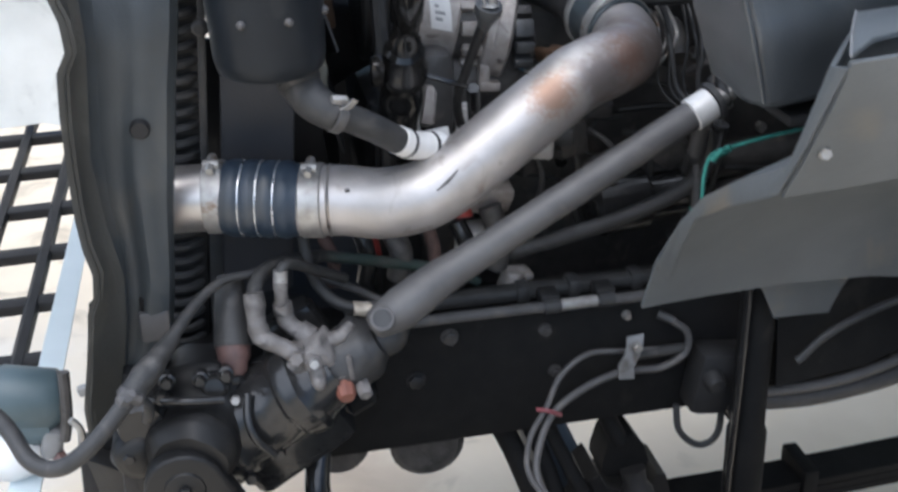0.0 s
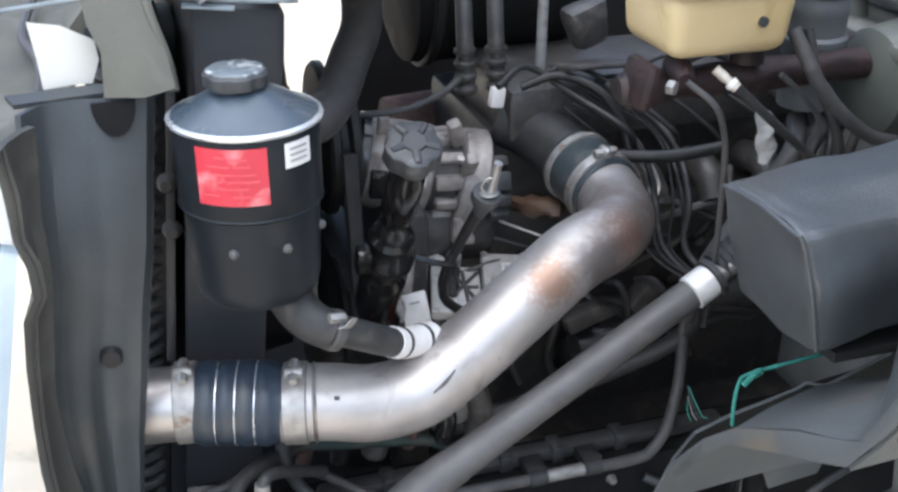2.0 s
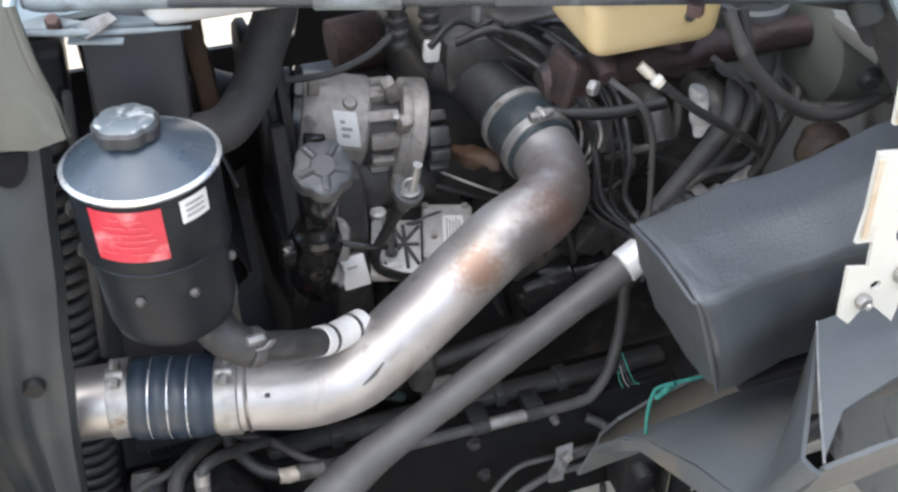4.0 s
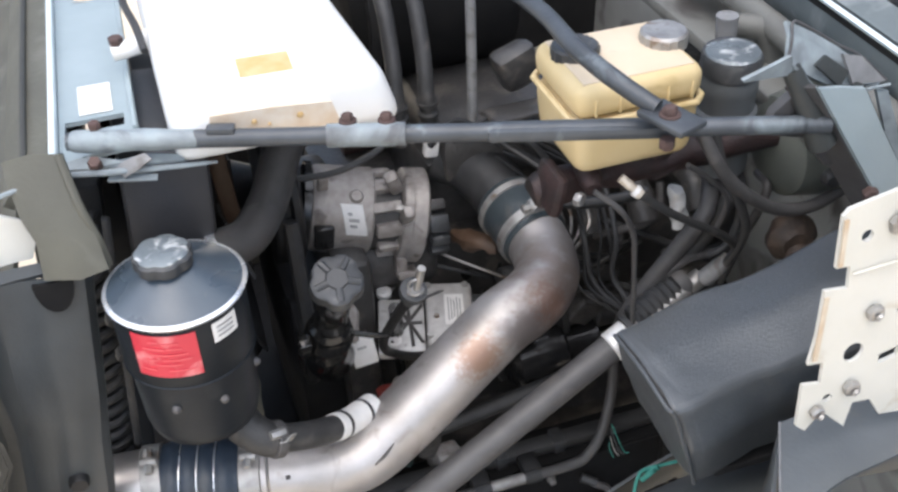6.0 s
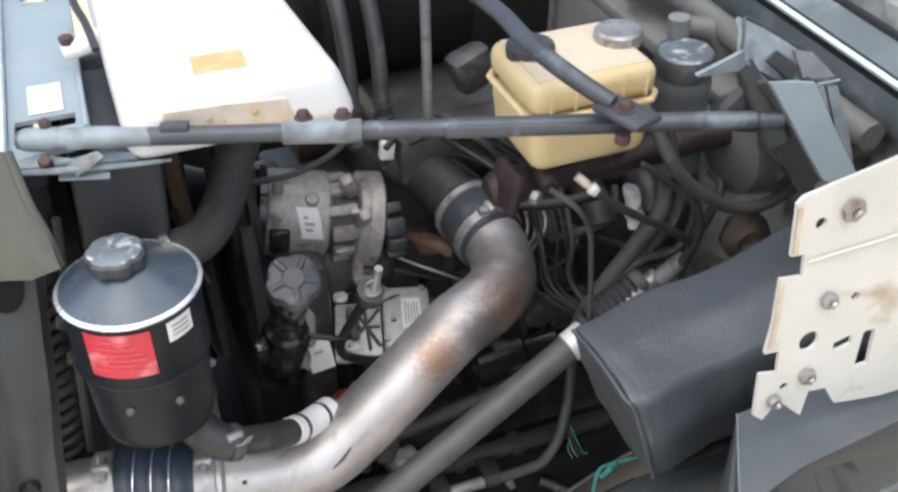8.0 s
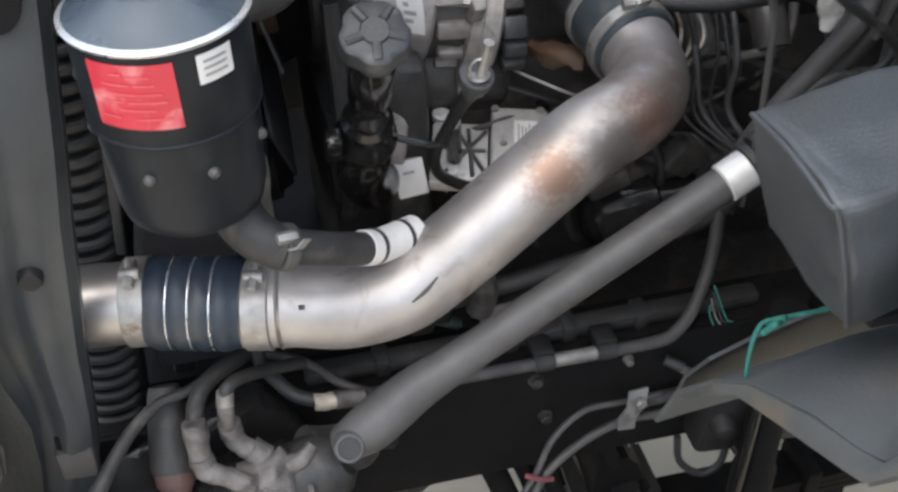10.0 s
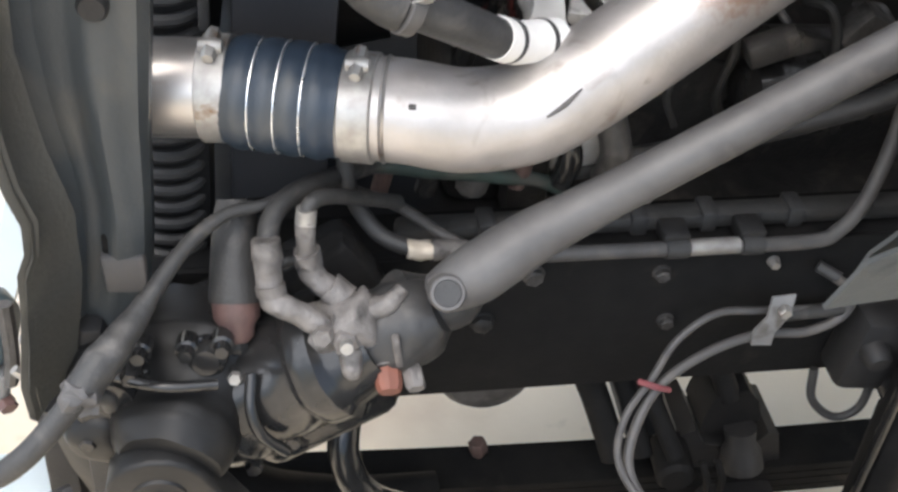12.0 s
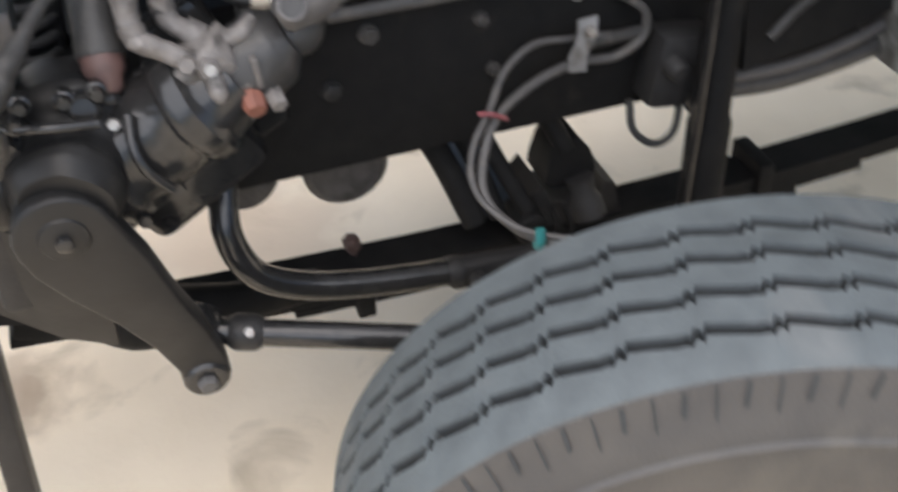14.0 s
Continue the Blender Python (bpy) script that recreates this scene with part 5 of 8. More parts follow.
    lone("hood_corner", Mesh().sheet([[(-0.112, 1.454, 1.606), (-0.108, 1.449, 1.572), (-0.104, 1.446, 1.540)], [(-0.082, 1.454, 1.599), (-0.082, 1.450, 1.570), (-0.080, 1.447, 1.542)], [(-0.054, 1.456, 1.582), (-0.052, 1.453, 1.564), (-0.060, 1.449, 1.544)]], 0.008).rough(0.003, 40), FIBRE, "white moulded duct corner behind the seal flap", "duct corner")
    sf = thing("seal_flap", (-0.03, 1.41, 1.55), "olive rubber seal flap folded over the radiator corner", "seal flap")
    part("flap", f.rough(0.004, 25), OLIVE, sf)
    part("edge_bead", Mesh().tube([(-0.006, 1.460, 1.652), (0.002, 1.428, 1.61), (0.012, 1.413, 1.572), (0.016, 1.408, 1.540)], 0.005, 8), OLIVE, sf)


def build_support():
    t = thing("radiator_support", (0.03, 1.9, 1.60), "pale blue painted radiator support tray with slots", "support tray")
    b = Mesh().plate([(-0.012, -0.028), (0.010, -0.024), (0.012, -0.008), (0.076, -0.004), (0.090, 0.85), (0.010, 0.85)], 0.006, [[(-0.004, 0.045), (0.062, 0.045), (0.064, 0.072), (-0.002, 0.072)], ring(0.045, 0.42, 0.017, 12, 1.4)])
    part("tray", Mesh().bm(b, Matrix(((1, 0, 0, 0), (0, 0, 1, 1.52), (0, 1, 0, 1.608), (0, 0, 0, 1)))), BLUE_PAINT, t, "pale blue tray")
    part("lip", Mesh().box((-0.006, 1.92, 1.617), (0.008, 0.84, 0.022), (0, 0, -1.5), 0.003), BLUE_WHITE, t, "pale lip")
    part("lip", Mesh().box((0.083, 1.95, 1.612), (0.006, 0.80, 0.014), (0, 0, -1.5), 0.002), BLUE_PAINT, t)
    part("paper_label", Mesh().box((0.034, 1.635, 1.6155), (0.038, 0.070, 0.001), (0, 0, -1), 0), WHITE_LABEL, t, "white paper sticker")
    part("front_bracket", Mesh().sheet([[(-0.012, 1.490, 1.622), (0.02, 1.486, 1.625), (0.05, 1.482, 1.620), (0.078, 1.478, 1.622), (0.112, 1.474, 1.616)], [(-0.008, 1.476, 1.620), (0.024, 1.472, 1.618), (0.053, 1.468, 1.622), (0.082, 1.466, 1.616), (0.118, 1.466, 1.612)]], 0.004).rough(0.004, 60), PALE_WORN, t)
    part("bent_tab", Mesh().sheet([[(0.045, 1.470, 1.618), (0.060, 1.464, 1.630), (0.078, 1.466, 1.632)], [(0.050, 1.460, 1.610), (0.066, 1.456, 1.618), (0.084, 1.458, 1.626)]], 0.003).rough(0.003, 80), PALE_STEEL, t)
    part("clamp_plate", Mesh().box((0.060, 1.462, 1.606), (0.052, 0.010, 0.003), (10, 4, -12), 0.001), PALE_WORN, t)
    part("hook_lever", Mesh().tube([(-0.24, 1.405, 1.618), (-0.10, 1.438, 1.624), (-0.02, 1.458, 1.627), (0.04, 1.462, 1.618), (0.10, 1.462, 1.610), (0.15, 1.460, 1.606)], [0.0026, 0.0026, 0.003, 0.004, 0.0032, 0.002], 8), PALE_WORN, t)
    part("bolt", Mesh().hexa((0.026, 1.474, 1.620), (0.026, 1.464, 1.634), 0.0075), RUSTY, t)
    part("under_channel", Mesh().box((0.09, 1.62, 1.53), (0.10, 0.24, 0.13), (0, 4, 0), 0.012), SHROUD, t)
    part("brown_stay", Mesh().box((0.166, 1.75, 1.40), (0.026, 0.02, 0.24), (0, -4, 0), 0.004), OCHRE, t)


def build_coolant_tank():
    t = thing("coolant_tank", (0.23, 1.8, 1.60), "white plastic coolant expansion tank", "coolant tank")
    b = bmesh.new()
    bmesh.ops.create_cube(b, size=1.0)
    for p in b.verts:
        top = p.co.z > 0
        far = p.co.y > 0
        y = 1.795 + p.co.y * (0.67 if not top else 0.66)
        x = (0.106 if not top else 0.110) if p.co.x < 0 else (0.343 if top else 0.366) - 0.06 * (y - 1.47)
        p.co = V(x, y, 1.639 + p.co.z * 0.086 + (0 if top else 0.008))
    bmesh.ops.bevel(b, geom=b.edges[:], offset=0.022, segments=4, profile=0.5, affect="EDGES")
    part("body", Mesh().bm(b), WHITE_TANK, t)
    e = part("ear", Mesh().tube([(0.066, 1.688, 1.645), (0.085, 1.686, 1.647), (0.105, 1.690, 1.650), (0.125, 1.70, 1.652)], [0.012, 0.011, 0.012, 0.018], 14), WHITE_TANK, t)
    part("ear_bolt", Mesh().hexa((0.072, 1.687, 1.654), (0.072, 1.687, 1.664), 0.009), RUSTY, e)
    w = part("level_window", Mesh().bm(Mesh().plate([(0.146, 1.624), (0.290, 1.624), (0.282, 1.652), (0.215, 1.659), (0.151, 1.662)], 0.003), pose(0, 1.4605, 0, 0, 0, 0)), TANK_FAINT, t, "faint amber level window")
    for x, z, r in ((0.196, 1.646, 0.0034), (0.212, 1.640, 0.0022), (0.246, 1.644, 0.0040)):
        part("stain", Mesh().lathe((x, 1.4592, z), (x, 1.4585, z), [(0, r), (1, r * 0.7)], 14), AMBER_LABEL, w)
    part("amber_label", Mesh().box((0.222, 1.515, 1.6825), (0.058, 0.044, 0.0012), (0, 0, -2), 0), AMBER_LABEL, t, "faded amber label")
    s = part("level_sensor", Mesh().lathe((0.236, 1.692, 1.681), (0.237, 1.69, 1.700), [(0, 0.026), (0.1, 0.026), (0.12, 0.012), (1, 0.011)], 18), WHITE_TANK, t)
    part("sensor_plug", Mesh().box((0.237, 1.689, 1.710), (0.022, 0.022, 0.032), bevel=0.004), CAP_PLASTIC, s)
    lone("sensor_cable", Mesh().tube([(0.237, 1.694, 1.722), (0.212, 1.722, 1.706), (0.183, 1.763, 1.696), (0.13, 1.80, 1.694), (0.098, 1.770, 1.692), (0.090, 1.735, 1.686), (0.098, 1.69, 1.672), (0.102, 1.655, 1.655)], 0.0048, 8), RUBBER, "black sensor cable running over the coolant tank", "cable")
    lone("red_connector", Mesh().tube([(0.100, 1.776, 1.695), (0.090, 1.742, 1.692)], 0.0075, 10), RED_PART, "red cable connector beside the coolant tank", "connector")


def build_braces():
    t = thing("support_rod", (0.37, 1.38, 1.645), "worn grey tubular brace across the engine bay", "brace")
    L = lambda s: V(0.003 + 0.78 * s, 1.502 - 0.272 * s, 1.641)
    part("tube", Mesh().tube([L(0), L(0.07), L(0.5), L(0.90), L(0.935), L(0.970)], 0.0100, 16, 4), WORN_BAR, t)
    part("end_socket", Mesh().tube([L(0.006), L(0.010), L(0.05), L(0.054), L(0.10), L(0.14), L(0.17)], [0.0105, 0.0128, 0.0128, 0.0118, 0.0122, 0.011, 0.0102], 16, 4).rough(0.0015, 50), PALE_WORN, t, "pale blue worn end")
    part("flat_part", Mesh().box(L(0.66) , (0.20, 0.026, 0.015), (0, 0, -19), 0.005), WORN_BAR, t)
    part("clamp_sleeve", Mesh().tube([L(0.335), L(0.435)], 0.0128, 4 * 4), PALE_WORN, t)
    part("rib_seam", Mesh().box(L(0.20) + V(0, 0, 0.011), (0.03, 0.014, 0.008), (0, 0, -19), 0.002), WORN_BAR, t)
    for s in (0.365, 0.415):
        p = L(s) + V(0, 0.009, 0.0118)
        bb = part("bolt", Mesh().hexa(p, p + V(0, 0.002, 0.009), 0.0064), RUSTY, t)
        part("washer", Mesh().lathe(p - V(0, 0, 0.002), p + V(0, 0, 0.002), [(0, 0.010), (1, 0.0095)], 16), RUSTY, bb)
    for s in (0.02,):
        p = L(s) + V(0.015, 0, 0.0105)
        part("bolt", Mesh().hexa(p, p + V(0, 0, 0.010), 0.0065), RUSTY, t)
    d = thing("diagonal_stay", (0.60, 1.35, 1.65), "grey-blue flat steel stay bolted to the brace", "stay")
    part("bar", Mesh().tube([(0.585, 1.290, 1.670), (0.575, 1.306, 1.675), (0.556, 1.349, 1.685), (0.545, 1.414, 1.690), (0.544, 1.518, 1.690), (0.52, 1.68, 1.685), (0.48, 1.90, 1.675)], [0.0095, 0.0100, 0.0105, 0.0105, 0.0105, 0.0105, 0.0105], 12), WORN_BAR, d)
    part("flat_end", Mesh().box((0.592, 1.273, 1.666), (0.040, 0.062, 0.008), (0, 0, 20), 0.003), WORN_BAR, d)
    k = part("bolt", Mesh().hexa((0.590, 1.273, 1.669), (0.590, 1.274, 1.680), 0.0080), RUSTY, d)
    part("washer", Mesh().lathe((0.590, 1.273, 1.669), (0.590, 1.273, 1.672), [(0, 0.0115), (1, 0.011)], 18), RUSTY, k)
    part("nut", Mesh().hexa((0.590, 1.273, 1.642), (0.590, 1.273, 1.630), 0.0085), RUSTY, d)


# ---------- brake master cylinder side ----------
def build_brakes():
    t = thing("brake_fluid_tank", (0.63, 1.46, 1.525), "yellowed plastic brake fluid reservoir with two caps", "fluid reservoir")
    def body(x0, x1, y0, y1, z0, z1, tp, bev):
        b = bmesh.new()
        bmesh.ops.create_cube(b, size=1.0)
        for p in b.verts:
            k = tp if p.co.z < 0 else 1.0
            p.co = V((x0 + x1) / 2 + p.co.x * (x1 - x0) * k, (y0 + y1) / 2 + p.co.y * (y1 - y0) * k, (z0 + z1) / 2 + p.co.z * (z1 - z0))
        bmesh.ops.bevel(b, geom=b.edges[:], offset=bev, segments=4, profile=0.5, affect="EDGES")
        return Mesh().bm(b)
    part("lower_body", body(0.541, 0.704, 1.388, 1.525, 1.524, 1.602, 0.92, 0.020), YELLOW_TANK, t)
    rim = []
    for cx, cy, g0 in ((0.681, 1.503, 0), (0.563, 1.503, 90), (0.563, 1.410, 180), (0.681, 1.410, 270)):
        rim += [(cx + 0.0235 * math.cos(radians(g0 + 22.5 * q)), cy + 0.0235 * math.sin(radians(g0 + 22.5 * q)), 1.602) for q in range(5)]
    part("rim", Mesh().tube(rim + rim[:1], 0.0042, 8, 2), YELLOW_TANK, t)
    part("upper_body", body(0.541, 0.703, 1.388, 1.525, 1.602, 1.646, 0.985, 0.017), YELLOW_TANK, t)
    # thin top plate whose paler colour carries the sky's light
    part("top_panel", body(0.553, 0.691, 1.400, 1.513, 1.6425, 1.6466, 0.99, 0.0012), TANK_TOP_LIT, t, "beige top plate with skylight put into its colour")
    for k in range(5):
        part("rib", Mesh().box((0.565 + 0.03 * k, 1.389, 1.619), (0.004, 0.004, 0.022), bevel=0.0015), YELLOW_TANK, t)
    c1 = part("cap", Mesh().lathe((0.684, 1.463, 1.640), (0.684, 1.463, 1.660), [(0, 0.027), (0.1, 0.029), (0.85, 0.029), (1, 0.026)], 36, 18, 0.05), STEEL, t, "silver ribbed cap")
    part("cap", Mesh().lathe((0.575, 1.473, 1.640), (0.575, 1.473, 1.658), [(0, 0.027), (0.1, 0.029), (0.85, 0.029), (1, 0.026)], 36, 18, 0.05), CAP_PLASTIC, t, "black ribbed cap")
    # dark disc on the face, coloured as the shade in a hole
    part("hole", Mesh().lathe((0.655, 1.391, 1.565), (0.655, 1.3865, 1.565), [(0, 0.006), (1, 0.006)], 10), CAP_PLASTIC, t)
    m = thing("master_cylinder", (0.66, 1.455, 1.43), "rusty red brake master cylinder under the reservoir", "master cylinder")
    part("body", Mesh().lathe((0.515, 1.455, 1.478), (0.86, 1.465, 1.480), dense([(0, 0.018), (0.03, 0.022), (0.12, 0.023), (0.25, 0.019), (0.45, 0.021), (0.5, 0.023), (0.56, 0.021), (1, 0.019)], 3), 26).rough(0.006, 40), MASTER, m)
    part("end_flange", Mesh().box((0.532, 1.435, 1.492), (0.018, 0.062, 0.055), (0, 12, 0), 0.008), MASTER, m)
    part("end_bolt", Mesh().hexa((0.548, 1.395, 1.498), (0.553, 1.387, 1.498), 0.009), STEEL, m)
    part("port", Mesh().lathe((0.58, 1.44, 1.51), (0.573, 1.40, 1.50), [(0, 0.016), (0.7, 0.014), (1, 0.01)], 14), MASTER, m)
    part("grommet", Mesh().lathe((0.68, 1.45, 1.50), (0.68, 1.45, 1.528), [(0, 0.02), (1, 0.02)], 18), MASTER, m)
    f = part("line_fitting", Mesh().lathe((0.604, 1.394, 1.514), (0.624, 1.376, 1.495), [(0, 0.0058), (0.5, 0.006), (0.52, 0.005), (0.7, 0.005), (0.72, 0.0068), (1, 0.0066)], 16), BRASS, m, "pale brass line fitting")
    part("fitting_band", Mesh().lathe((0.6175, 1.382, 1.5012), (0.6210, 1.3788, 1.4978), [(0, 0.0076), (1, 0.0076)], 16), WHITE_LABEL, f)
    lone("brake_line", Mesh().tube([(0.625, 1.374, 1.495), (0.66, 1.374, 1.464), (0.694, 1.38, 1.436), (0.761, 1.40, 1.381), (0.80, 1.42, 1.33), (0.79, 1.43, 1.27)], 0.0055, 10), RUBBER_GREY, "grey rubber line leaving the master cylinder", "brake line")
    lone("brake_line", Mesh().tube([(0.571, 1.395, 1.502), (0.602, 1.38, 1.474), (0.625, 1.39, 1.43), (0.636, 1.40, 1.38), (0.652, 1.42, 1.27), (0.66, 1.44, 1.18)], 0.0038, 8), STEEL_GREY, "thin steel brake line below the reservoir", "brake line")
    lone("brake_line", Mesh().tube([(0.71, 1.42, 1.49), (0.745, 1.42, 1.46), (0.775, 1.42, 1.42), (0.77, 1.43, 1.36)], 0.0038, 8), STEEL_GREY, "thin steel brake line behind the hoses", "brake line")
    s = thing("clutch_fluid_tank", (0.80, 1.52, 1.42), "small dark clutch fluid reservoir with a black lid", "fluid reservoir")
    part("body", Mesh().lathe((0.808, 1.50, 1.42), (0.803, 1.497, 1.565), [(0, 0.036), (0.5, 0.038), (0.53, 0.041), (0.62, 0.041), (0.65, 0.037), (0.8, 0.037), (0.83, 0.0385), (0.93, 0.0385), (1, 0.036)], 32), LINER, s)
    part("lid", Mesh().lathe((0.803, 1.497, 1.563), (0.803, 1.495, 1.592), [(0, 0.036), (0.1, 0.039), (0.85, 0.039), (1, 0.0365)], 36, 24, 0.02), CAP_PLASTIC, s, "black lid")
    part("lid_top", Mesh().lathe((0.803, 1.495, 1.591), (0.803, 1.495, 1.594), [(0, 0.036), (1, 0.0335)], 36), LID_FOIL, s, "worn silver lid disc")
    bb = thing("brake_booster", (0.93, 1.47, 1.34), "grey-green brake booster on the firewall", "brake booster")
    part("front_shell", Mesh().lathe((0.86, 1.47, 1.45), (0.98, 1.47, 1.45), [(0, 0.04), (0.12, 0.068), (0.6, 0.078), (1, 0.082)], 32), BOOSTER, bb)
    part("rim", Mesh().lathe((0.976, 1.47, 1.45), (1.04, 1.47, 1.45), [(0, 0.082), (0.15, 0.090), (0.85, 0.090), (1, 0.082)], 36), BOOSTER, bb)
    part("valve", Mesh().lathe((0.915, 1.41, 1.44), (0.908, 1.385, 1.437), [(0, 0.016), (0.7, 0.015), (1, 0.009)], 16), RUBBER, bb)
    part("mounting_stud", Mesh().hexa((0.892, 1.425, 1.485), (0.880, 1.415, 1.487), 0.006), STEEL, bb)
    lone("vacuum_hose", Mesh().tube([(0.725, 1.43, 1.54), (0.735, 1.41, 1.51), (0.752, 1.40, 1.478), (0.79, 1.395, 1.438), (0.84, 1.395, 1.405), (0.90, 1.40, 1.395), (0.98, 1.42, 1.412), (1.02, 1.45, 1.43)], 0.0088, 14), HOSE_GREY, "black rubber hose looping past the reservoir", "hose")
    lone("vacuum_hose", Mesh().tube([(0.745, 1.43, 1.54), (0.755, 1.41, 1.48), (0.773, 1.40, 1.442), (0.795, 1.40, 1.385), (0.795, 1.42, 1.32), (0.765, 1.44, 1.27), (0.715, 1.46, 1.225)], 0.0065, 12), RUBBER_GREY, "grey rubber hose hanging from the firewall", "hose")
    lone("white_cover", Mesh().tube([(0.718, 1.452, 1.431), (0.721, 1.453, 1.412), (0.727, 1.457, 1.390), (0.729, 1.460, 1.366)], [0.0090, 0.0115, 0.0120, 0.0085], 16, 5).rough(0.007, 55), PLASTIC_PALE, "small crumpled white plastic cover above the box", "plastic cover")
    h = thing("horn", (0.87, 1.41, 1.32), "rusty round horn beside the firewall", "horn")
    part("disc", Mesh().lathe((0.882, 1.425, 1.338), (0.875, 1.388, 1.340), [(0, 0.030), (0.2, 0.034), (0.5, 0.034), (0.7, 0.027), (1, 0.020)], 26).rough(0.004, 45), HORN_RUST, h)
    part("nut", Mesh().lathe((0.878, 1.392, 1.326), (0.874, 1.374, 1.324), [(0, 0.019), (0.6, 0.016), (0.8, 0.008), (1, 0.008)], 16), HORN_RUST, h)
    for k, (dx, dy, r, mt) in enumerate([(0, 0, 0.0125, HOSE_GREY), (0.022, -0.006, 0.0105, RUBBER_GREY), (0.045, 0.004, 0.0055, RUBBER), (0.064, -0.012, 0.0065, HOSE_GREY)]):
        lone("firewall_hose", Mesh().tube([(0.80 + dx, 1.50 + dy, 1.40), (0.775 + dx * 1.3, 1.465 + dy, 1.37 + 0.02 * (k % 2)), (0.74 + dx * 1.5, 1.465 - dy, 1.32 - 0.01 * k), (0.70 + dx * 0.6, 1.47 + dy, 1.26 + 0.012 * k), (0.675 + dx * 0.2, 1.48, 1.20), (0.67, 1.50, 1.12)], r, 12), mt,
             "black rubber hose bundled between firewall and steering shaft", "hose", group="hoses above the box")
    lone("grey_sleeve", Mesh().tube([(0.762, 1.432, 1.280), (0.766, 1.431, 1.284), (0.784, 1.430, 1.298), (0.800, 1.430, 1.312)], [0.009, 0.0125, 0.0125, 0.010], 14, 4), PALE_STEEL, "short pale grey hose sleeve above the box", "hose sleeve")
    c = thing("corrugated_boot", (0.69, 1.45, 1.22), "short black corrugated boot at the steering shaft top", "rubber boot")
    part("boot", Mesh().lathe((0.665, 1.437, 1.23), (0.735, 1.45, 1.262), [(k / 14, 0.021 + (0.0035 if k % 2 else 0)) for k in range(15)], 22), RUBBER, c)
    part("clamp", Mesh().lathe((0.735, 1.45, 1.262), (0.75, 1.452, 1.269), [(0, 0.024), (0.5, 0.026), (1, 0.024)], 22), STEEL_GREY, c)


def build_firewall():
    w = Mesh().box((1.06, 1.75, 1.175), (0.04, 1.55, 0.95), bevel=0.004)
    tagged(part("firewall", w, WALL_PAINT), "grey-green dirty steel firewall behind the engine", "firewall", kind="structure")
    t = thing("cowl", (1.02, 1.6, 1.6), "pale blue windscreen cowl panel with a light edge strip", "cowl panel")
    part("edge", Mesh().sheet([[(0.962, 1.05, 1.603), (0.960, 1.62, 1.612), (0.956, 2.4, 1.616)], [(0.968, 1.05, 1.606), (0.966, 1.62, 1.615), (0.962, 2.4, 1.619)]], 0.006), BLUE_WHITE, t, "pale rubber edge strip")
    # black sheet standing in for the strip's shadow
    part("gutter", Mesh().sheet([[(0.966, 1.02, 1.600), (0.964, 1.62, 1.608), (0.960, 2.4, 1.612)], [(0.972, 1.02, 1.588), (0.970, 1.62, 1.596), (0.966, 2.4, 1.600)]], 0.005), BLACK_STEEL, t, "dark sheet painted as the shadow under the strip")
    part("front_face", Mesh().sheet([[(0.974, 1.02, 1.590), (0.972, 1.62, 1.598), (0.968, 2.4, 1.602)], [(0.972, 1.02, 1.560), (0.970, 1.62, 1.568), (0.966, 2.4, 1.572)], [(0.985, 1.02, 1.530), (0.983, 1.62, 1.538), (0.98, 2.4, 1.542)]], 0.006).rough(0.004, 14), COWL, t)
    part("panel", Mesh().sheet([[(0.976, 1.0, 1.600), (0.976, 1.62, 1.609), (0.976, 2.4, 1.613)], [(1.01, 1.0, 1.606), (1.01, 1.62, 1.616), (1.01, 2.4, 1.62)], [(1.12, 1.0, 1.61), (1.12, 1.62, 1.625), (1.12, 2.4, 1.63)], [(1.30, 1.0, 1.64), (1.30, 1.62, 1.66), (1.30, 2.4, 1.665)]], 0.008).rough(0.004, 9), COWL, t)
    part("panel_lip", Mesh().tube([(1.03, 1.05, 1.616), (1.03, 1.62, 1.624), (1.03, 2.4, 1.628)], 0.006, 8), BLACK_STEEL, t)
    part("under_rail", Mesh().tube([(0.95, 1.30, 1.54), (0.935, 1.6, 1.552), (0.93, 2.1, 1.565)], 0.019, 14), FIREWALL, t)
    part("shelf", Mesh().box((0.95, 1.62, 1.49), (0.16, 0.55, 0.02), (0, 6, 0), 0.005), FIREWALL, t)
    part("upright_pipe", Mesh().tube([(0.868, 1.605, 1.42), (0.860, 1.60, 1.52), (0.857, 1.60, 1.585)], [0.014, 0.013, 0.0155], 14), PALE_STEEL, t)
    part("upright_pipe", Mesh().tube([(0.945, 1.60, 1.42), (0.942, 1.60, 1.50), (0.925, 1.61, 1.545), (0.895, 1.63, 1.55)], 0.017, 14), FIREWALL, t)
    b = thing("hinge_bracket", (0.80, 1.22, 1.502), "pale blue steel brace bracket on the firewall corner", "bracket")
    left = [(0.732, 1.235, 1.691), (0.768, 1.231, 1.635), (0.811, 1.224, 1.568), (0.843, 1.218, 1.517)]
    right = [(0.790, 1.235, 1.679), (0.823, 1.231, 1.622), (0.864, 1.224, 1.555), (0.890, 1.218, 1.512)]
    part("leg", Mesh().sheet([[a, tuple((p + q) / 2 + (0.003 if k == 1 else 0) for k, (p, q) in enumerate(zip(a, b))), b] for a, b in zip(left, right)], 0.006), BLUE_PAINT, b, "pale blue leg")
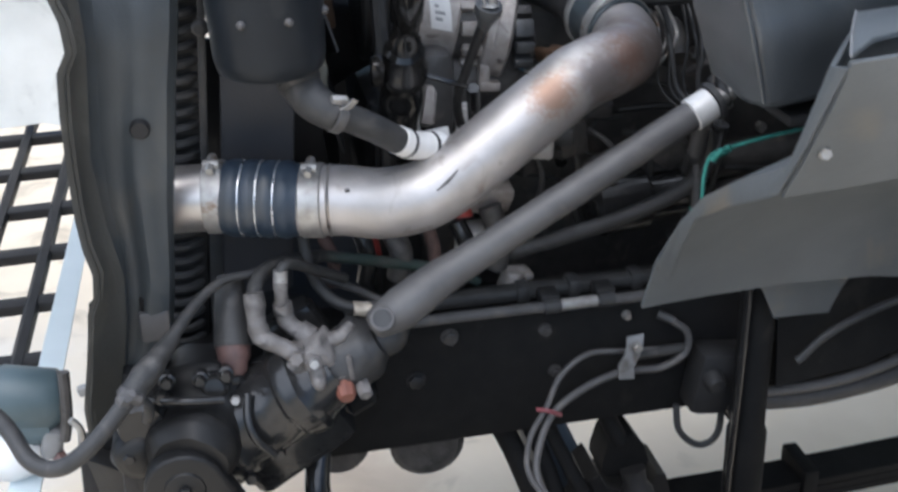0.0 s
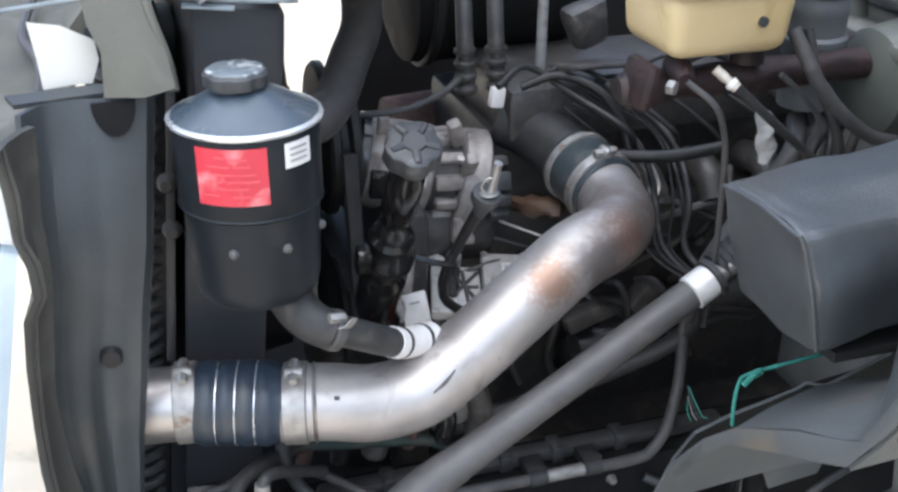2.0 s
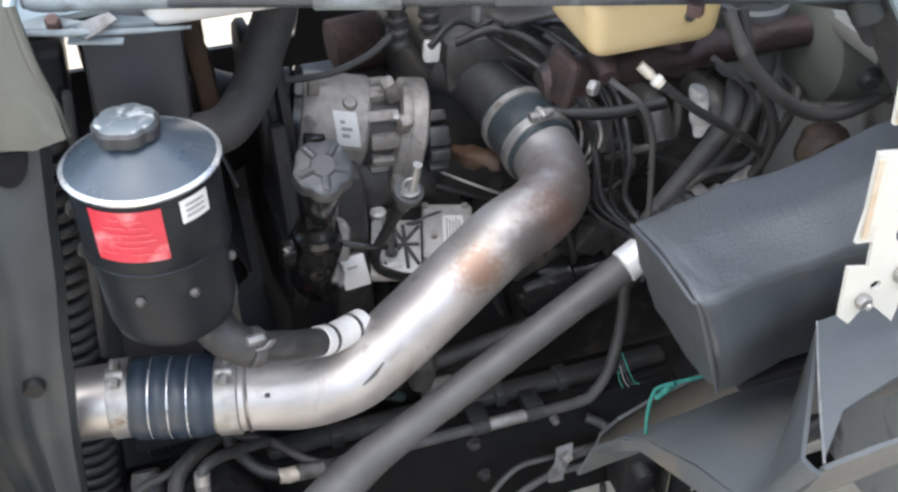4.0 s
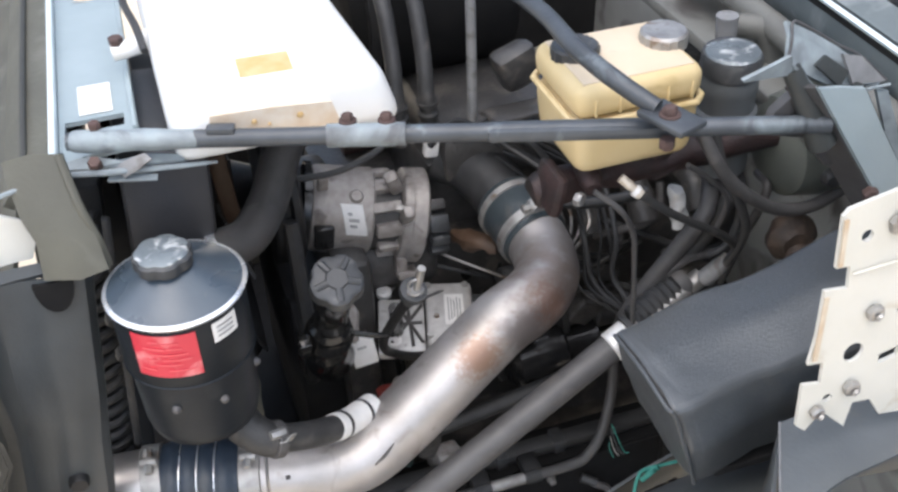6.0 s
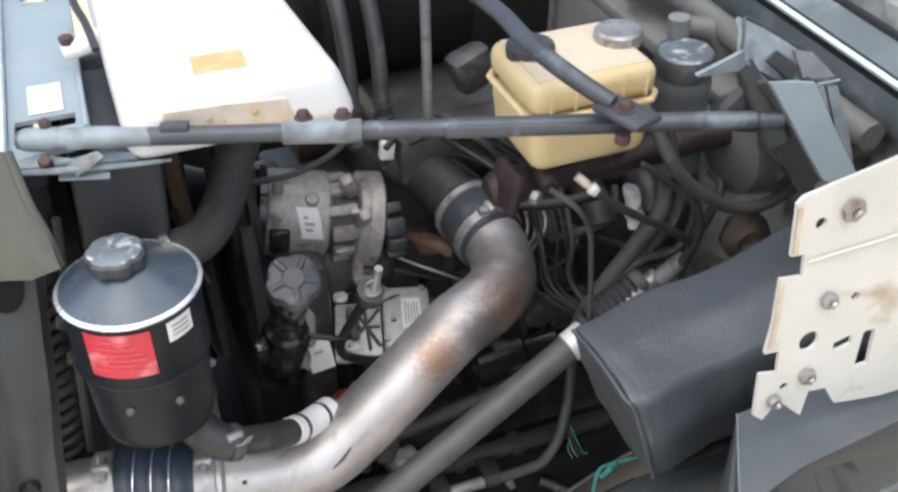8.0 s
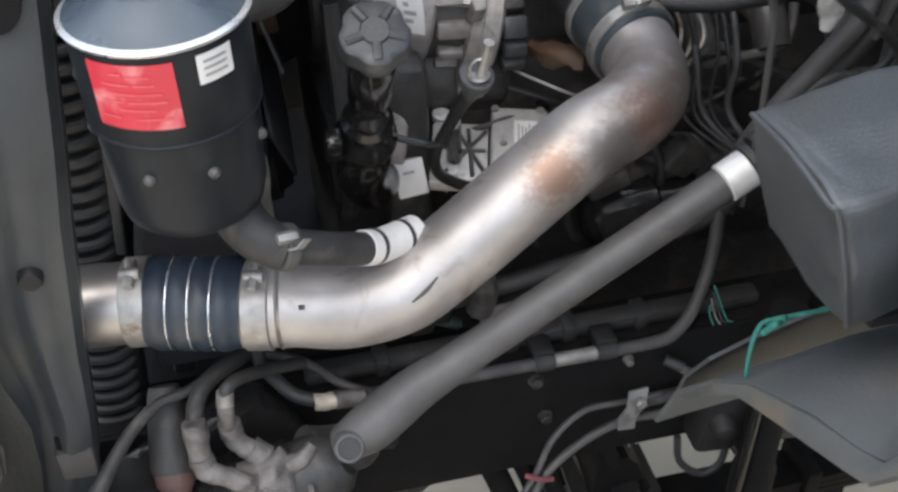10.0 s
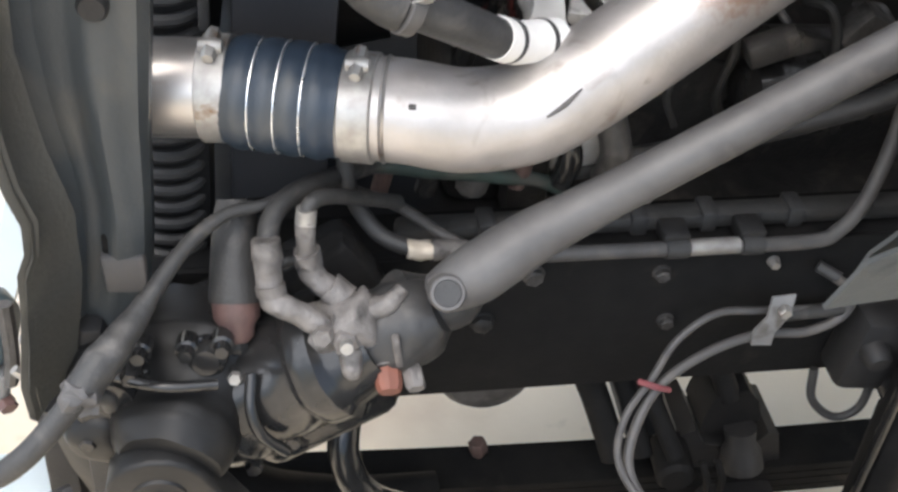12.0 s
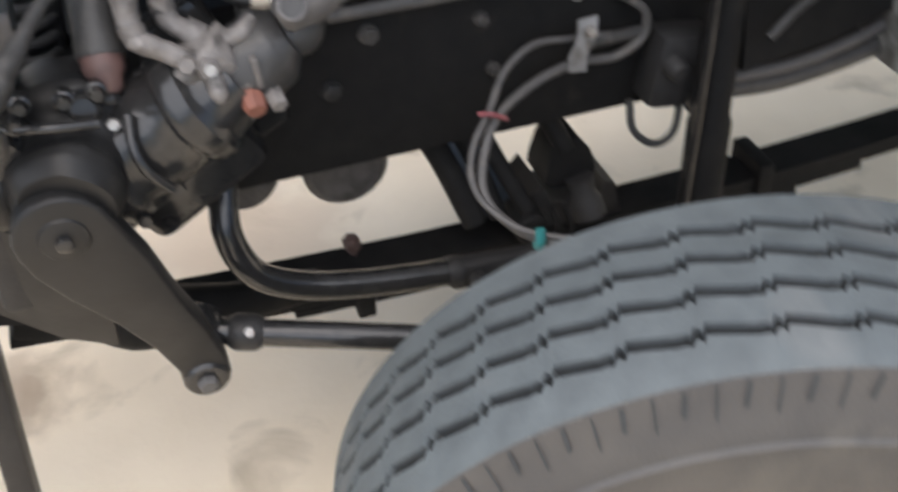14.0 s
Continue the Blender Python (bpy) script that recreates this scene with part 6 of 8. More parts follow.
    part("leg_edge", Mesh().sheet([[(x, y + 0.003, z), (x - 0.004, y + 0.045, z - 0.02)] for x, y, z in left], 0.005), STEEL_GREY, b)
    # leg side, pocket web and stem are coloured darker than the pale leg
    part("leg_side", Mesh().sheet([[(x, y + 0.003, z), (x + 0.012, y + 0.050, z - 0.016)] for x, y, z in right], 0.005), DARK_GREY, b)
    part("inner_leg", Mesh().sheet([[(0.828, 1.262, 1.655), (0.842, 1.260, 1.652)], [(0.845, 1.256, 1.608), (0.861, 1.254, 1.605)], [(0.868, 1.250, 1.54), (0.884, 1.248, 1.537)]], 0.006), PALE_WORN, b)
    part("gusset", Mesh().sheet([[(0.661, 1.262, 1.701), (0.690, 1.262, 1.710), (0.714, 1.262, 1.718)], [(0.664, 1.264, 1.698), (0.692, 1.264, 1.696), (0.722, 1.264, 1.694)]], 0.004), PALE_WORN, b, "grey triangular gusset")
    part("pocket_back", Mesh().sheet([[(0.716, 1.272, 1.711), (0.724, 1.285, 1.727), (0.728, 1.30, 1.735)], [(0.735, 1.270, 1.690), (0.752, 1.284, 1.710), (0.762, 1.30, 1.716)], [(0.765, 1.266, 1.672), (0.783, 1.282, 1.690), (0.795, 1.298, 1.694)], [(0.800, 1.262, 1.665), (0.818, 1.272, 1.672), (0.832, 1.284, 1.665)], [(0.828, 1.260, 1.660), (0.836, 1.266, 1.662), (0.845, 1.274, 1.660)]], 0.004), PALE_WORN, b, "grey-blue pocket")
    part("pocket_web", Mesh().sheet([[(0.745, 1.262, 1.700), (0.760, 1.268, 1.706)], [(0.777, 1.258, 1.671), (0.790, 1.264, 1.683)]], 0.004), DARK_GREY, b)
    part("pocket_facet", Mesh().sheet([[(0.781, 1.268, 1.703), (0.806, 1.270, 1.695)], [(0.793, 1.258, 1.670), (0.838, 1.262, 1.663)]], 0.004), PALE_STEEL, b)
    part("pocket_rim", Mesh().tube([(0.716, 1.268, 1.711), (0.722, 1.275, 1.727), (0.727, 1.285, 1.741), (0.742, 1.285, 1.735), (0.783, 1.278, 1.708), (0.806, 1.272, 1.695), (0.842, 1.264, 1.662)], 0.0016, 8, 4), STEEL_GREY, b)
    part("front_rim", Mesh().tube([(0.716, 1.262, 1.708), (0.727, 1.260, 1.697), (0.755, 1.256, 1.671), (0.790, 1.254, 1.664), (0.842, 1.258, 1.660)], 0.0018, 8, 4), PALE_WORN, b)
    part("stem", Mesh().tube([(0.722, 1.268, 1.698), (0.742, 1.255, 1.655), (0.760, 1.245, 1.612)], [0.010, 0.014, 0.016], 10), DARK_GREY, b)
    part("brace_plate", Mesh().bm(Mesh().plate([(0.700, 1.627), (0.706, 1.652), (0.730, 1.672), (0.768, 1.645), (0.806, 1.570), (0.784, 1.568), (0.752, 1.612)], 0.012), pose(0, 1.262, 0, 0, 0, 0)), STEEL_GREY, b, "dark grey plate at the brace end")
    part("bolt", Mesh().hexa((0.81, 1.215, 1.557), (0.807, 1.205, 1.557), 0.009), RUSTY, b)


def build_cab():
    # out of view; added so the cab's bulk blocks sky from behind
    t = thing("truck_cab", (1.9, 1.8, 0.7), "pale blue truck cab behind the firewall, added out of view to block sky", "truck cab")
    part("lower_body", Mesh().box((1.95, 1.76, 1.22), (1.70, 1.75, 0.78), bevel=0.04), BLUE_PAINT, t)
    part("upper_body", Mesh().box((2.15, 1.76, 2.08), (1.28, 1.65, 0.90), bevel=0.08), BLUE_PAINT, t)
    part("windscreen", Mesh().sheet([[(1.27, 1.02, 1.67), (1.27, 2.5, 1.67)], [(1.49, 1.05, 2.42), (1.49, 2.47, 2.42)]], 0.008), GLASS, t)


def build_fender_plate():
    t = thing("fender_bracket", (0.72, 1.0, 1.46), "cream painted steel fender bracket plate with holes and bolts", "bracket plate")
    X, Z = 0.595, 1.475
    out = [(0.0, 0.012), (0.001, 0.060), (0.020, 0.056), (0.020, 0.080), (0.004, 0.082), (0.009, 0.112), (0.011, 0.160), (0.034, 0.157), (0.033, 0.180), (0.019, 0.181), (0.019, 0.232), (0.025, 0.238),
           (0.096, 0.250), (0.34, 0.292), (0.36, -0.02), (0.20, -0.014), (0.146, -0.013), (0.092, -0.004), (0.078, 0.019), (0.059, 0.021), (0.053, -0.006), (0.026, 0.021), (0.010, 0.003)]
    holes = [ring(0.051, 0.082, 0.0105, 16), ring(0.046, 0.207, 0.006, 12), [(0.080, 0.060), (0.100, 0.064), (0.100, 0.075), (0.080, 0.071)], [(0.108, 0.034), (0.124, 0.034), (0.126, 0.074), (0.113, 0.074)], ring(0.096, 0.118, 0.005, 10),
             ring(0.030, 0.036, 0.0045, 10, 1.2)]
    b = Mesh().plate(out, 0.004, holes)
    part("plate", Mesh().bm(b, pose(X, 1.0, Z, -6, 0, 0)), CREAM, t)
    for z0, k in ((0.172, 0),):
        part("fold", Mesh().box((X + 0.145, 0.9975 + z0 * 0.105, Z + z0 + 0.004), (0.22, 0.0030, 0.0025), (0, -2, 0), 0.001), CREAM, t)
    for hx, hz, r, mt in ((0.064, 0.125, 0.0085, STEEL), (0.052, 0.044, 0.0085, STEEL), (0.075, 0.214, 0.0115, STEEL), (0.018, 0.026, 0.007, STEEL)):
        p = V(X + hx, 0.999 + hz * 0.105, Z + hz)
        n = part("nut", Mesh().hexa(p, p + V(0, -0.007, 0), r), mt, t)
        part("stud", Mesh().tube([p + V(0, -0.008, 0), p + V(0.001, -0.011, -0.001)], r * 0.45, 8), mt, n)
    part("rust_edge", Mesh().sheet([[(X + 0.018, 0.9965 + 0.105 * z, Z + z), (X + 0.022, 0.9965 + 0.105 * z, Z + z)] for z in (0.184, 0.205, 0.23)], 0.002), CREAM_EDGE, t, "rust stained edge")
    part("rust_edge", Mesh().sheet([[(X + 0.0055 + 0.05 * (z - 0.09), 0.9965 + 0.105 * z, Z + z), (X + 0.010 + 0.05 * (z - 0.09), 0.9965 + 0.105 * z, Z + z)] for z in (0.088, 0.12, 0.155)], 0.002), CREAM_EDGE, t, "rust stained edge")


def build_box():
    t = thing("covered_box", (0.66, 1.13, 1.31), "box wrapped in black vinyl with sewn corners", "box")
    # corners along the length: front and back edge of the top, then of the foot
    stations = [(0.0, 0.0), (0.02, 0.0), (0.085, 0.018), (0.17, 0.022), (0.30, 0.020), (0.44, 0.020)]
    sec = []
    for i, (d, pull) in enumerate(stations):
        lean = 0.042 if i < 2 else 0.042 * (1 - d)
        puff = 0.004 * math.sin(d * 22)
        sec.append([(0.505 + d, 1.071 + pull, 1.472 - 0.4 * pull), (0.505 + d, 1.132 + pull * 0.5 + 0.08 * d, 1.474 + 0.03 * d + (0.003 if i else 0)), (0.504 + d, 1.196 + 0.17 * d, 1.468 + 0.05 * d),
                    (0.504 + d + lean * 0.5, 1.206 + puff + 0.17 * d, 1.40), (0.504 + d + lean, 1.214 + 0.17 * d, 1.332), (0.512 + d + lean, 1.14, 1.327), (0.507 + d + lean, 1.078 + pull, 1.338), (0.506 + d + lean * 0.5, 1.068 + pull - puff, 1.41)])
    b = bmesh.new()
    grid = [[b.verts.new(p) for p in row] for row in sec]
    n = len(sec[0])
    for i in range(len(sec) - 1):
        for j in range(n):
            b.faces.new((grid[i][j], grid[i][(j + 1) % n], grid[i + 1][(j + 1) % n], grid[i + 1][j]))
    b.faces.new(grid[0][::-1])
    b.faces.new(grid[-1])
    bmesh.ops.recalc_face_normals(b, faces=b.faces[:])
    sharp = [e for e in b.edges if len(e.link_faces) == 2 and e.calc_face_angle() > 0.5]
    bmesh.ops.bevel(b, geom=sharp, offset=0.010, segments=4, profile=0.6, affect="EDGES", clamp_overlap=True)
    bmesh.ops.triangulate(b, faces=b.faces[:])
    bmesh.ops.subdivide_edges(b, edges=b.edges[:], cuts=3, use_grid_fill=True)
    part("cover", Mesh().bm(b).rough(0.007, 11).rough(0.0022, 38), VINYL, t, angle=50)
    part("seam", Mesh().tube([(0.502, 1.190, 1.469), (0.502, 1.13, 1.475), (0.503, 1.078, 1.471), (0.508, 1.069, 1.465), (0.525, 1.066, 1.41), (0.546, 1.074, 1.345)], 0.0022, 8), VINYL, t)
    lone("box_tray", Mesh().box((0.76, 1.15, 1.312), (0.34, 0.10, 0.012), bevel=0.003), BLACK_STEEL, "black steel tray under the covered box", "tray")


def build_liner():
    t = thing("wheel_arch_liner", (0.7, 1.2, 0.95), "grey plastic wheel arch liner with curled front edge", "wheel arch liner")
    # the front edge, from the foot of the inner side over the arch and up the outer side: its upper and lower line
    upper = [(0.514, 1.282, 1.006), (0.517, 1.252, 1.085), (0.520, 1.192, 1.166), (0.521, 1.137, 1.220), (0.522, 1.050, 1.277), (0.522, 0.992, 1.308), (0.522, 0.966, 1.325), (0.522, 0.950, 1.358), (0.524, 0.922, 1.428)]
    lower = [(0.548, 1.303, 0.998), (0.541, 1.264, 1.055), (0.530, 1.206, 1.130), (0.523, 1.157, 1.186), (0.520, 1.075, 1.236), (0.520, 1.005, 1.275), (0.520, 0.975, 1.293), (0.521, 0.937, 1.356), (0.527, 0.902, 1.432)]
    reach = [0.0, 0.04, 0.098, 0.20, 0.34, 0.55]
    rows = []
    for c in reach:
        row = []
        for j, (x, y, z) in enumerate(upper):
            out = max(0, j - 4) / 4
            back = c * (0.10 + 0.06 * j / 4) if j < 5 else min(c, 0.098) * (0.2 + 1.12 * out) + 0.08 * max(0.0, c - 0.098)
            drop = -0.30 * max(0.0, c - 0.12) ** 2 + (0.02 * math.sin(c * 14) if 2 < j < 6 else 0)
            row.append((x + c, y + back, z + drop + 0.003 * noise.noise((c * 8, j * 0.7, 3))))
        rows.append(row)
    part("sheet", Mesh().sheet(rows, 0.004), LINER, t)
    part("front_lip", Mesh().sheet([[u, tuple((p + 2 * q) / 3 - 0.002 * (k == 0) for k, (p, q) in enumerate(zip(u, w))), w] for u, w in zip(upper, lower)], 0.005), LINER, t)
    part("outer_panel", Mesh().sheet([[(x + c, y + 0.05 * c + 0.004 * noise.noise((c * 9, j, 7)), z + 0.03 * c) for c in (0.0, 0.05, 0.12, 0.22, 0.36)] for j, (x, y, z) in enumerate([(0.522, 0.975, 1.290), (0.523, 0.950, 1.330), (0.524, 0.932, 1.365), (0.526, 0.915, 1.40), (0.529, 0.904, 1.436)])], 0.004), LINER, t)
    part("shelf", Mesh().sheet([[(0.529, 0.906, 1.439), (0.573, 0.946, 1.440), (0.63, 0.962, 1.441), (0.75, 0.975, 1.444), (0.92, 0.985, 1.448)], [(0.570, 0.975, 1.437), (0.605, 0.992, 1.438), (0.66, 1.005, 1.440), (0.77, 1.015, 1.443), (0.93, 1.02, 1.447)], [(0.616, 1.048, 1.434), (0.640, 1.050, 1.435), (0.69, 1.053, 1.437), (0.79, 1.056, 1.440), (0.94, 1.06, 1.444)]], 0.004), LINER, t)
    # pale bead puts the crease's highlight into colour
    part("edge_bead", Mesh().tube([(0.529, 0.905, 1.441), (0.570, 0.975, 1.440), (0.616, 1.048, 1.437)], 0.0013, 8, 4), PALE_STEEL, t, "pale bead painted as the highlight along the crease")
    # black disc painted as the dark inside of a drain hole
    part("drain_hole", Mesh().lathe((0.533, 1.006, 1.288), (0.5335, 1.004, 1.296), [(0, 0.010), (0.9, 0.010), (1, 0.008)], 14), RAIL_BLACK, t)
    part("stud", Mesh().hexa((0.539, 0.946, 1.342), (0.538, 0.936, 1.344), 0.0062), STEEL, t)
    foot = [(0.545, 1.305, 1.010), (0.60, 1.322, 1.000), (0.66, 1.336, 0.994), (0.706, 1.347, 0.988), (0.727, 1.355, 0.950), (0.745, 1.362, 0.914), (0.80, 1.380, 0.902), (0.850, 1.396, 0.890), (0.868, 1.40, 0.925), (0.90, 1.403, 0.975), (0.98, 1.405, 0.985), (1.10, 1.40, 0.99)]
    part("inner_wall", Mesh().sheet([[(x, y - 0.055 - 0.02 * (z < 0.95), 1.13), (x, y - 0.014, 1.06), (x, y, z)] for x, y, z in foot], 0.004), LINER, t)
    lone("teal_rope", Mesh().tube([(0.529, 1.160, 1.205), (0.531, 1.165, 1.230), (0.538, 1.172, 1.248), (0.549, 1.174, 1.256), (0.588, 1.160, 1.272), (0.647, 1.150, 1.285), (0.71, 1.137, 1.301)], 0.0021, 8).tube([(0.549, 1.174, 1.256), (0.562, 1.167, 1.260)], 0.0022, 8), ROPE, "knotted teal nylon rope tied to the liner", "rope")
    lone("rope_knot", Mesh().tube([(0.540, 1.166, 1.250), (0.547, 1.162, 1.262), (0.556, 1.168, 1.258), (0.548, 1.176, 1.252), (0.560, 1.166, 1.264)], 0.0032, 8), ROPE, "teal rope knot above the liner", "rope knot")
    for k in range(4):
        lone("frayed_wire", Mesh().tube([(0.600 + 0.006 * k, 1.36 + 0.01 * k, 1.088), (0.602 + 0.007 * k, 1.36, 1.072 - 0.003 * k), (0.606 + 0.008 * k, 1.355, 1.060)], 0.0010, 6), (ROPE, STEEL, RUBBER, ROPE)[k], "thin loose wire end hanging by the shaft", "wire", group="loose wires")
    # long pale-edged cable behind the wheel
    lone("rear_cable", Mesh().tube([(0.79, 1.46, 0.70), (0.90, 1.46, 0.695), (1.05, 1.46, 0.72), (1.2, 1.47, 0.78)], 0.016, 12), RUBBER, "thick black cable sagging behind the strut", "cable")
    lone("rear_pipe", Mesh().tube([(0.79, 1.45, 0.722), (0.90, 1.45, 0.722), (1.0, 1.45, 0.742), (1.1, 1.46, 0.77)], 0.009, 10), STEEL_GREY, "pale pipe running above a black cable", "pipe")
    m = thing("mud_guard", (1.1, 1.44, 0.80), "dark grey mud guard panel behind the strut", "mud guard")
    part("panel", Mesh().sheet([[(0.80, 1.46, 0.99), (0.95, 1.47, 1.0), (1.2, 1.48, 1.02), (1.6, 1.50, 1.05)], [(0.80, 1.45, 0.86), (0.95, 1.46, 0.87), (1.2, 1.47, 0.91), (1.6, 1.49, 0.95)], [(0.80, 1.43, 0.745), (0.95, 1.44, 0.755), (1.2, 1.45, 0.83), (1.6, 1.47, 0.90)]], 0.006), RAIL_BLACK, m)
    part("edge_tube", Mesh().tube([(0.82, 1.41, 0.80), (0.88, 1.415, 0.845), (1.0, 1.42, 0.885), (1.2, 1.43, 0.92), (1.5, 1.45, 0.95)], 0.006, 8), RUBBER, m)


# ---------- engine ----------
def build_engine():
    t = thing("engine", (0.75, 1.85, 0.55), "black oily diesel engine block", "engine")
    part("block", Mesh().box((0.74, 1.95, 0.98), (0.80, 0.36, 0.42), bevel=0.012), ENGINE, t)
    part("head", Mesh().box((0.80, 1.95, 1.24), (0.64, 0.30, 0.14), bevel=0.012), ENGINE, t)
    part("valve_cover", Mesh().box((0.80, 1.86, 1.345), (0.62, 0.24, 0.09), bevel=0.022), ENGINE, t)
    part("front_cover", Mesh().box((0.325, 1.84, 1.02), (0.06, 0.34, 0.46), bevel=0.02), ENGINE, t)
    part("oil_pan", Mesh().box((0.62, 1.84, 0.70), (0.86, 0.30, 0.20), bevel=0.03), ENGINE, t)
    part("pan_lobe", Mesh().lathe((0.27, 1.56, 0.625), (0.27, 1.80, 0.625), [(0, 0.05), (0.05, 0.062), (1, 0.062)], 22), IRON, t)
    part("pan_lobe", Mesh().lathe((0.125, 1.56, 0.645), (0.125, 1.80, 0.645), [(0, 0.045), (0.05, 0.052), (1, 0.052)], 22), IRON, t)
    part("side_gallery", Mesh().tube([(0.60, 1.70, 1.02), (0.75, 1.695, 1.02), (0.95, 1.70, 1.03)], 0.03, 12), ENGINE, t)
    part("side_pump", Mesh().lathe((0.56, 1.66, 0.98), (0.72, 1.66, 0.99), [(0, 0.03), (0.1, 0.05), (0.6, 0.05), (0.65, 0.038), (1, 0.038)], 20), GREASY, t)
    for k in range(2, 5):
        part("head_port", Mesh().tube([(0.50 + 0.1 * k, 1.76, 1.24), (0.50 + 0.1 * k, 1.70, 1.245), (0.50 + 0.1 * k, 1.665, 1.21)], 0.024, 12), ENGINE, t)
        part("cover_bolt", Mesh().hexa((0.54 + 0.12 * k, 1.76, 1.385), (0.54 + 0.12 * k, 1.76, 1.40), 0.010), GREASY, t)
    f = thing("engine_fan", (0.19, 1.92, 1.05), "black cooling fan and belt pulleys on the engine front", "fan")
    part("pulley", Mesh().lathe((0.222, 1.80, 1.325), (0.268, 1.80, 1.325), [(0, 0.105), (0.1, 0.11), (0.3, 0.11), (0.4, 0.098), (0.6, 0.098), (0.7, 0.11), (0.9, 0.11), (1, 0.10)], 40), BLACK_STEEL, f)
    part("pulley", Mesh().lathe((0.225, 1.72, 1.10), (0.27, 1.72, 1.10), [(0, 0.06), (0.1, 0.065), (0.45, 0.055), (0.9, 0.065), (1, 0.06)], 30), BLACK_STEEL, f)
    part("crank_pulley", Mesh().lathe((0.22, 1.86, 0.92), (0.28, 1.86, 0.92), [(0, 0.10), (0.1, 0.105), (0.5, 0.095), (0.9, 0.105), (1, 0.10)], 36), BLACK_STEEL, f)
    part("belt", Mesh().tube([(0.245, 1.692, 1.34), (0.245, 1.668, 1.22), (0.245, 1.658, 1.10), (0.245, 1.68, 1.05), (0.245, 1.77, 0.95)], 0.012, 8), RUBBER, f)
    part("hub", Mesh().lathe((0.15, 1.93, 1.22), (0.26, 1.93, 1.22), [(0, 0.07), (0.3, 0.085), (1, 0.05)], 24), BLACK_STEEL, f)
    for k in range(9):
        g = 2 * math.pi * k / 9
        u, w = V(0, math.cos(g), math.sin(g)), V(0, -math.sin(g), math.cos(g))
        c = V(0.17, 1.93, 1.22)
        part("blade", Mesh().sheet([[c + u * 0.07 - w * 0.03 - V(0.01, 0, 0), c + u * 0.07 + w * 0.03 + V(0.012, 0, 0)], [c + u * 0.16 - w * 0.04 - V(0.014, 0, 0), c + u * 0.16 + w * 0.04 + V(0.014, 0, 0)],
                                      [c + u * 0.25 - w * 0.045 - V(0.012, 0, 0), c + u * 0.25 + w * 0.045 + V(0.012, 0, 0)]], 0.004), RUBBER, f)


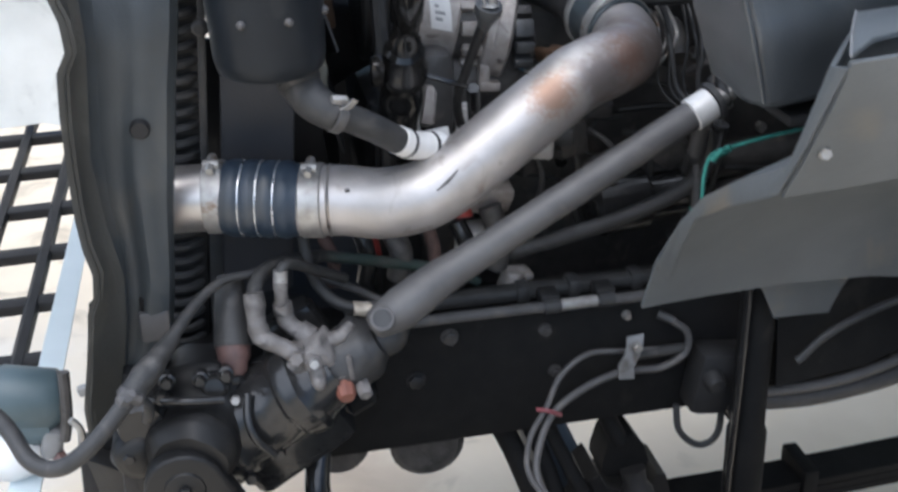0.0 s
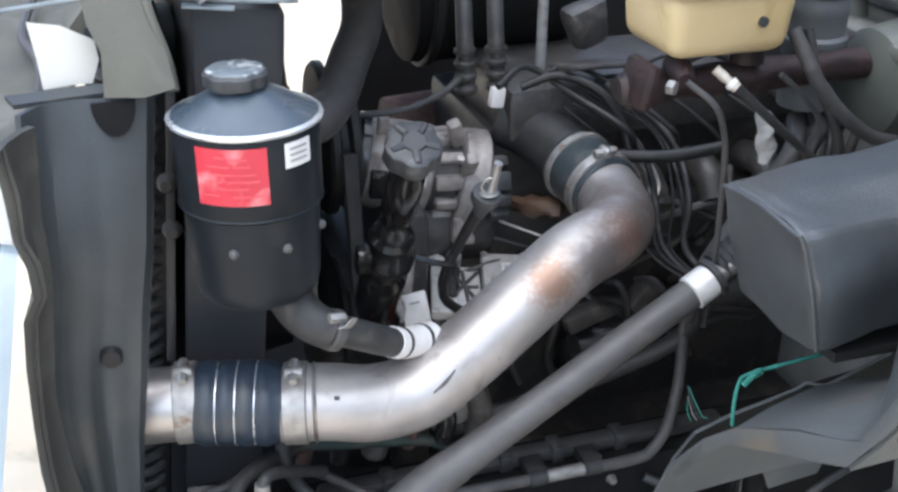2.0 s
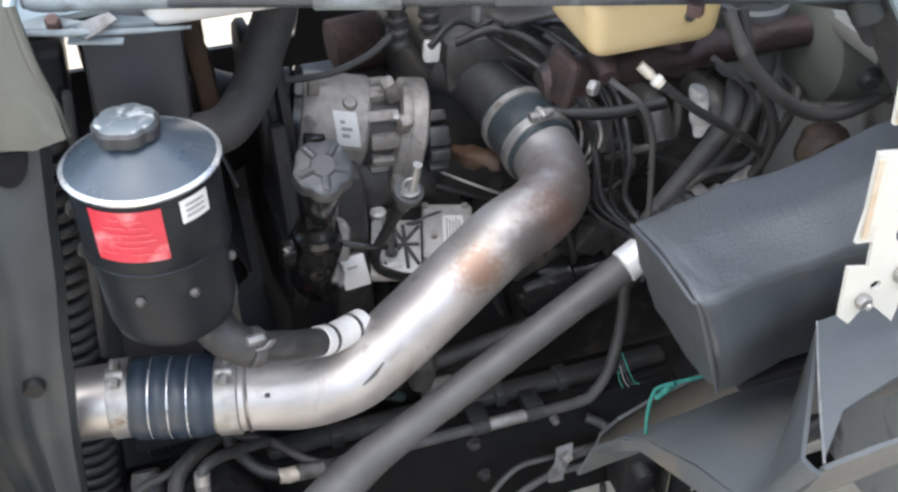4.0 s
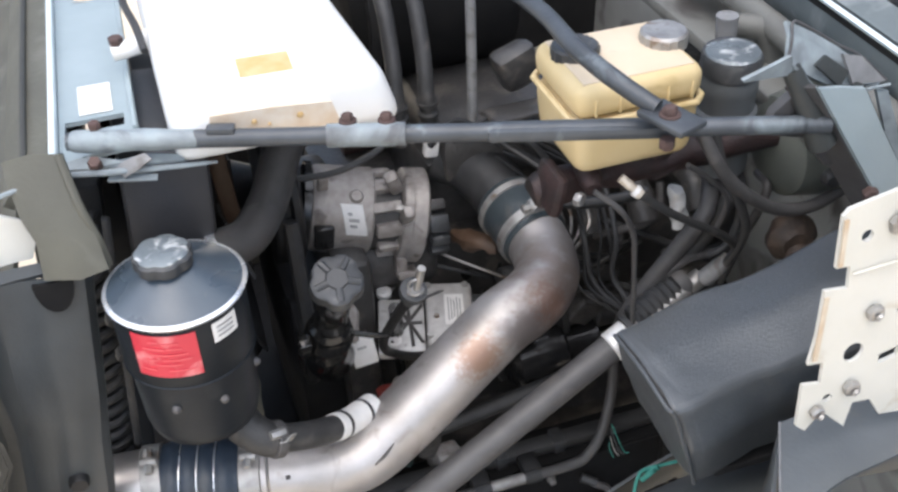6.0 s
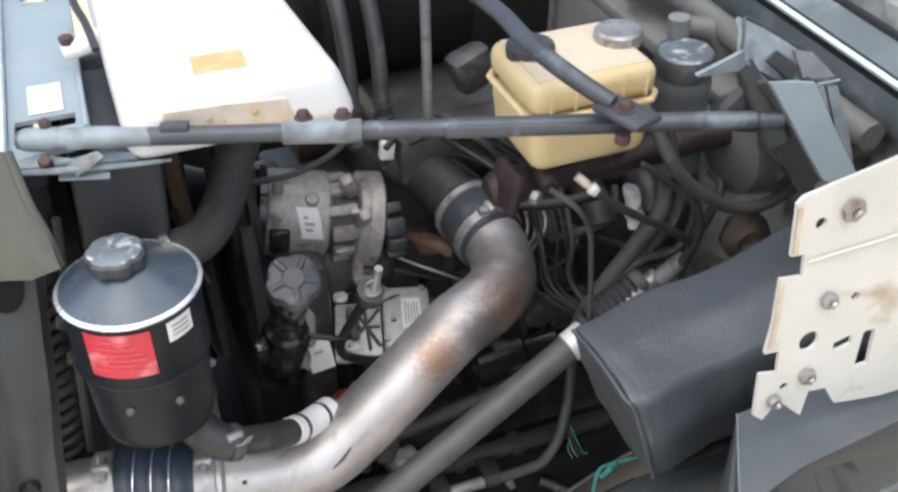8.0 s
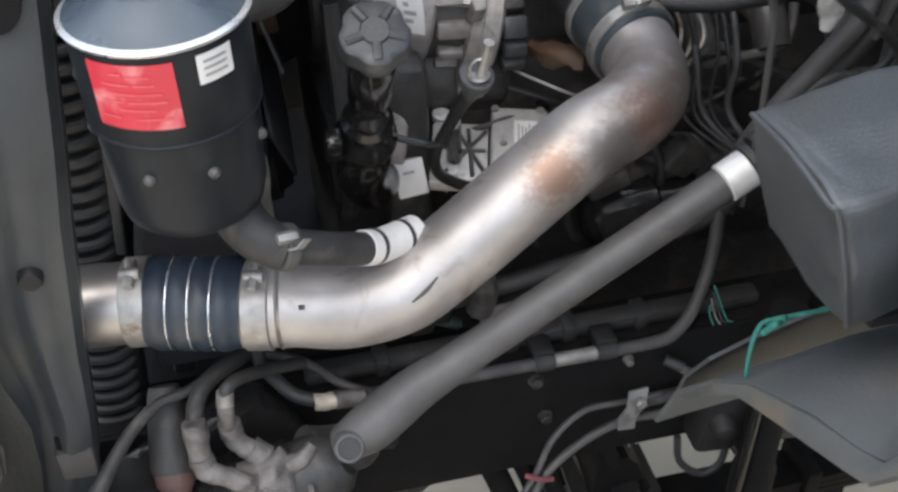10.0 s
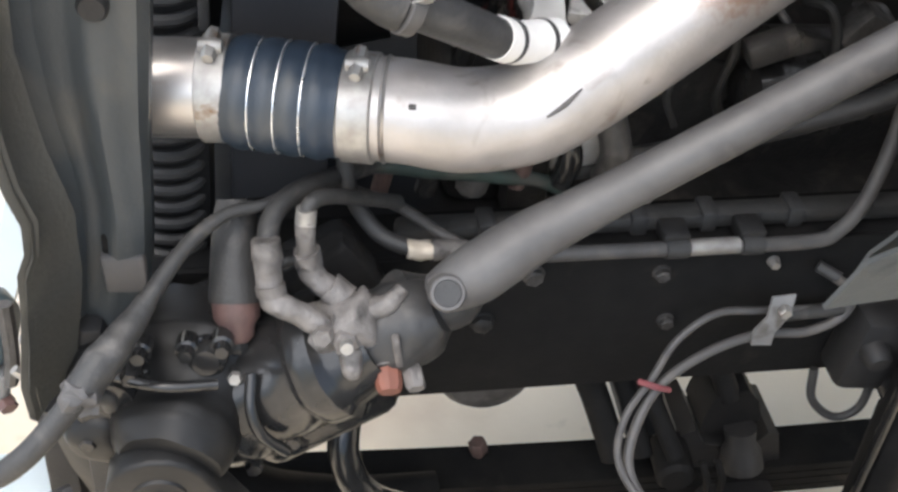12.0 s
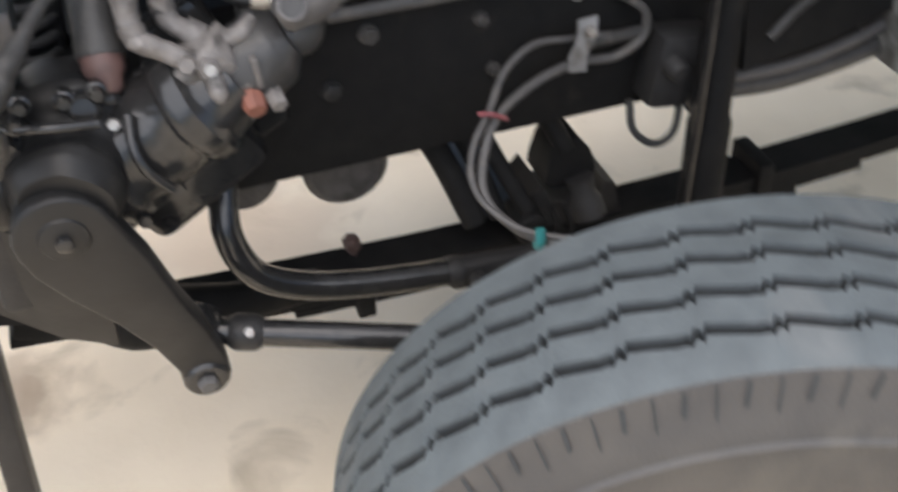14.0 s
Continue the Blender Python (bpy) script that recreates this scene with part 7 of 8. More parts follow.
def build_compressor():
    t = thing("air_compressor", (0.38, 1.79, 1.2050), "dusty aluminium air conditioning compressor", "compressor")
    a, b = V(0.283, 1.793, 1.288), V(0.490, 1.757, 1.240)
    P = lambda s: a + (b - a) * s
    R = lambda s, g, r: P(s) + V(0, math.cos(radians(g)), math.sin(radians(g))) * r
    body = part("body", Mesh().lathe(P(0.0), P(0.46), dense([(0, 0.055), (0.05, 0.064), (0.14, 0.0665), (0.55, 0.068), (0.96, 0.068), (1, 0.064)], 2), 40).rough(0.0012, 40), ALU_DULL, t)
    part("core", Mesh().lathe(P(0.44), P(0.70), [(0, 0.058), (0.75, 0.058), (0.8, 0.052), (1, 0.052)], 32), IRON, t)
    for k in range(11):
        g = 360 * k / 11 + 8
        wide = 0.022 if k % 2 else 0.016
        part("rib", Mesh().box(R(0.545, g, 0.0605), (0.046, 0.016, wide), (g, 4, 0), 0.004), ALU_DULL, t)
    part("flange", Mesh().lathe(P(0.655), P(0.86), dense([(0, 0.064), (0.06, 0.071), (0.16, 0.0725), (0.34, 0.0725), (0.38, 0.074), (0.82, 0.074), (0.92, 0.068), (1, 0.055)], 2), 40).rough(0.001, 60), ALU_DULL, t)
    part("front_ring", Mesh().lathe(P(-0.05), P(0.03), [(0, 0.060), (0.2, 0.071), (0.8, 0.071), (1, 0.064)], 36), GREASY, t)
    part("clutch_plate", Mesh().lathe(P(-0.16), P(-0.05), [(0, 0.050), (0.1, 0.066), (0.85, 0.068), (1, 0.060)], 32), BLACK_STEEL, t)
    part("front_clip", Mesh().box(R(0.06, 188, 0.066), (0.030, 0.018, 0.042), (8, 6, 0), 0.004), GREASY, t)
    part("top_clip", Mesh().box(R(0.12, 118, 0.080), (0.016, 0.012, 0.034), (28, 0, 0), 0.003), ALU_DULL, t)
    part("top_lug", Mesh().box(R(0.62, 112, 0.082), (0.020, 0.020, 0.044), (22, -18, 0), 0.005), ALU_DULL, t)
    part("flange_ear", Mesh().box(R(0.66, 150, 0.074), (0.018, 0.018, 0.060), (40, 0, 0), 0.005), ALU_DULL, t)
    part("lower_foot", Mesh().box(R(0.60, 232, 0.083), (0.018, 0.020, 0.040), (0, 4, 0), 0.004), ALU_DULL, t)
    part("foot_pad", Mesh().box(R(0.64, 236, 0.095), (0.032, 0.022, 0.014), (0, 4, 0), 0.003), ALU_DULL, t)
    part("port_boss", Mesh().lathe(R(0.34, 128, 0.060), R(0.34, 128, 0.073), [(0, 0.011), (0.6, 0.011), (1, 0.008)], 18), ALU_DULL, t)
    for g in (130, 158, 186, 214):
        part("end_connector", Mesh().box(R(0.90, g, 0.052), (0.030, 0.026, 0.018 if g != 158 else 0.028), (g, 4, 0), 0.004), CAP_PLASTIC if g in (158, 186, 214) else IRON, t)
    for g in (140, 205):
        part("flange_bolt", Mesh().hexa(R(0.67, g, 0.066), R(0.60, g, 0.066), 0.006), STEEL, t)
    rows = [[R(s, 139 + 7 * k, 0.0686) for k in range(7)] for s in (0.215, 0.365)]
    lab = part("label", Mesh().sheet(rows, 0.001), WHITE_LABEL, t, "white sticker")
    for g in (150, 158, 166):
        part("print_mark", Mesh().sheet([[R(s, g + 2 * k, 0.0697) for k in range(3)] for s in (0.25, 0.28 + 0.02 * (g % 3))], 0.0008), PRINT, lab)
    part("lower_body", Mesh().lathe((0.325, 1.78, 1.1800), (0.47, 1.78, 1.1700), [(0, 0.05), (0.05, 0.056), (0.95, 0.056), (1, 0.05)], 26), IRON, t)
    lone("compressor_cable", Mesh().tube([(0.27, 1.74, 1.375), (0.33, 1.735, 1.378), (0.385, 1.74, 1.392), (0.42, 1.75, 1.41)], 0.005, 8), RUBBER, "black cable over the compressor", "cable")
    lone("blue_connector", Mesh().box((0.474, 1.727, 1.207), (0.013, 0.013, 0.024), (10, 20, 0), 0.003), BLUE_PLUG, "small blue cable connector", "connector")
    lone("connector_wire", Mesh().tube([(0.474, 1.727, 1.215), (0.49, 1.72, 1.24), (0.48, 1.725, 1.262), (0.465, 1.735, 1.25)], 0.0022, 6), RUBBER, "thin wire above the blue connector", "wire")
    lone("metal_pipe", Mesh().tube([(0.474, 1.722, 1.196), (0.497, 1.70, 1.191), (0.53, 1.67, 1.185), (0.55, 1.63, 1.195), (0.565, 1.61, 1.21)], 0.0023, 8), STEEL, "thin bright metal pipe beside the boot", "pipe")
    lone("ochre_bracket", Mesh().tube([(0.50, 1.735, 1.215), (0.52, 1.70, 1.225), (0.55, 1.67, 1.228)], [0.010, 0.015, 0.011], 12, 4).rough(0.008, 60), OCHRE, "ochre brown bracket behind the boot", "bracket")


def build_filler():
    t = thing("oil_filler", (0.25, 1.55, 1.12), "black oil filler neck with a grey lobed cap", "oil filler")
    top, low = V(0.251, 1.389, 1.464), V(0.252, 1.545, 1.225)
    way = (low - top).normalized()
    c = part("cap", Mesh().lathe(top - way * 0.006, top + way * 0.022, [(0, 0.027), (0.1, 0.031), (0.8, 0.0325), (1, 0.030)], 60, 5, 0.11), CAP_PLASTIC, t, "grey-black lobed cap")
    part("cap_ridge", Mesh().lathe(top - way * 0.0085, top - way * 0.005, [(0, 0.012), (1, 0.014)], 24), CAP_PLASTIC, c)
    for k in range(5):
        g = 2 * math.pi * k / 5 + math.pi / 5
        u = way.orthogonal().normalized()
        d = (math.cos(g) * u + math.sin(g) * way.cross(u))
        part("cap_ridge", Mesh().tube([top - way * 0.006 + d * 0.012, top - way * 0.005 + d * 0.027], 0.0045, 8), CAP_PLASTIC, c)
    part("neck", Mesh().lathe(top + way * 0.02, low, [(0, 0.018), (0.12, 0.018), (0.15, 0.0215), (0.38, 0.0215), (0.42, 0.0165), (0.50, 0.0165), (0.53, 0.021), (0.72, 0.0205), (0.76, 0.016), (1, 0.016)], 22), GLOSS, t)
    part("base", Mesh().lathe(low - way * 0.11, low + way * 0.02, [(0, 0.020), (0.05, 0.027), (0.3, 0.029), (0.34, 0.033), (0.45, 0.033), (0.5, 0.026), (0.7, 0.026), (0.74, 0.030), (1, 0.030)], 26), GLOSS, t, "glossy black filler base")
    part("elbow", Mesh().tube([low, low + way * 0.06, V(0.27, 1.62, 1.13), V(0.30, 1.70, 1.12)], 0.030, 18), GLOSS, t)
    part("base_clamp", Mesh().box(V(0.215, 1.49, 1.285), (0.018, 0.02, 0.04), (25, 0, 0), 0.004), GLOSS, t)
    part("bracket", Mesh().tube([(0.285, 1.515, 1.265), (0.315, 1.51, 1.255), (0.34, 1.515, 1.245)], 0.004, 8), GREASY, t)
    d = thing("dipstick", (0.36, 1.46, 1.20), "black dipstick funnel with a pale pull handle", "dipstick")
    part("funnel", Mesh().lathe((0.357, 1.452, 1.370), (0.352, 1.468, 1.335), [(0, 0.013), (0.02, 0.0175), (0.3, 0.0175), (0.6, 0.011), (1, 0.0075)], 22), CAP_PLASTIC, d)
    part("handle", Mesh().tube([(0.360, 1.451, 1.366), (0.365, 1.439, 1.411)], 0.0054, 10), STEEL, d)
    part("ring", Mesh().lathe((0.358, 1.450, 1.3715), (0.358, 1.450, 1.369), [(0, 0.011), (1, 0.012)], 16), STEEL, d)
    part("tube", Mesh().tube([(0.352, 1.466, 1.340), (0.346, 1.482, 1.315), (0.338, 1.505, 1.275), (0.330, 1.522, 1.240), (0.330, 1.540, 1.205), (0.345, 1.565, 1.165), (0.385, 1.583, 1.128), (0.44, 1.595, 1.108), (0.50, 1.612, 1.095)], [0.0085, 0.0072, 0.0066, 0.0066, 0.0066, 0.0068, 0.007, 0.007, 0.007], 12), HOSE_BLACK, d)
    part("wire_loop", Mesh().tube([(0.352, 1.4485, 1.3715), (0.348, 1.447, 1.381), (0.353, 1.443, 1.391), (0.361, 1.442, 1.392)], 0.0016, 8, 4), STEEL, d, "bright bent wire loop")


def build_ecu():
    t = thing("engine_controller", (0.46, 1.69, 1.03), "bright cast aluminium engine control unit", "control unit")
    m = pose(0.459, 1.650, 1.130, 9, 3, -15)
    def at(x, y, z):
        return tuple(m @ V(x, y, z))
    def box(c, s, bev=0.003):
        b = bmesh.new()
        bmesh.ops.create_cube(b, size=1.0)
        for p in b.verts:
            p.co = V(c[0] + p.co.x * s[0], c[1] + p.co.y * s[1], c[2] + p.co.z * s[2])
        if bev:
            bmesh.ops.bevel(b, geom=b.edges[:], offset=bev, segments=2, profile=0.5, affect="EDGES")
        return Mesh().bm(b, m)
    part("cover", box((0.003, -0.010, 0.0), (0.074, 0.134, 0.030), 0.007), UNIT_GREY, t)
    lab = part("label", box((0.010, 0.0, 0.0155), (0.030, 0.060, 0.001), 0), WHITE_LABEL, t, "white printed label")
    for k in range(5):
        part("print_line", box((0.001 + 0.0045 * k, 0.0, 0.0166), (0.002, 0.046 - 0.006 * (k % 3), 0.0008), 0), PRINT, lab)
    for sx in (-1, 1):
        for sy in (-1, 1):
            part("screw", Mesh().lathe(at(sx * 0.029, sy * 0.050, 0.014), at(sx * 0.029, sy * 0.050, 0.018), [(0, 0.006), (1, 0.005)], 12), STEEL, t)
    part("stub", Mesh().lathe(at(-0.018, -0.012, 0.014), at(-0.018, -0.012, 0.018), [(0, 0.005), (1, 0.004)], 12), STEEL, t)
    w = part("ribbed_wing", box((-0.072, -0.020, -0.004), (0.072, 0.108, 0.016), 0.004), UNIT_GREY, t)
    for a, b in (((-0.040, 0.028), (-0.088, -0.045)), ((-0.040, -0.045), (-0.075, 0.025)), ((-0.040, -0.006), (-0.088, -0.01)), ((-0.062, 0.03), (-0.055, -0.052))):
        part("rib", Mesh().tube([at(a[0], a[1] - 0.01, 0.005), at(b[0], b[1] - 0.01, 0.005)], 0.0028, 8), IRON, w)
    part("boss", Mesh().lathe(at(-0.098, 0.050, -0.004), at(-0.098, 0.050, 0.008), [(0, 0.012), (0.6, 0.012), (0.7, 0.006), (1, 0.006)], 16), ALU_BRIGHT, w)
    part("boss", Mesh().lathe(at(-0.082, -0.050, 0.0), at(-0.082, -0.050, 0.008), [(0, 0.010), (0.6, 0.010), (0.7, 0.005), (1, 0.005)], 16), ALU_BRIGHT, w)
    part("side_plug", box((0.054, 0.012, -0.010), (0.036, 0.06, 0.028), 0.006), CAP_PLASTIC, t)
    p = thing("label_plate", (0.345, 1.66, 1.05), "white printed plate on the engine front cover", "label plate")
    part("plate", Mesh().box((0.316, 1.622, 1.127), (0.038, 0.005, 0.046), (-26, -6, 0), 0.002), WHITE_LABEL, p)
    part("print_line", Mesh().box((0.312, 1.612, 1.143), (0.014, 0.002, 0.003), (-26, -6, 0), 0), PRINT, p)
    part("bracket", Mesh().box((0.318, 1.645, 1.12), (0.03, 0.04, 0.03), (-26, 0, 0), 0.004), ALU_DULL, p)
    lone("front_casting", Mesh().box((0.300, 1.625, 1.185), (0.020, 0.04, 0.060), (-20, 14, 0), 0.008).rough(0.006, 60), ALU_DULL, "oily bright aluminium casting by the filler neck", "casting")
    lone("rocker_foot", Mesh().tube([(0.362, 1.675, 1.10), (0.372, 1.672, 1.067), (0.40, 1.668, 1.062), (0.435, 1.665, 1.068)], [0.008, 0.009, 0.007, 0.004], 10).rough(0.004, 60), ALU_DULL, "grey cast foot below the control unit", "casting")
    lone("cast_stay", Mesh().tube([(0.365, 1.60, 1.215), (0.375, 1.64, 1.13), (0.38, 1.655, 1.05), (0.385, 1.66, 0.98)], 0.010, 10), GREASY, "oily steel stay beside the control unit", "stay")


def build_engine_clutter():
    h = thing("radiator_hose", (0.2, 1.58, 1.42), "thick grey rubber upper radiator hose with a spring clamp", "hose")
    part("hose", Mesh().tube([(0.10, 1.50, 1.458), (0.130, 1.505, 1.456), (0.172, 1.53, 1.448), (0.208, 1.58, 1.458), (0.235, 1.62, 1.49), (0.262, 1.66, 1.53), (0.27, 1.72, 1.60)], 0.0255, 20), HOSE_GREY, h)
    part("clamp", Mesh().tube([(0.117, 1.502, 1.457), (0.128, 1.504, 1.456)], 0.0275, 20), BRIGHT, h)
    part("stub", Mesh().tube([(0.04, 1.50, 1.462), (0.105, 1.50, 1.458)], 0.026, 18), BLACK_STEEL, h)
    for k, (x, m) in enumerate(((0.43, RUBBER), (0.476, RUBBER))):
        t = thing("vertical_hose", (x, 1.75, 1.36), "black rubber hose rising behind the compressor with corrugated end", "hose", "hoses behind the compressor")
        part("hose", Mesh().tube([(x + 0.004, 1.76, 1.40), (x, 1.76, 1.46), (x + 0.005, 1.79, 1.53), (x + 0.004, 1.84, 1.60), (x - 0.02, 1.95, 1.66)], 0.0120, 14), m, t)
        part("corrugated_end", Mesh().lathe((x + 0.003, 1.76, 1.385), (x, 1.76, 1.45), [(j / 14, 0.0115 + (0.0045 if j % 4 in (1, 2) else 0)) for j in range(15)], 16), RUBBER_GREY, t)
    lone("white_plug", Mesh().box((0.474, 1.745, 1.380), (0.022, 0.016, 0.030), (0, 8, 0), 0.004), WHITE_LABEL, "small white plastic plug", "plug")
    lone("steel_rod", Mesh().tube([(0.545, 1.76, 1.36), (0.553, 1.78, 1.60), (0.556, 1.80, 1.75)], 0.0075, 12), PALE_STEEL, "thin grey upright rod behind the engine", "rod")
    a = thing("air_filter", (0.54, 2.05, 1.36), "large round black air filter housing behind the engine", "air filter")
    part("drum", Mesh().lathe((0.40, 2.05, 1.50), (0.68, 2.05, 1.51), [(0, 0.12), (0.03, 0.145), (0.1, 0.15), (0.9, 0.15), (1, 0.14)], 40), RAIL_BLACK, a)
    part("end_ring", Mesh().lathe((0.43, 2.05, 1.50), (0.45, 2.05, 1.50), [(0, 0.150), (0.2, 0.156), (0.8, 0.156), (1, 0.150)], 40), BLACK_STEEL, a)
    part("bracket", Mesh().box((0.54, 2.05, 1.37), (0.05, 0.12, 0.06), (0, 0, 0), 0.006), BLACK_STEEL, a)
    d = thing("grey_module", (0.60, 1.72, 1.47), "dark grey control module behind the brake reservoir", "module")
    part("body", Mesh().box((0.622, 1.78, 1.465), (0.070, 0.05, 0.07), (0, -14, 8), 0.016, taper=0.75).rough(0.004, 30), ENGINE, d)
    part("plate", Mesh().box((0.61, 1.73, 1.42), (0.11, 0.06, 0.008), (-10, 4, 8), 0.003), ENGINE, d)
    rnd = random.Random(4)
    for k in range(6):
        x0 = 0.60 + 0.017 * k
        lone("engine_wire", Mesh().tube([(0.56 + 0.012 * k, 1.70, 1.37 + 0.006 * k), (x0 + 0.02 + 0.012 * rnd.random(), 1.66, 1.31 + 0.03 * rnd.random()), (x0 + 0.04 - 0.006 * k + 0.02 * rnd.random(), 1.62 - 0.006 * k, 1.25 + 0.02 * rnd.random()), (x0 + 0.045 - 0.006 * k + 0.02 * rnd.random(), 1.58, 1.19), (0.70 + 0.004 * k, 1.53, 1.15), (0.70, 1.50, 1.10)][: 6 if k % 2 else 5], 0.0022 + 0.0011 * (k % 3), 8),
             (HOSE_BLACK, HOSE_BLACK, RUBBER)[k % 3], "black engine wire curving down behind the charge pipe", "wire", group="wires behind the charge pipe")
    for k in range(5):
        lone("injector_pipe", Mesh().tube([(0.615 + 0.016 * k, 1.68, 1.30), (0.63 + 0.016 * k, 1.655, 1.285 - 0.006 * k), (0.625 + 0.014 * k, 1.635, 1.24), (0.60 + 0.012 * k, 1.63, 1.205)], 0.0030, 8), STEEL, "thin steel injector pipe on the engine side", "pipe", group="injector pipes")
    for k in range(7):
        a = 0.46 + 0.07 * k
        z = 1.395 + 0.03 * rnd.random()
        lone("top_cable", Mesh().tube([(a, 1.70 + 0.03 * rnd.random(), z), (a + 0.05, 1.69 + 0.04 * rnd.random(), z + 0.02 * rnd.random()), (a + 0.11, 1.68 + 0.04 * rnd.random(), z - 0.02), (a + 0.17, 1.64, z - 0.05 - 0.03 * rnd.random()), (a + 0.19, 1.66, z - 0.10)], 0.0028 + 0.0025 * rnd.random(), 8),
             HOSE_BLACK, "black cable lying over the engine top", "cable", group="cables over the engine")
    lone("cross_hose", Mesh().tube([(0.56, 1.66, 1.325), (0.62, 1.63, 1.318), (0.68, 1.60, 1.322), (0.75, 1.58, 1.335)], 0.009, 12), HOSE_BLACK, "black hose crossing behind the charge pipe", "hose")
    lone("arched_cable", Mesh().tube([(0.50, 1.72, 1.40), (0.555, 1.71, 1.415), (0.605, 1.68, 1.395), (0.635, 1.66, 1.345), (0.64, 1.64, 1.30)], 0.0065, 10), HOSE_BLACK, "arched black cable above the rubber boot", "cable")
    lone("red_pipe", Mesh().tube([(0.20, 1.60, 1.02), (0.205, 1.58, 0.97)], 0.012, 10), RED_PART, "red painted stub behind the hoses", "stub")
    lone("red_pipe", Mesh().tube([(0.34, 1.60, 1.06), (0.342, 1.585, 1.02)], 0.016, 10), RED_PART, "red painted fitting under the charge pipe", "fitting")
    lone("pale_casting", Mesh().box((0.385, 1.60, 1.045), (0.07, 0.04, 0.045), (20, 10, 12), 0.008), ALU_DULL, "small pale aluminium casting behind the shaft", "casting")
    lone("pale_casting", Mesh().box((0.418, 1.566, 0.912), (0.046, 0.03, 0.045), (20, 8, 14), 0.007).rough(0.003, 60), ALU_DULL, "small grey casting on the frame rail", "casting")
    for k in range(6):
        x = 0.13 + 0.05 * k
        lone("lower_fitting", Mesh().tube([(x, 1.57, 1.02 + 0.02 * (k % 2)), (x + 0.012, 1.555, 0.985), (x + 0.006, 1.56, 0.945)], 0.010 + 0.004 * (k % 3), 10), (RUSTY, GREASY, IRON)[k % 3], "rusty pipe fitting behind the steering shaft", "fitting", group="fittings behind the shaft")
    lone("lower_loom", Mesh().tube([(0.35, 1.60, 0.93), (0.50, 1.59, 0.965), (0.62, 1.58, 1.0), (0.70, 1.55, 1.06), (0.72, 1.53, 1.15)], 0.013, 10), RUBBER, "black loom along the engine side", "cable loom")
    for k in range(16):
        a = V(0.36 + 0.40 * rnd.random(), 1.70 + 0.05 * rnd.random(), 0.93 + 0.28 * rnd.random())
        c = a + V(0.10 + 0.16 * rnd.random(), -0.02 + 0.04 * rnd.random(), -0.12 + 0.24 * rnd.random())
        mid = (a + c) / 2 + V(0.02, -0.05 * rnd.random(), -0.03 + 0.06 * rnd.random())
        lone("side_wire", Mesh().tube([a, (a + mid) / 2 + V(0, -0.015, 0.01), mid, (mid + c) / 2 + V(0.01, 0.005, -0.01), c], 0.003 + 0.004 * rnd.random(), 8, 5), (HOSE_BLACK, RUBBER, HOSE_BLACK, STEEL_GREY)[k % 4],
             "thin cable draped along the engine side", "cable", group="cables on the engine side")
    for k in range(18):
        p = V(0.36 + 0.55 * rnd.random(), 1.765, 0.86 + 0.30 * rnd.random())
        lone("engine_bolt", Mesh().hexa(p, p + V(0, -0.014, 0), 0.007 + 0.004 * rnd.random()), (STEEL, GREASY, IRON)[k % 3], "steel bolt head on the engine side", "bolt", group="bolts on the engine side")
    c = thing("pump_casting", (0.374, 1.60, 0.94), "bright aluminium pump casting below the charge pipe", "casting")
    part("body", Mesh().box((0.374, 1.602, 0.972), (0.062, 0.04, 0.052), (12, 6, 10), 0.007).rough(0.003, 60), ALU_BRIGHT, c)
    part("boss", Mesh().lathe((0.352, 1.585, 0.985), (0.352, 1.572, 0.99), [(0, 0.012), (0.7, 0.011), (1, 0.006)], 14), ALU_BRIGHT, c)
    part("pipe_stub", Mesh().tube([(0.333, 1.58, 0.99), (0.331, 1.575, 0.955)], 0.006, 10), STEEL, c)
    for k in range(7):
        x = 0.42 + 0.055 * k
        lone("block_bracket", Mesh().box((x, 1.70 - 0.02 * (k % 3), 1.03 + 0.035 * (k % 4)), (0.05, 0.03, 0.03 + 0.012 * (k % 3)), (20 * (k % 2), -25 + 11 * k, 12), 0.006).rough(0.004, 60), (ENGINE, IRON, ENGINE, STEEL_GREY)[k % 4], "oily bracket bolted to the engine side", "bracket", group="brackets on the engine side")
    for k in range(6):
        x = 0.45 + 0.06 * k
        lone("fuel_line", Mesh().tube([(x, 1.69, 1.12 - 0.01 * k), (x + 0.02, 1.66, 1.09), (x + 0.035, 1.655, 1.04 + 0.01 * (k % 3)), (x + 0.03, 1.67, 0.98), (x + 0.05, 1.68, 0.93)], 0.0045 + 0.0015 * (k % 2), 8), (STEEL_GREY, RUBBER_GREY)[k % 2], "thin line running down the engine side", "line", group="lines on the engine side")
    lone("side_bracket", Mesh().box((0.58, 1.64, 1.06), (0.06, 0.03, 0.03), (0, -20, 0), 0.006).rough(0.003, 50), ENGINE, "oily bracket on the engine side", "bracket")


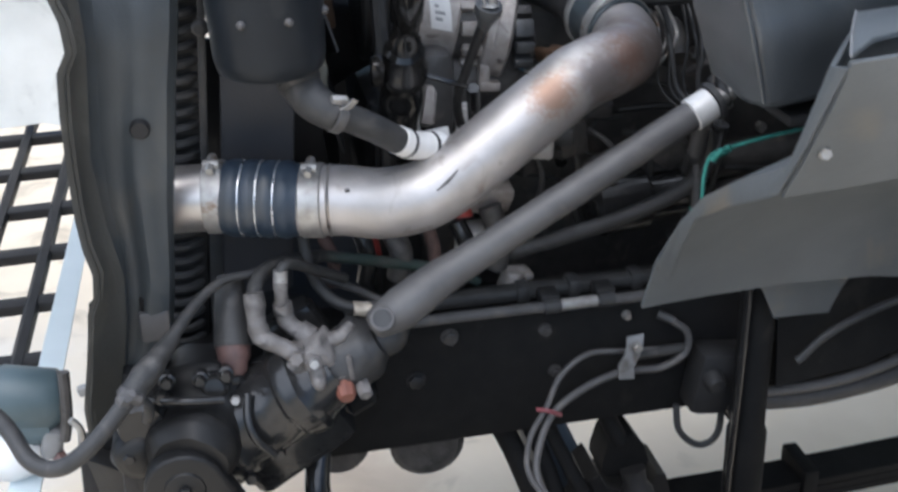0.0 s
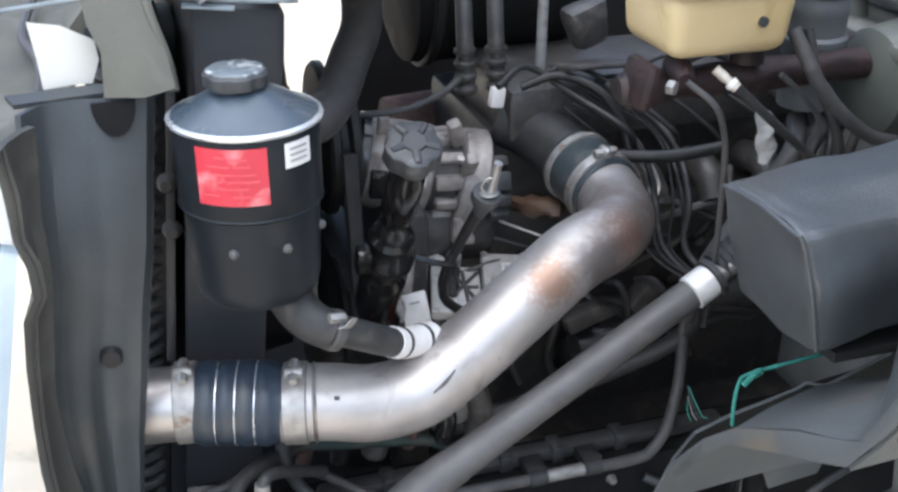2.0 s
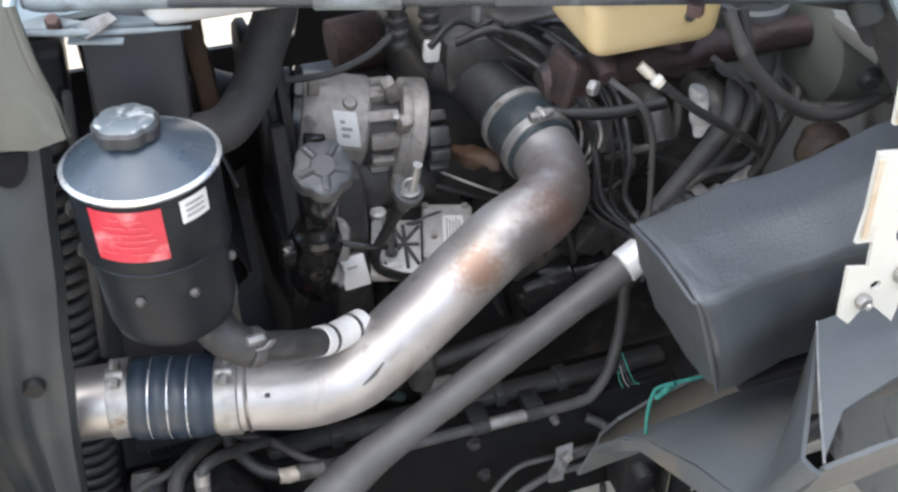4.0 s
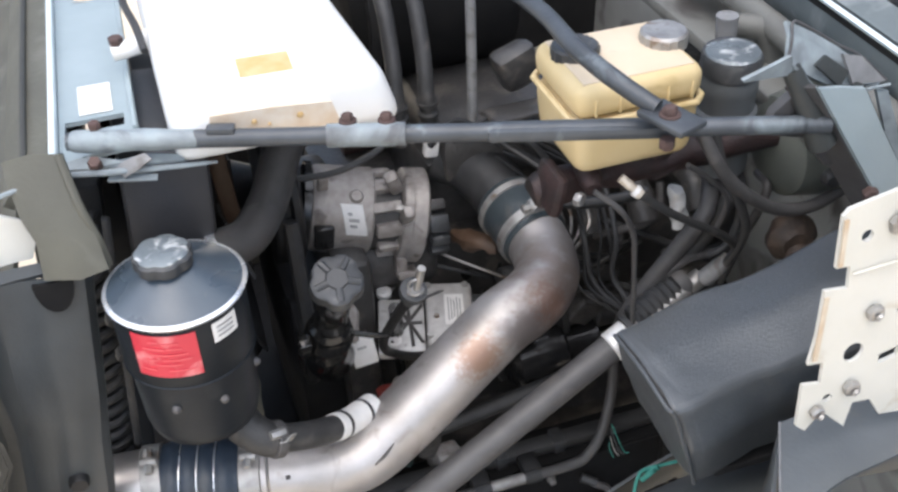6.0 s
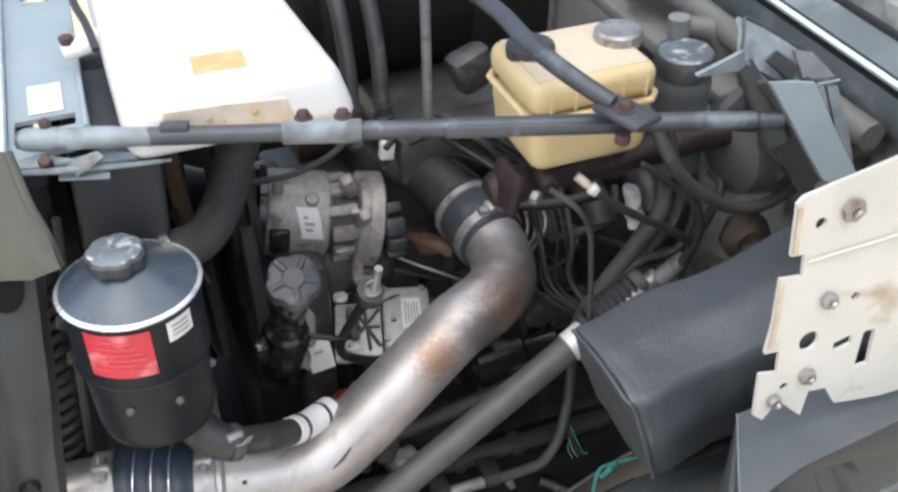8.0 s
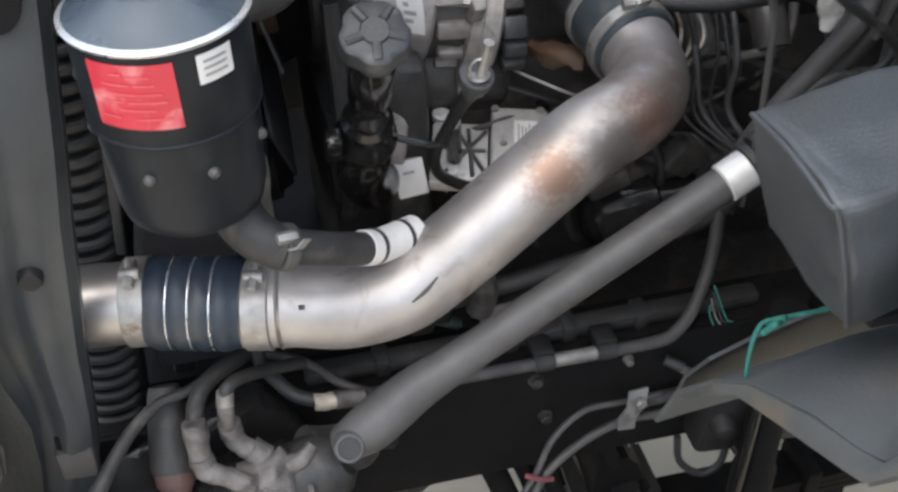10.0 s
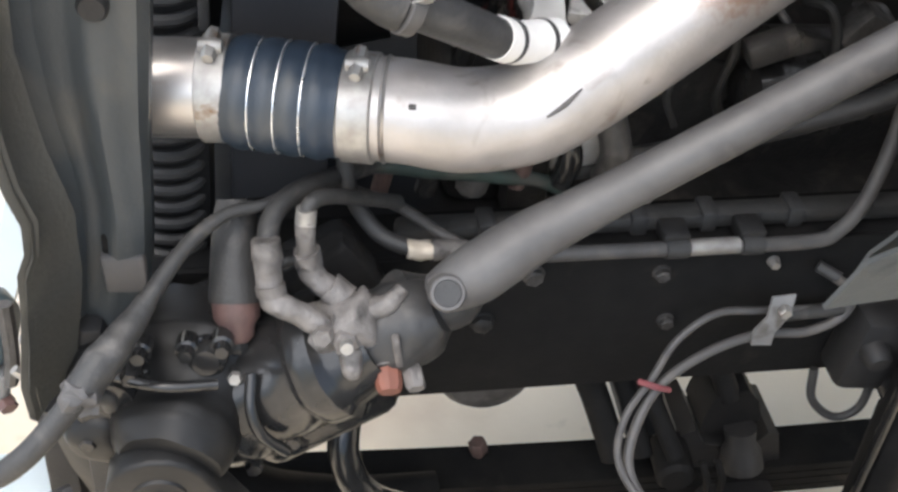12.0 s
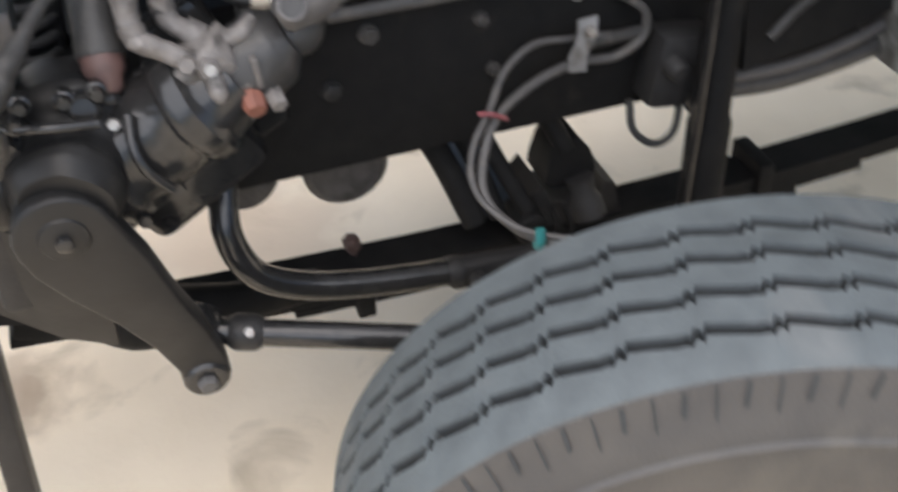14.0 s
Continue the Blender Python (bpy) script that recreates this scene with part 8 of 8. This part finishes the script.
def build_far_side():
    # crossmember, far sheet and front block are added to hide bright ground
    c = thing("crossmember_fill", (0.10, 1.95, 0.71), "black crossmember added as dark fill between the frame rails", "crossmember")
    part("web", Mesh().box((0.10, 1.95, 0.76), (0.40, 0.72, 0.078), bevel=0.010), BLACK_STEEL, c)
    part("upper_flange", Mesh().box((0.10, 1.95, 0.802), (0.43, 0.72, 0.008), bevel=0.002), BLACK_STEEL, c)
    part("lower_flange", Mesh().box((0.10, 1.95, 0.718), (0.43, 0.72, 0.008), bevel=0.002), BLACK_STEEL, c)
    for bx in (-0.06, 0.06, 0.20):
        part("bolt", Mesh().hexa((bx, 1.592, 0.76), (bx, 1.580, 0.76), 0.010), IRON, c)
    w = Mesh().sheet([[(x, 2.37, 0.55), (x, 2.39, 0.55 + 0.5 * (top - 0.55)), (x, 2.37, top)] for x, top in ((-0.12, 1.12), (0.38, 1.12), (0.42, 1.30), (0.47, 1.55), (0.70, 1.58), (1.04, 1.58))], 0.012)
    lone("far_side_liner", w, BLACK_STEEL, "black sheet added as dark fill on the far side of the engine", "inner wing")
    t = thing("exhaust_manifold", (0.6, 2.08, 1.2), "dark rusty exhaust side of the engine", "manifold")
    part("log", Mesh().tube([(0.40, 2.10, 1.22), (0.70, 2.11, 1.23), (1.0, 2.10, 1.22)], 0.05, 14), RUSTY, t)
    part("turbo", Mesh().lathe((0.55, 2.12, 1.36), (0.70, 2.12, 1.37), [(0, 0.05), (0.2, 0.09), (0.6, 0.09), (1, 0.06)], 24), IRON, t)
    lone("timing_cover", Mesh().box((0.27, 1.88, 0.98), (0.10, 0.36, 0.36), bevel=0.03), BLACK_STEEL, "black block added as dark fill at the engine front", "cover")


# ---------- tilted hood in front ----------
def build_hood():
    t = thing("tilted_hood", (-0.75, 2.0, 0.3), "pale truck hood tilted forward with a black grille", "hood")
    z = lambda y: 0.80 + 0.11 * (y - 1.7)
    for k in range(7):
        x = -0.345 - 0.10 * k
        part("grille_bar", Mesh().tube([(x - 0.02, 1.30, z(1.30)), (x, 2.6, z(2.6))], 0.0125, 6), BLACK_STEEL, t)
    for k in range(8):
        y = 1.36 + 0.165 * k
        part("grille_slat", Mesh().box((-0.65, y, z(y) - 0.004), (0.68, 0.030, 0.022), (6, 0, 2), 0.005), BLACK_STEEL, t)
    part("edge_strip", Mesh().sheet([[(-0.335, 1.30, z(1.30)), (-0.315, 2.1, z(2.1)), (-0.31, 2.6, z(2.6))], [(-0.295, 1.30, z(1.30) - 0.01), (-0.283, 2.1, z(2.1) - 0.01), (-0.278, 2.6, z(2.6) - 0.01)]], 0.02), BLUE_WHITE, t, "pale blue painted edge")
    rows = []
    for i in range(7):
        x = -0.22 - 0.19 * i
        rows.append([(x, 2.45 + 0.05 * i + 0.03 * math.sin(k * 1.3 + i) + 0.075 * k, 0.90 + 0.16 * k + 0.02 * math.sin(i * 1.7)) for k in range(6)])
    part("shell", Mesh().sheet(rows, 0.012), FIBRE, t, "white moulded inner skin")
    part("shell_cable", Mesh().tube([(-0.2, 2.58, 1.30), (-0.5, 2.58, 1.24), (-0.9, 2.62, 1.30), (-1.3, 2.75, 1.4)], 0.012, 8), BLACK_STEEL, t)
    l = thing("front_lamp", (-0.28, 1.45, 0.80), "blue-grey lamp bucket by the grille", "lamp")
    part("bucket", Mesh().lathe((-0.335, 1.46, 0.885), (-0.245, 1.45, 0.875), [(0, 0.042), (0.1, 0.046), (0.85, 0.042), (1, 0.03)], 26), LAMP_GREY, l)
    part("bracket", Mesh().tube([(-0.235, 1.43, 0.93), (-0.24, 1.42, 0.87), (-0.25, 1.42, 0.83)], 0.008, 8), IRON, l)
    part("clip", Mesh().tube([(-0.23, 1.39, 0.88), (-0.22, 1.39, 0.86), (-0.225, 1.39, 0.82)], 0.005, 8), STEEL, l)
    part("rim", Mesh().lathe((-0.320, 1.452, 0.846), (-0.262, 1.445, 0.848), [(0, 0.030), (0.5, 0.033), (1, 0.030)], 26), LAMP_GREY, l, "blue-grey rim under the bucket")
    part("lens", Mesh().lathe((-0.345, 1.440, 0.806), (-0.281, 1.436, 0.803), dense([(0, 0.036), (0.4, 0.038), (0.75, 0.030), (0.93, 0.016), (1, 0.004)], 3), 24), WHITE_TANK, l, "white round lens")
    part("joint", Mesh().box((-0.266, 1.428, 0.826), (0.026, 0.03, 0.045), (0, 14, 0), 0.008).rough(0.004, 60), PALE_STEEL, l)
    part("joint_nut", Mesh().hexa((-0.262, 1.42, 0.806), (-0.255, 1.408, 0.803), 0.010), PINK_CAP, l)
    b = thing("bumper", (-0.40, 1.55, 0.25), "pale blue painted front bumper end", "bumper")
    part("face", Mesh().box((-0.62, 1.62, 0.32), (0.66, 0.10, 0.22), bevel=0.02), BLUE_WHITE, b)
    part("support", Mesh().box((-0.245, 1.45, 0.50), (0.035, 0.06, 0.60), (0, 5, 0), 0.006), BLACK_STEEL, b)


build_rail()
build_crossmember()
build_leaf_spring()
build_roll_bar()
build_steering_box()
build_drag_link()
build_shaft()
build_wheel()
build_charge_pipe()
build_canister()
build_radiator()
build_baffle()
build_support()
build_coolant_tank()
build_braces()
build_brakes()
build_firewall()
build_cab()
build_fender_plate()
build_box()
build_liner()
build_engine()
build_compressor()
build_filler()
build_ecu()
build_hydraulic_hoses()
build_brake_hoses()
build_rail_pipe()
build_post()
build_engine_clutter()
build_hood()
build_far_side()
build_ground()
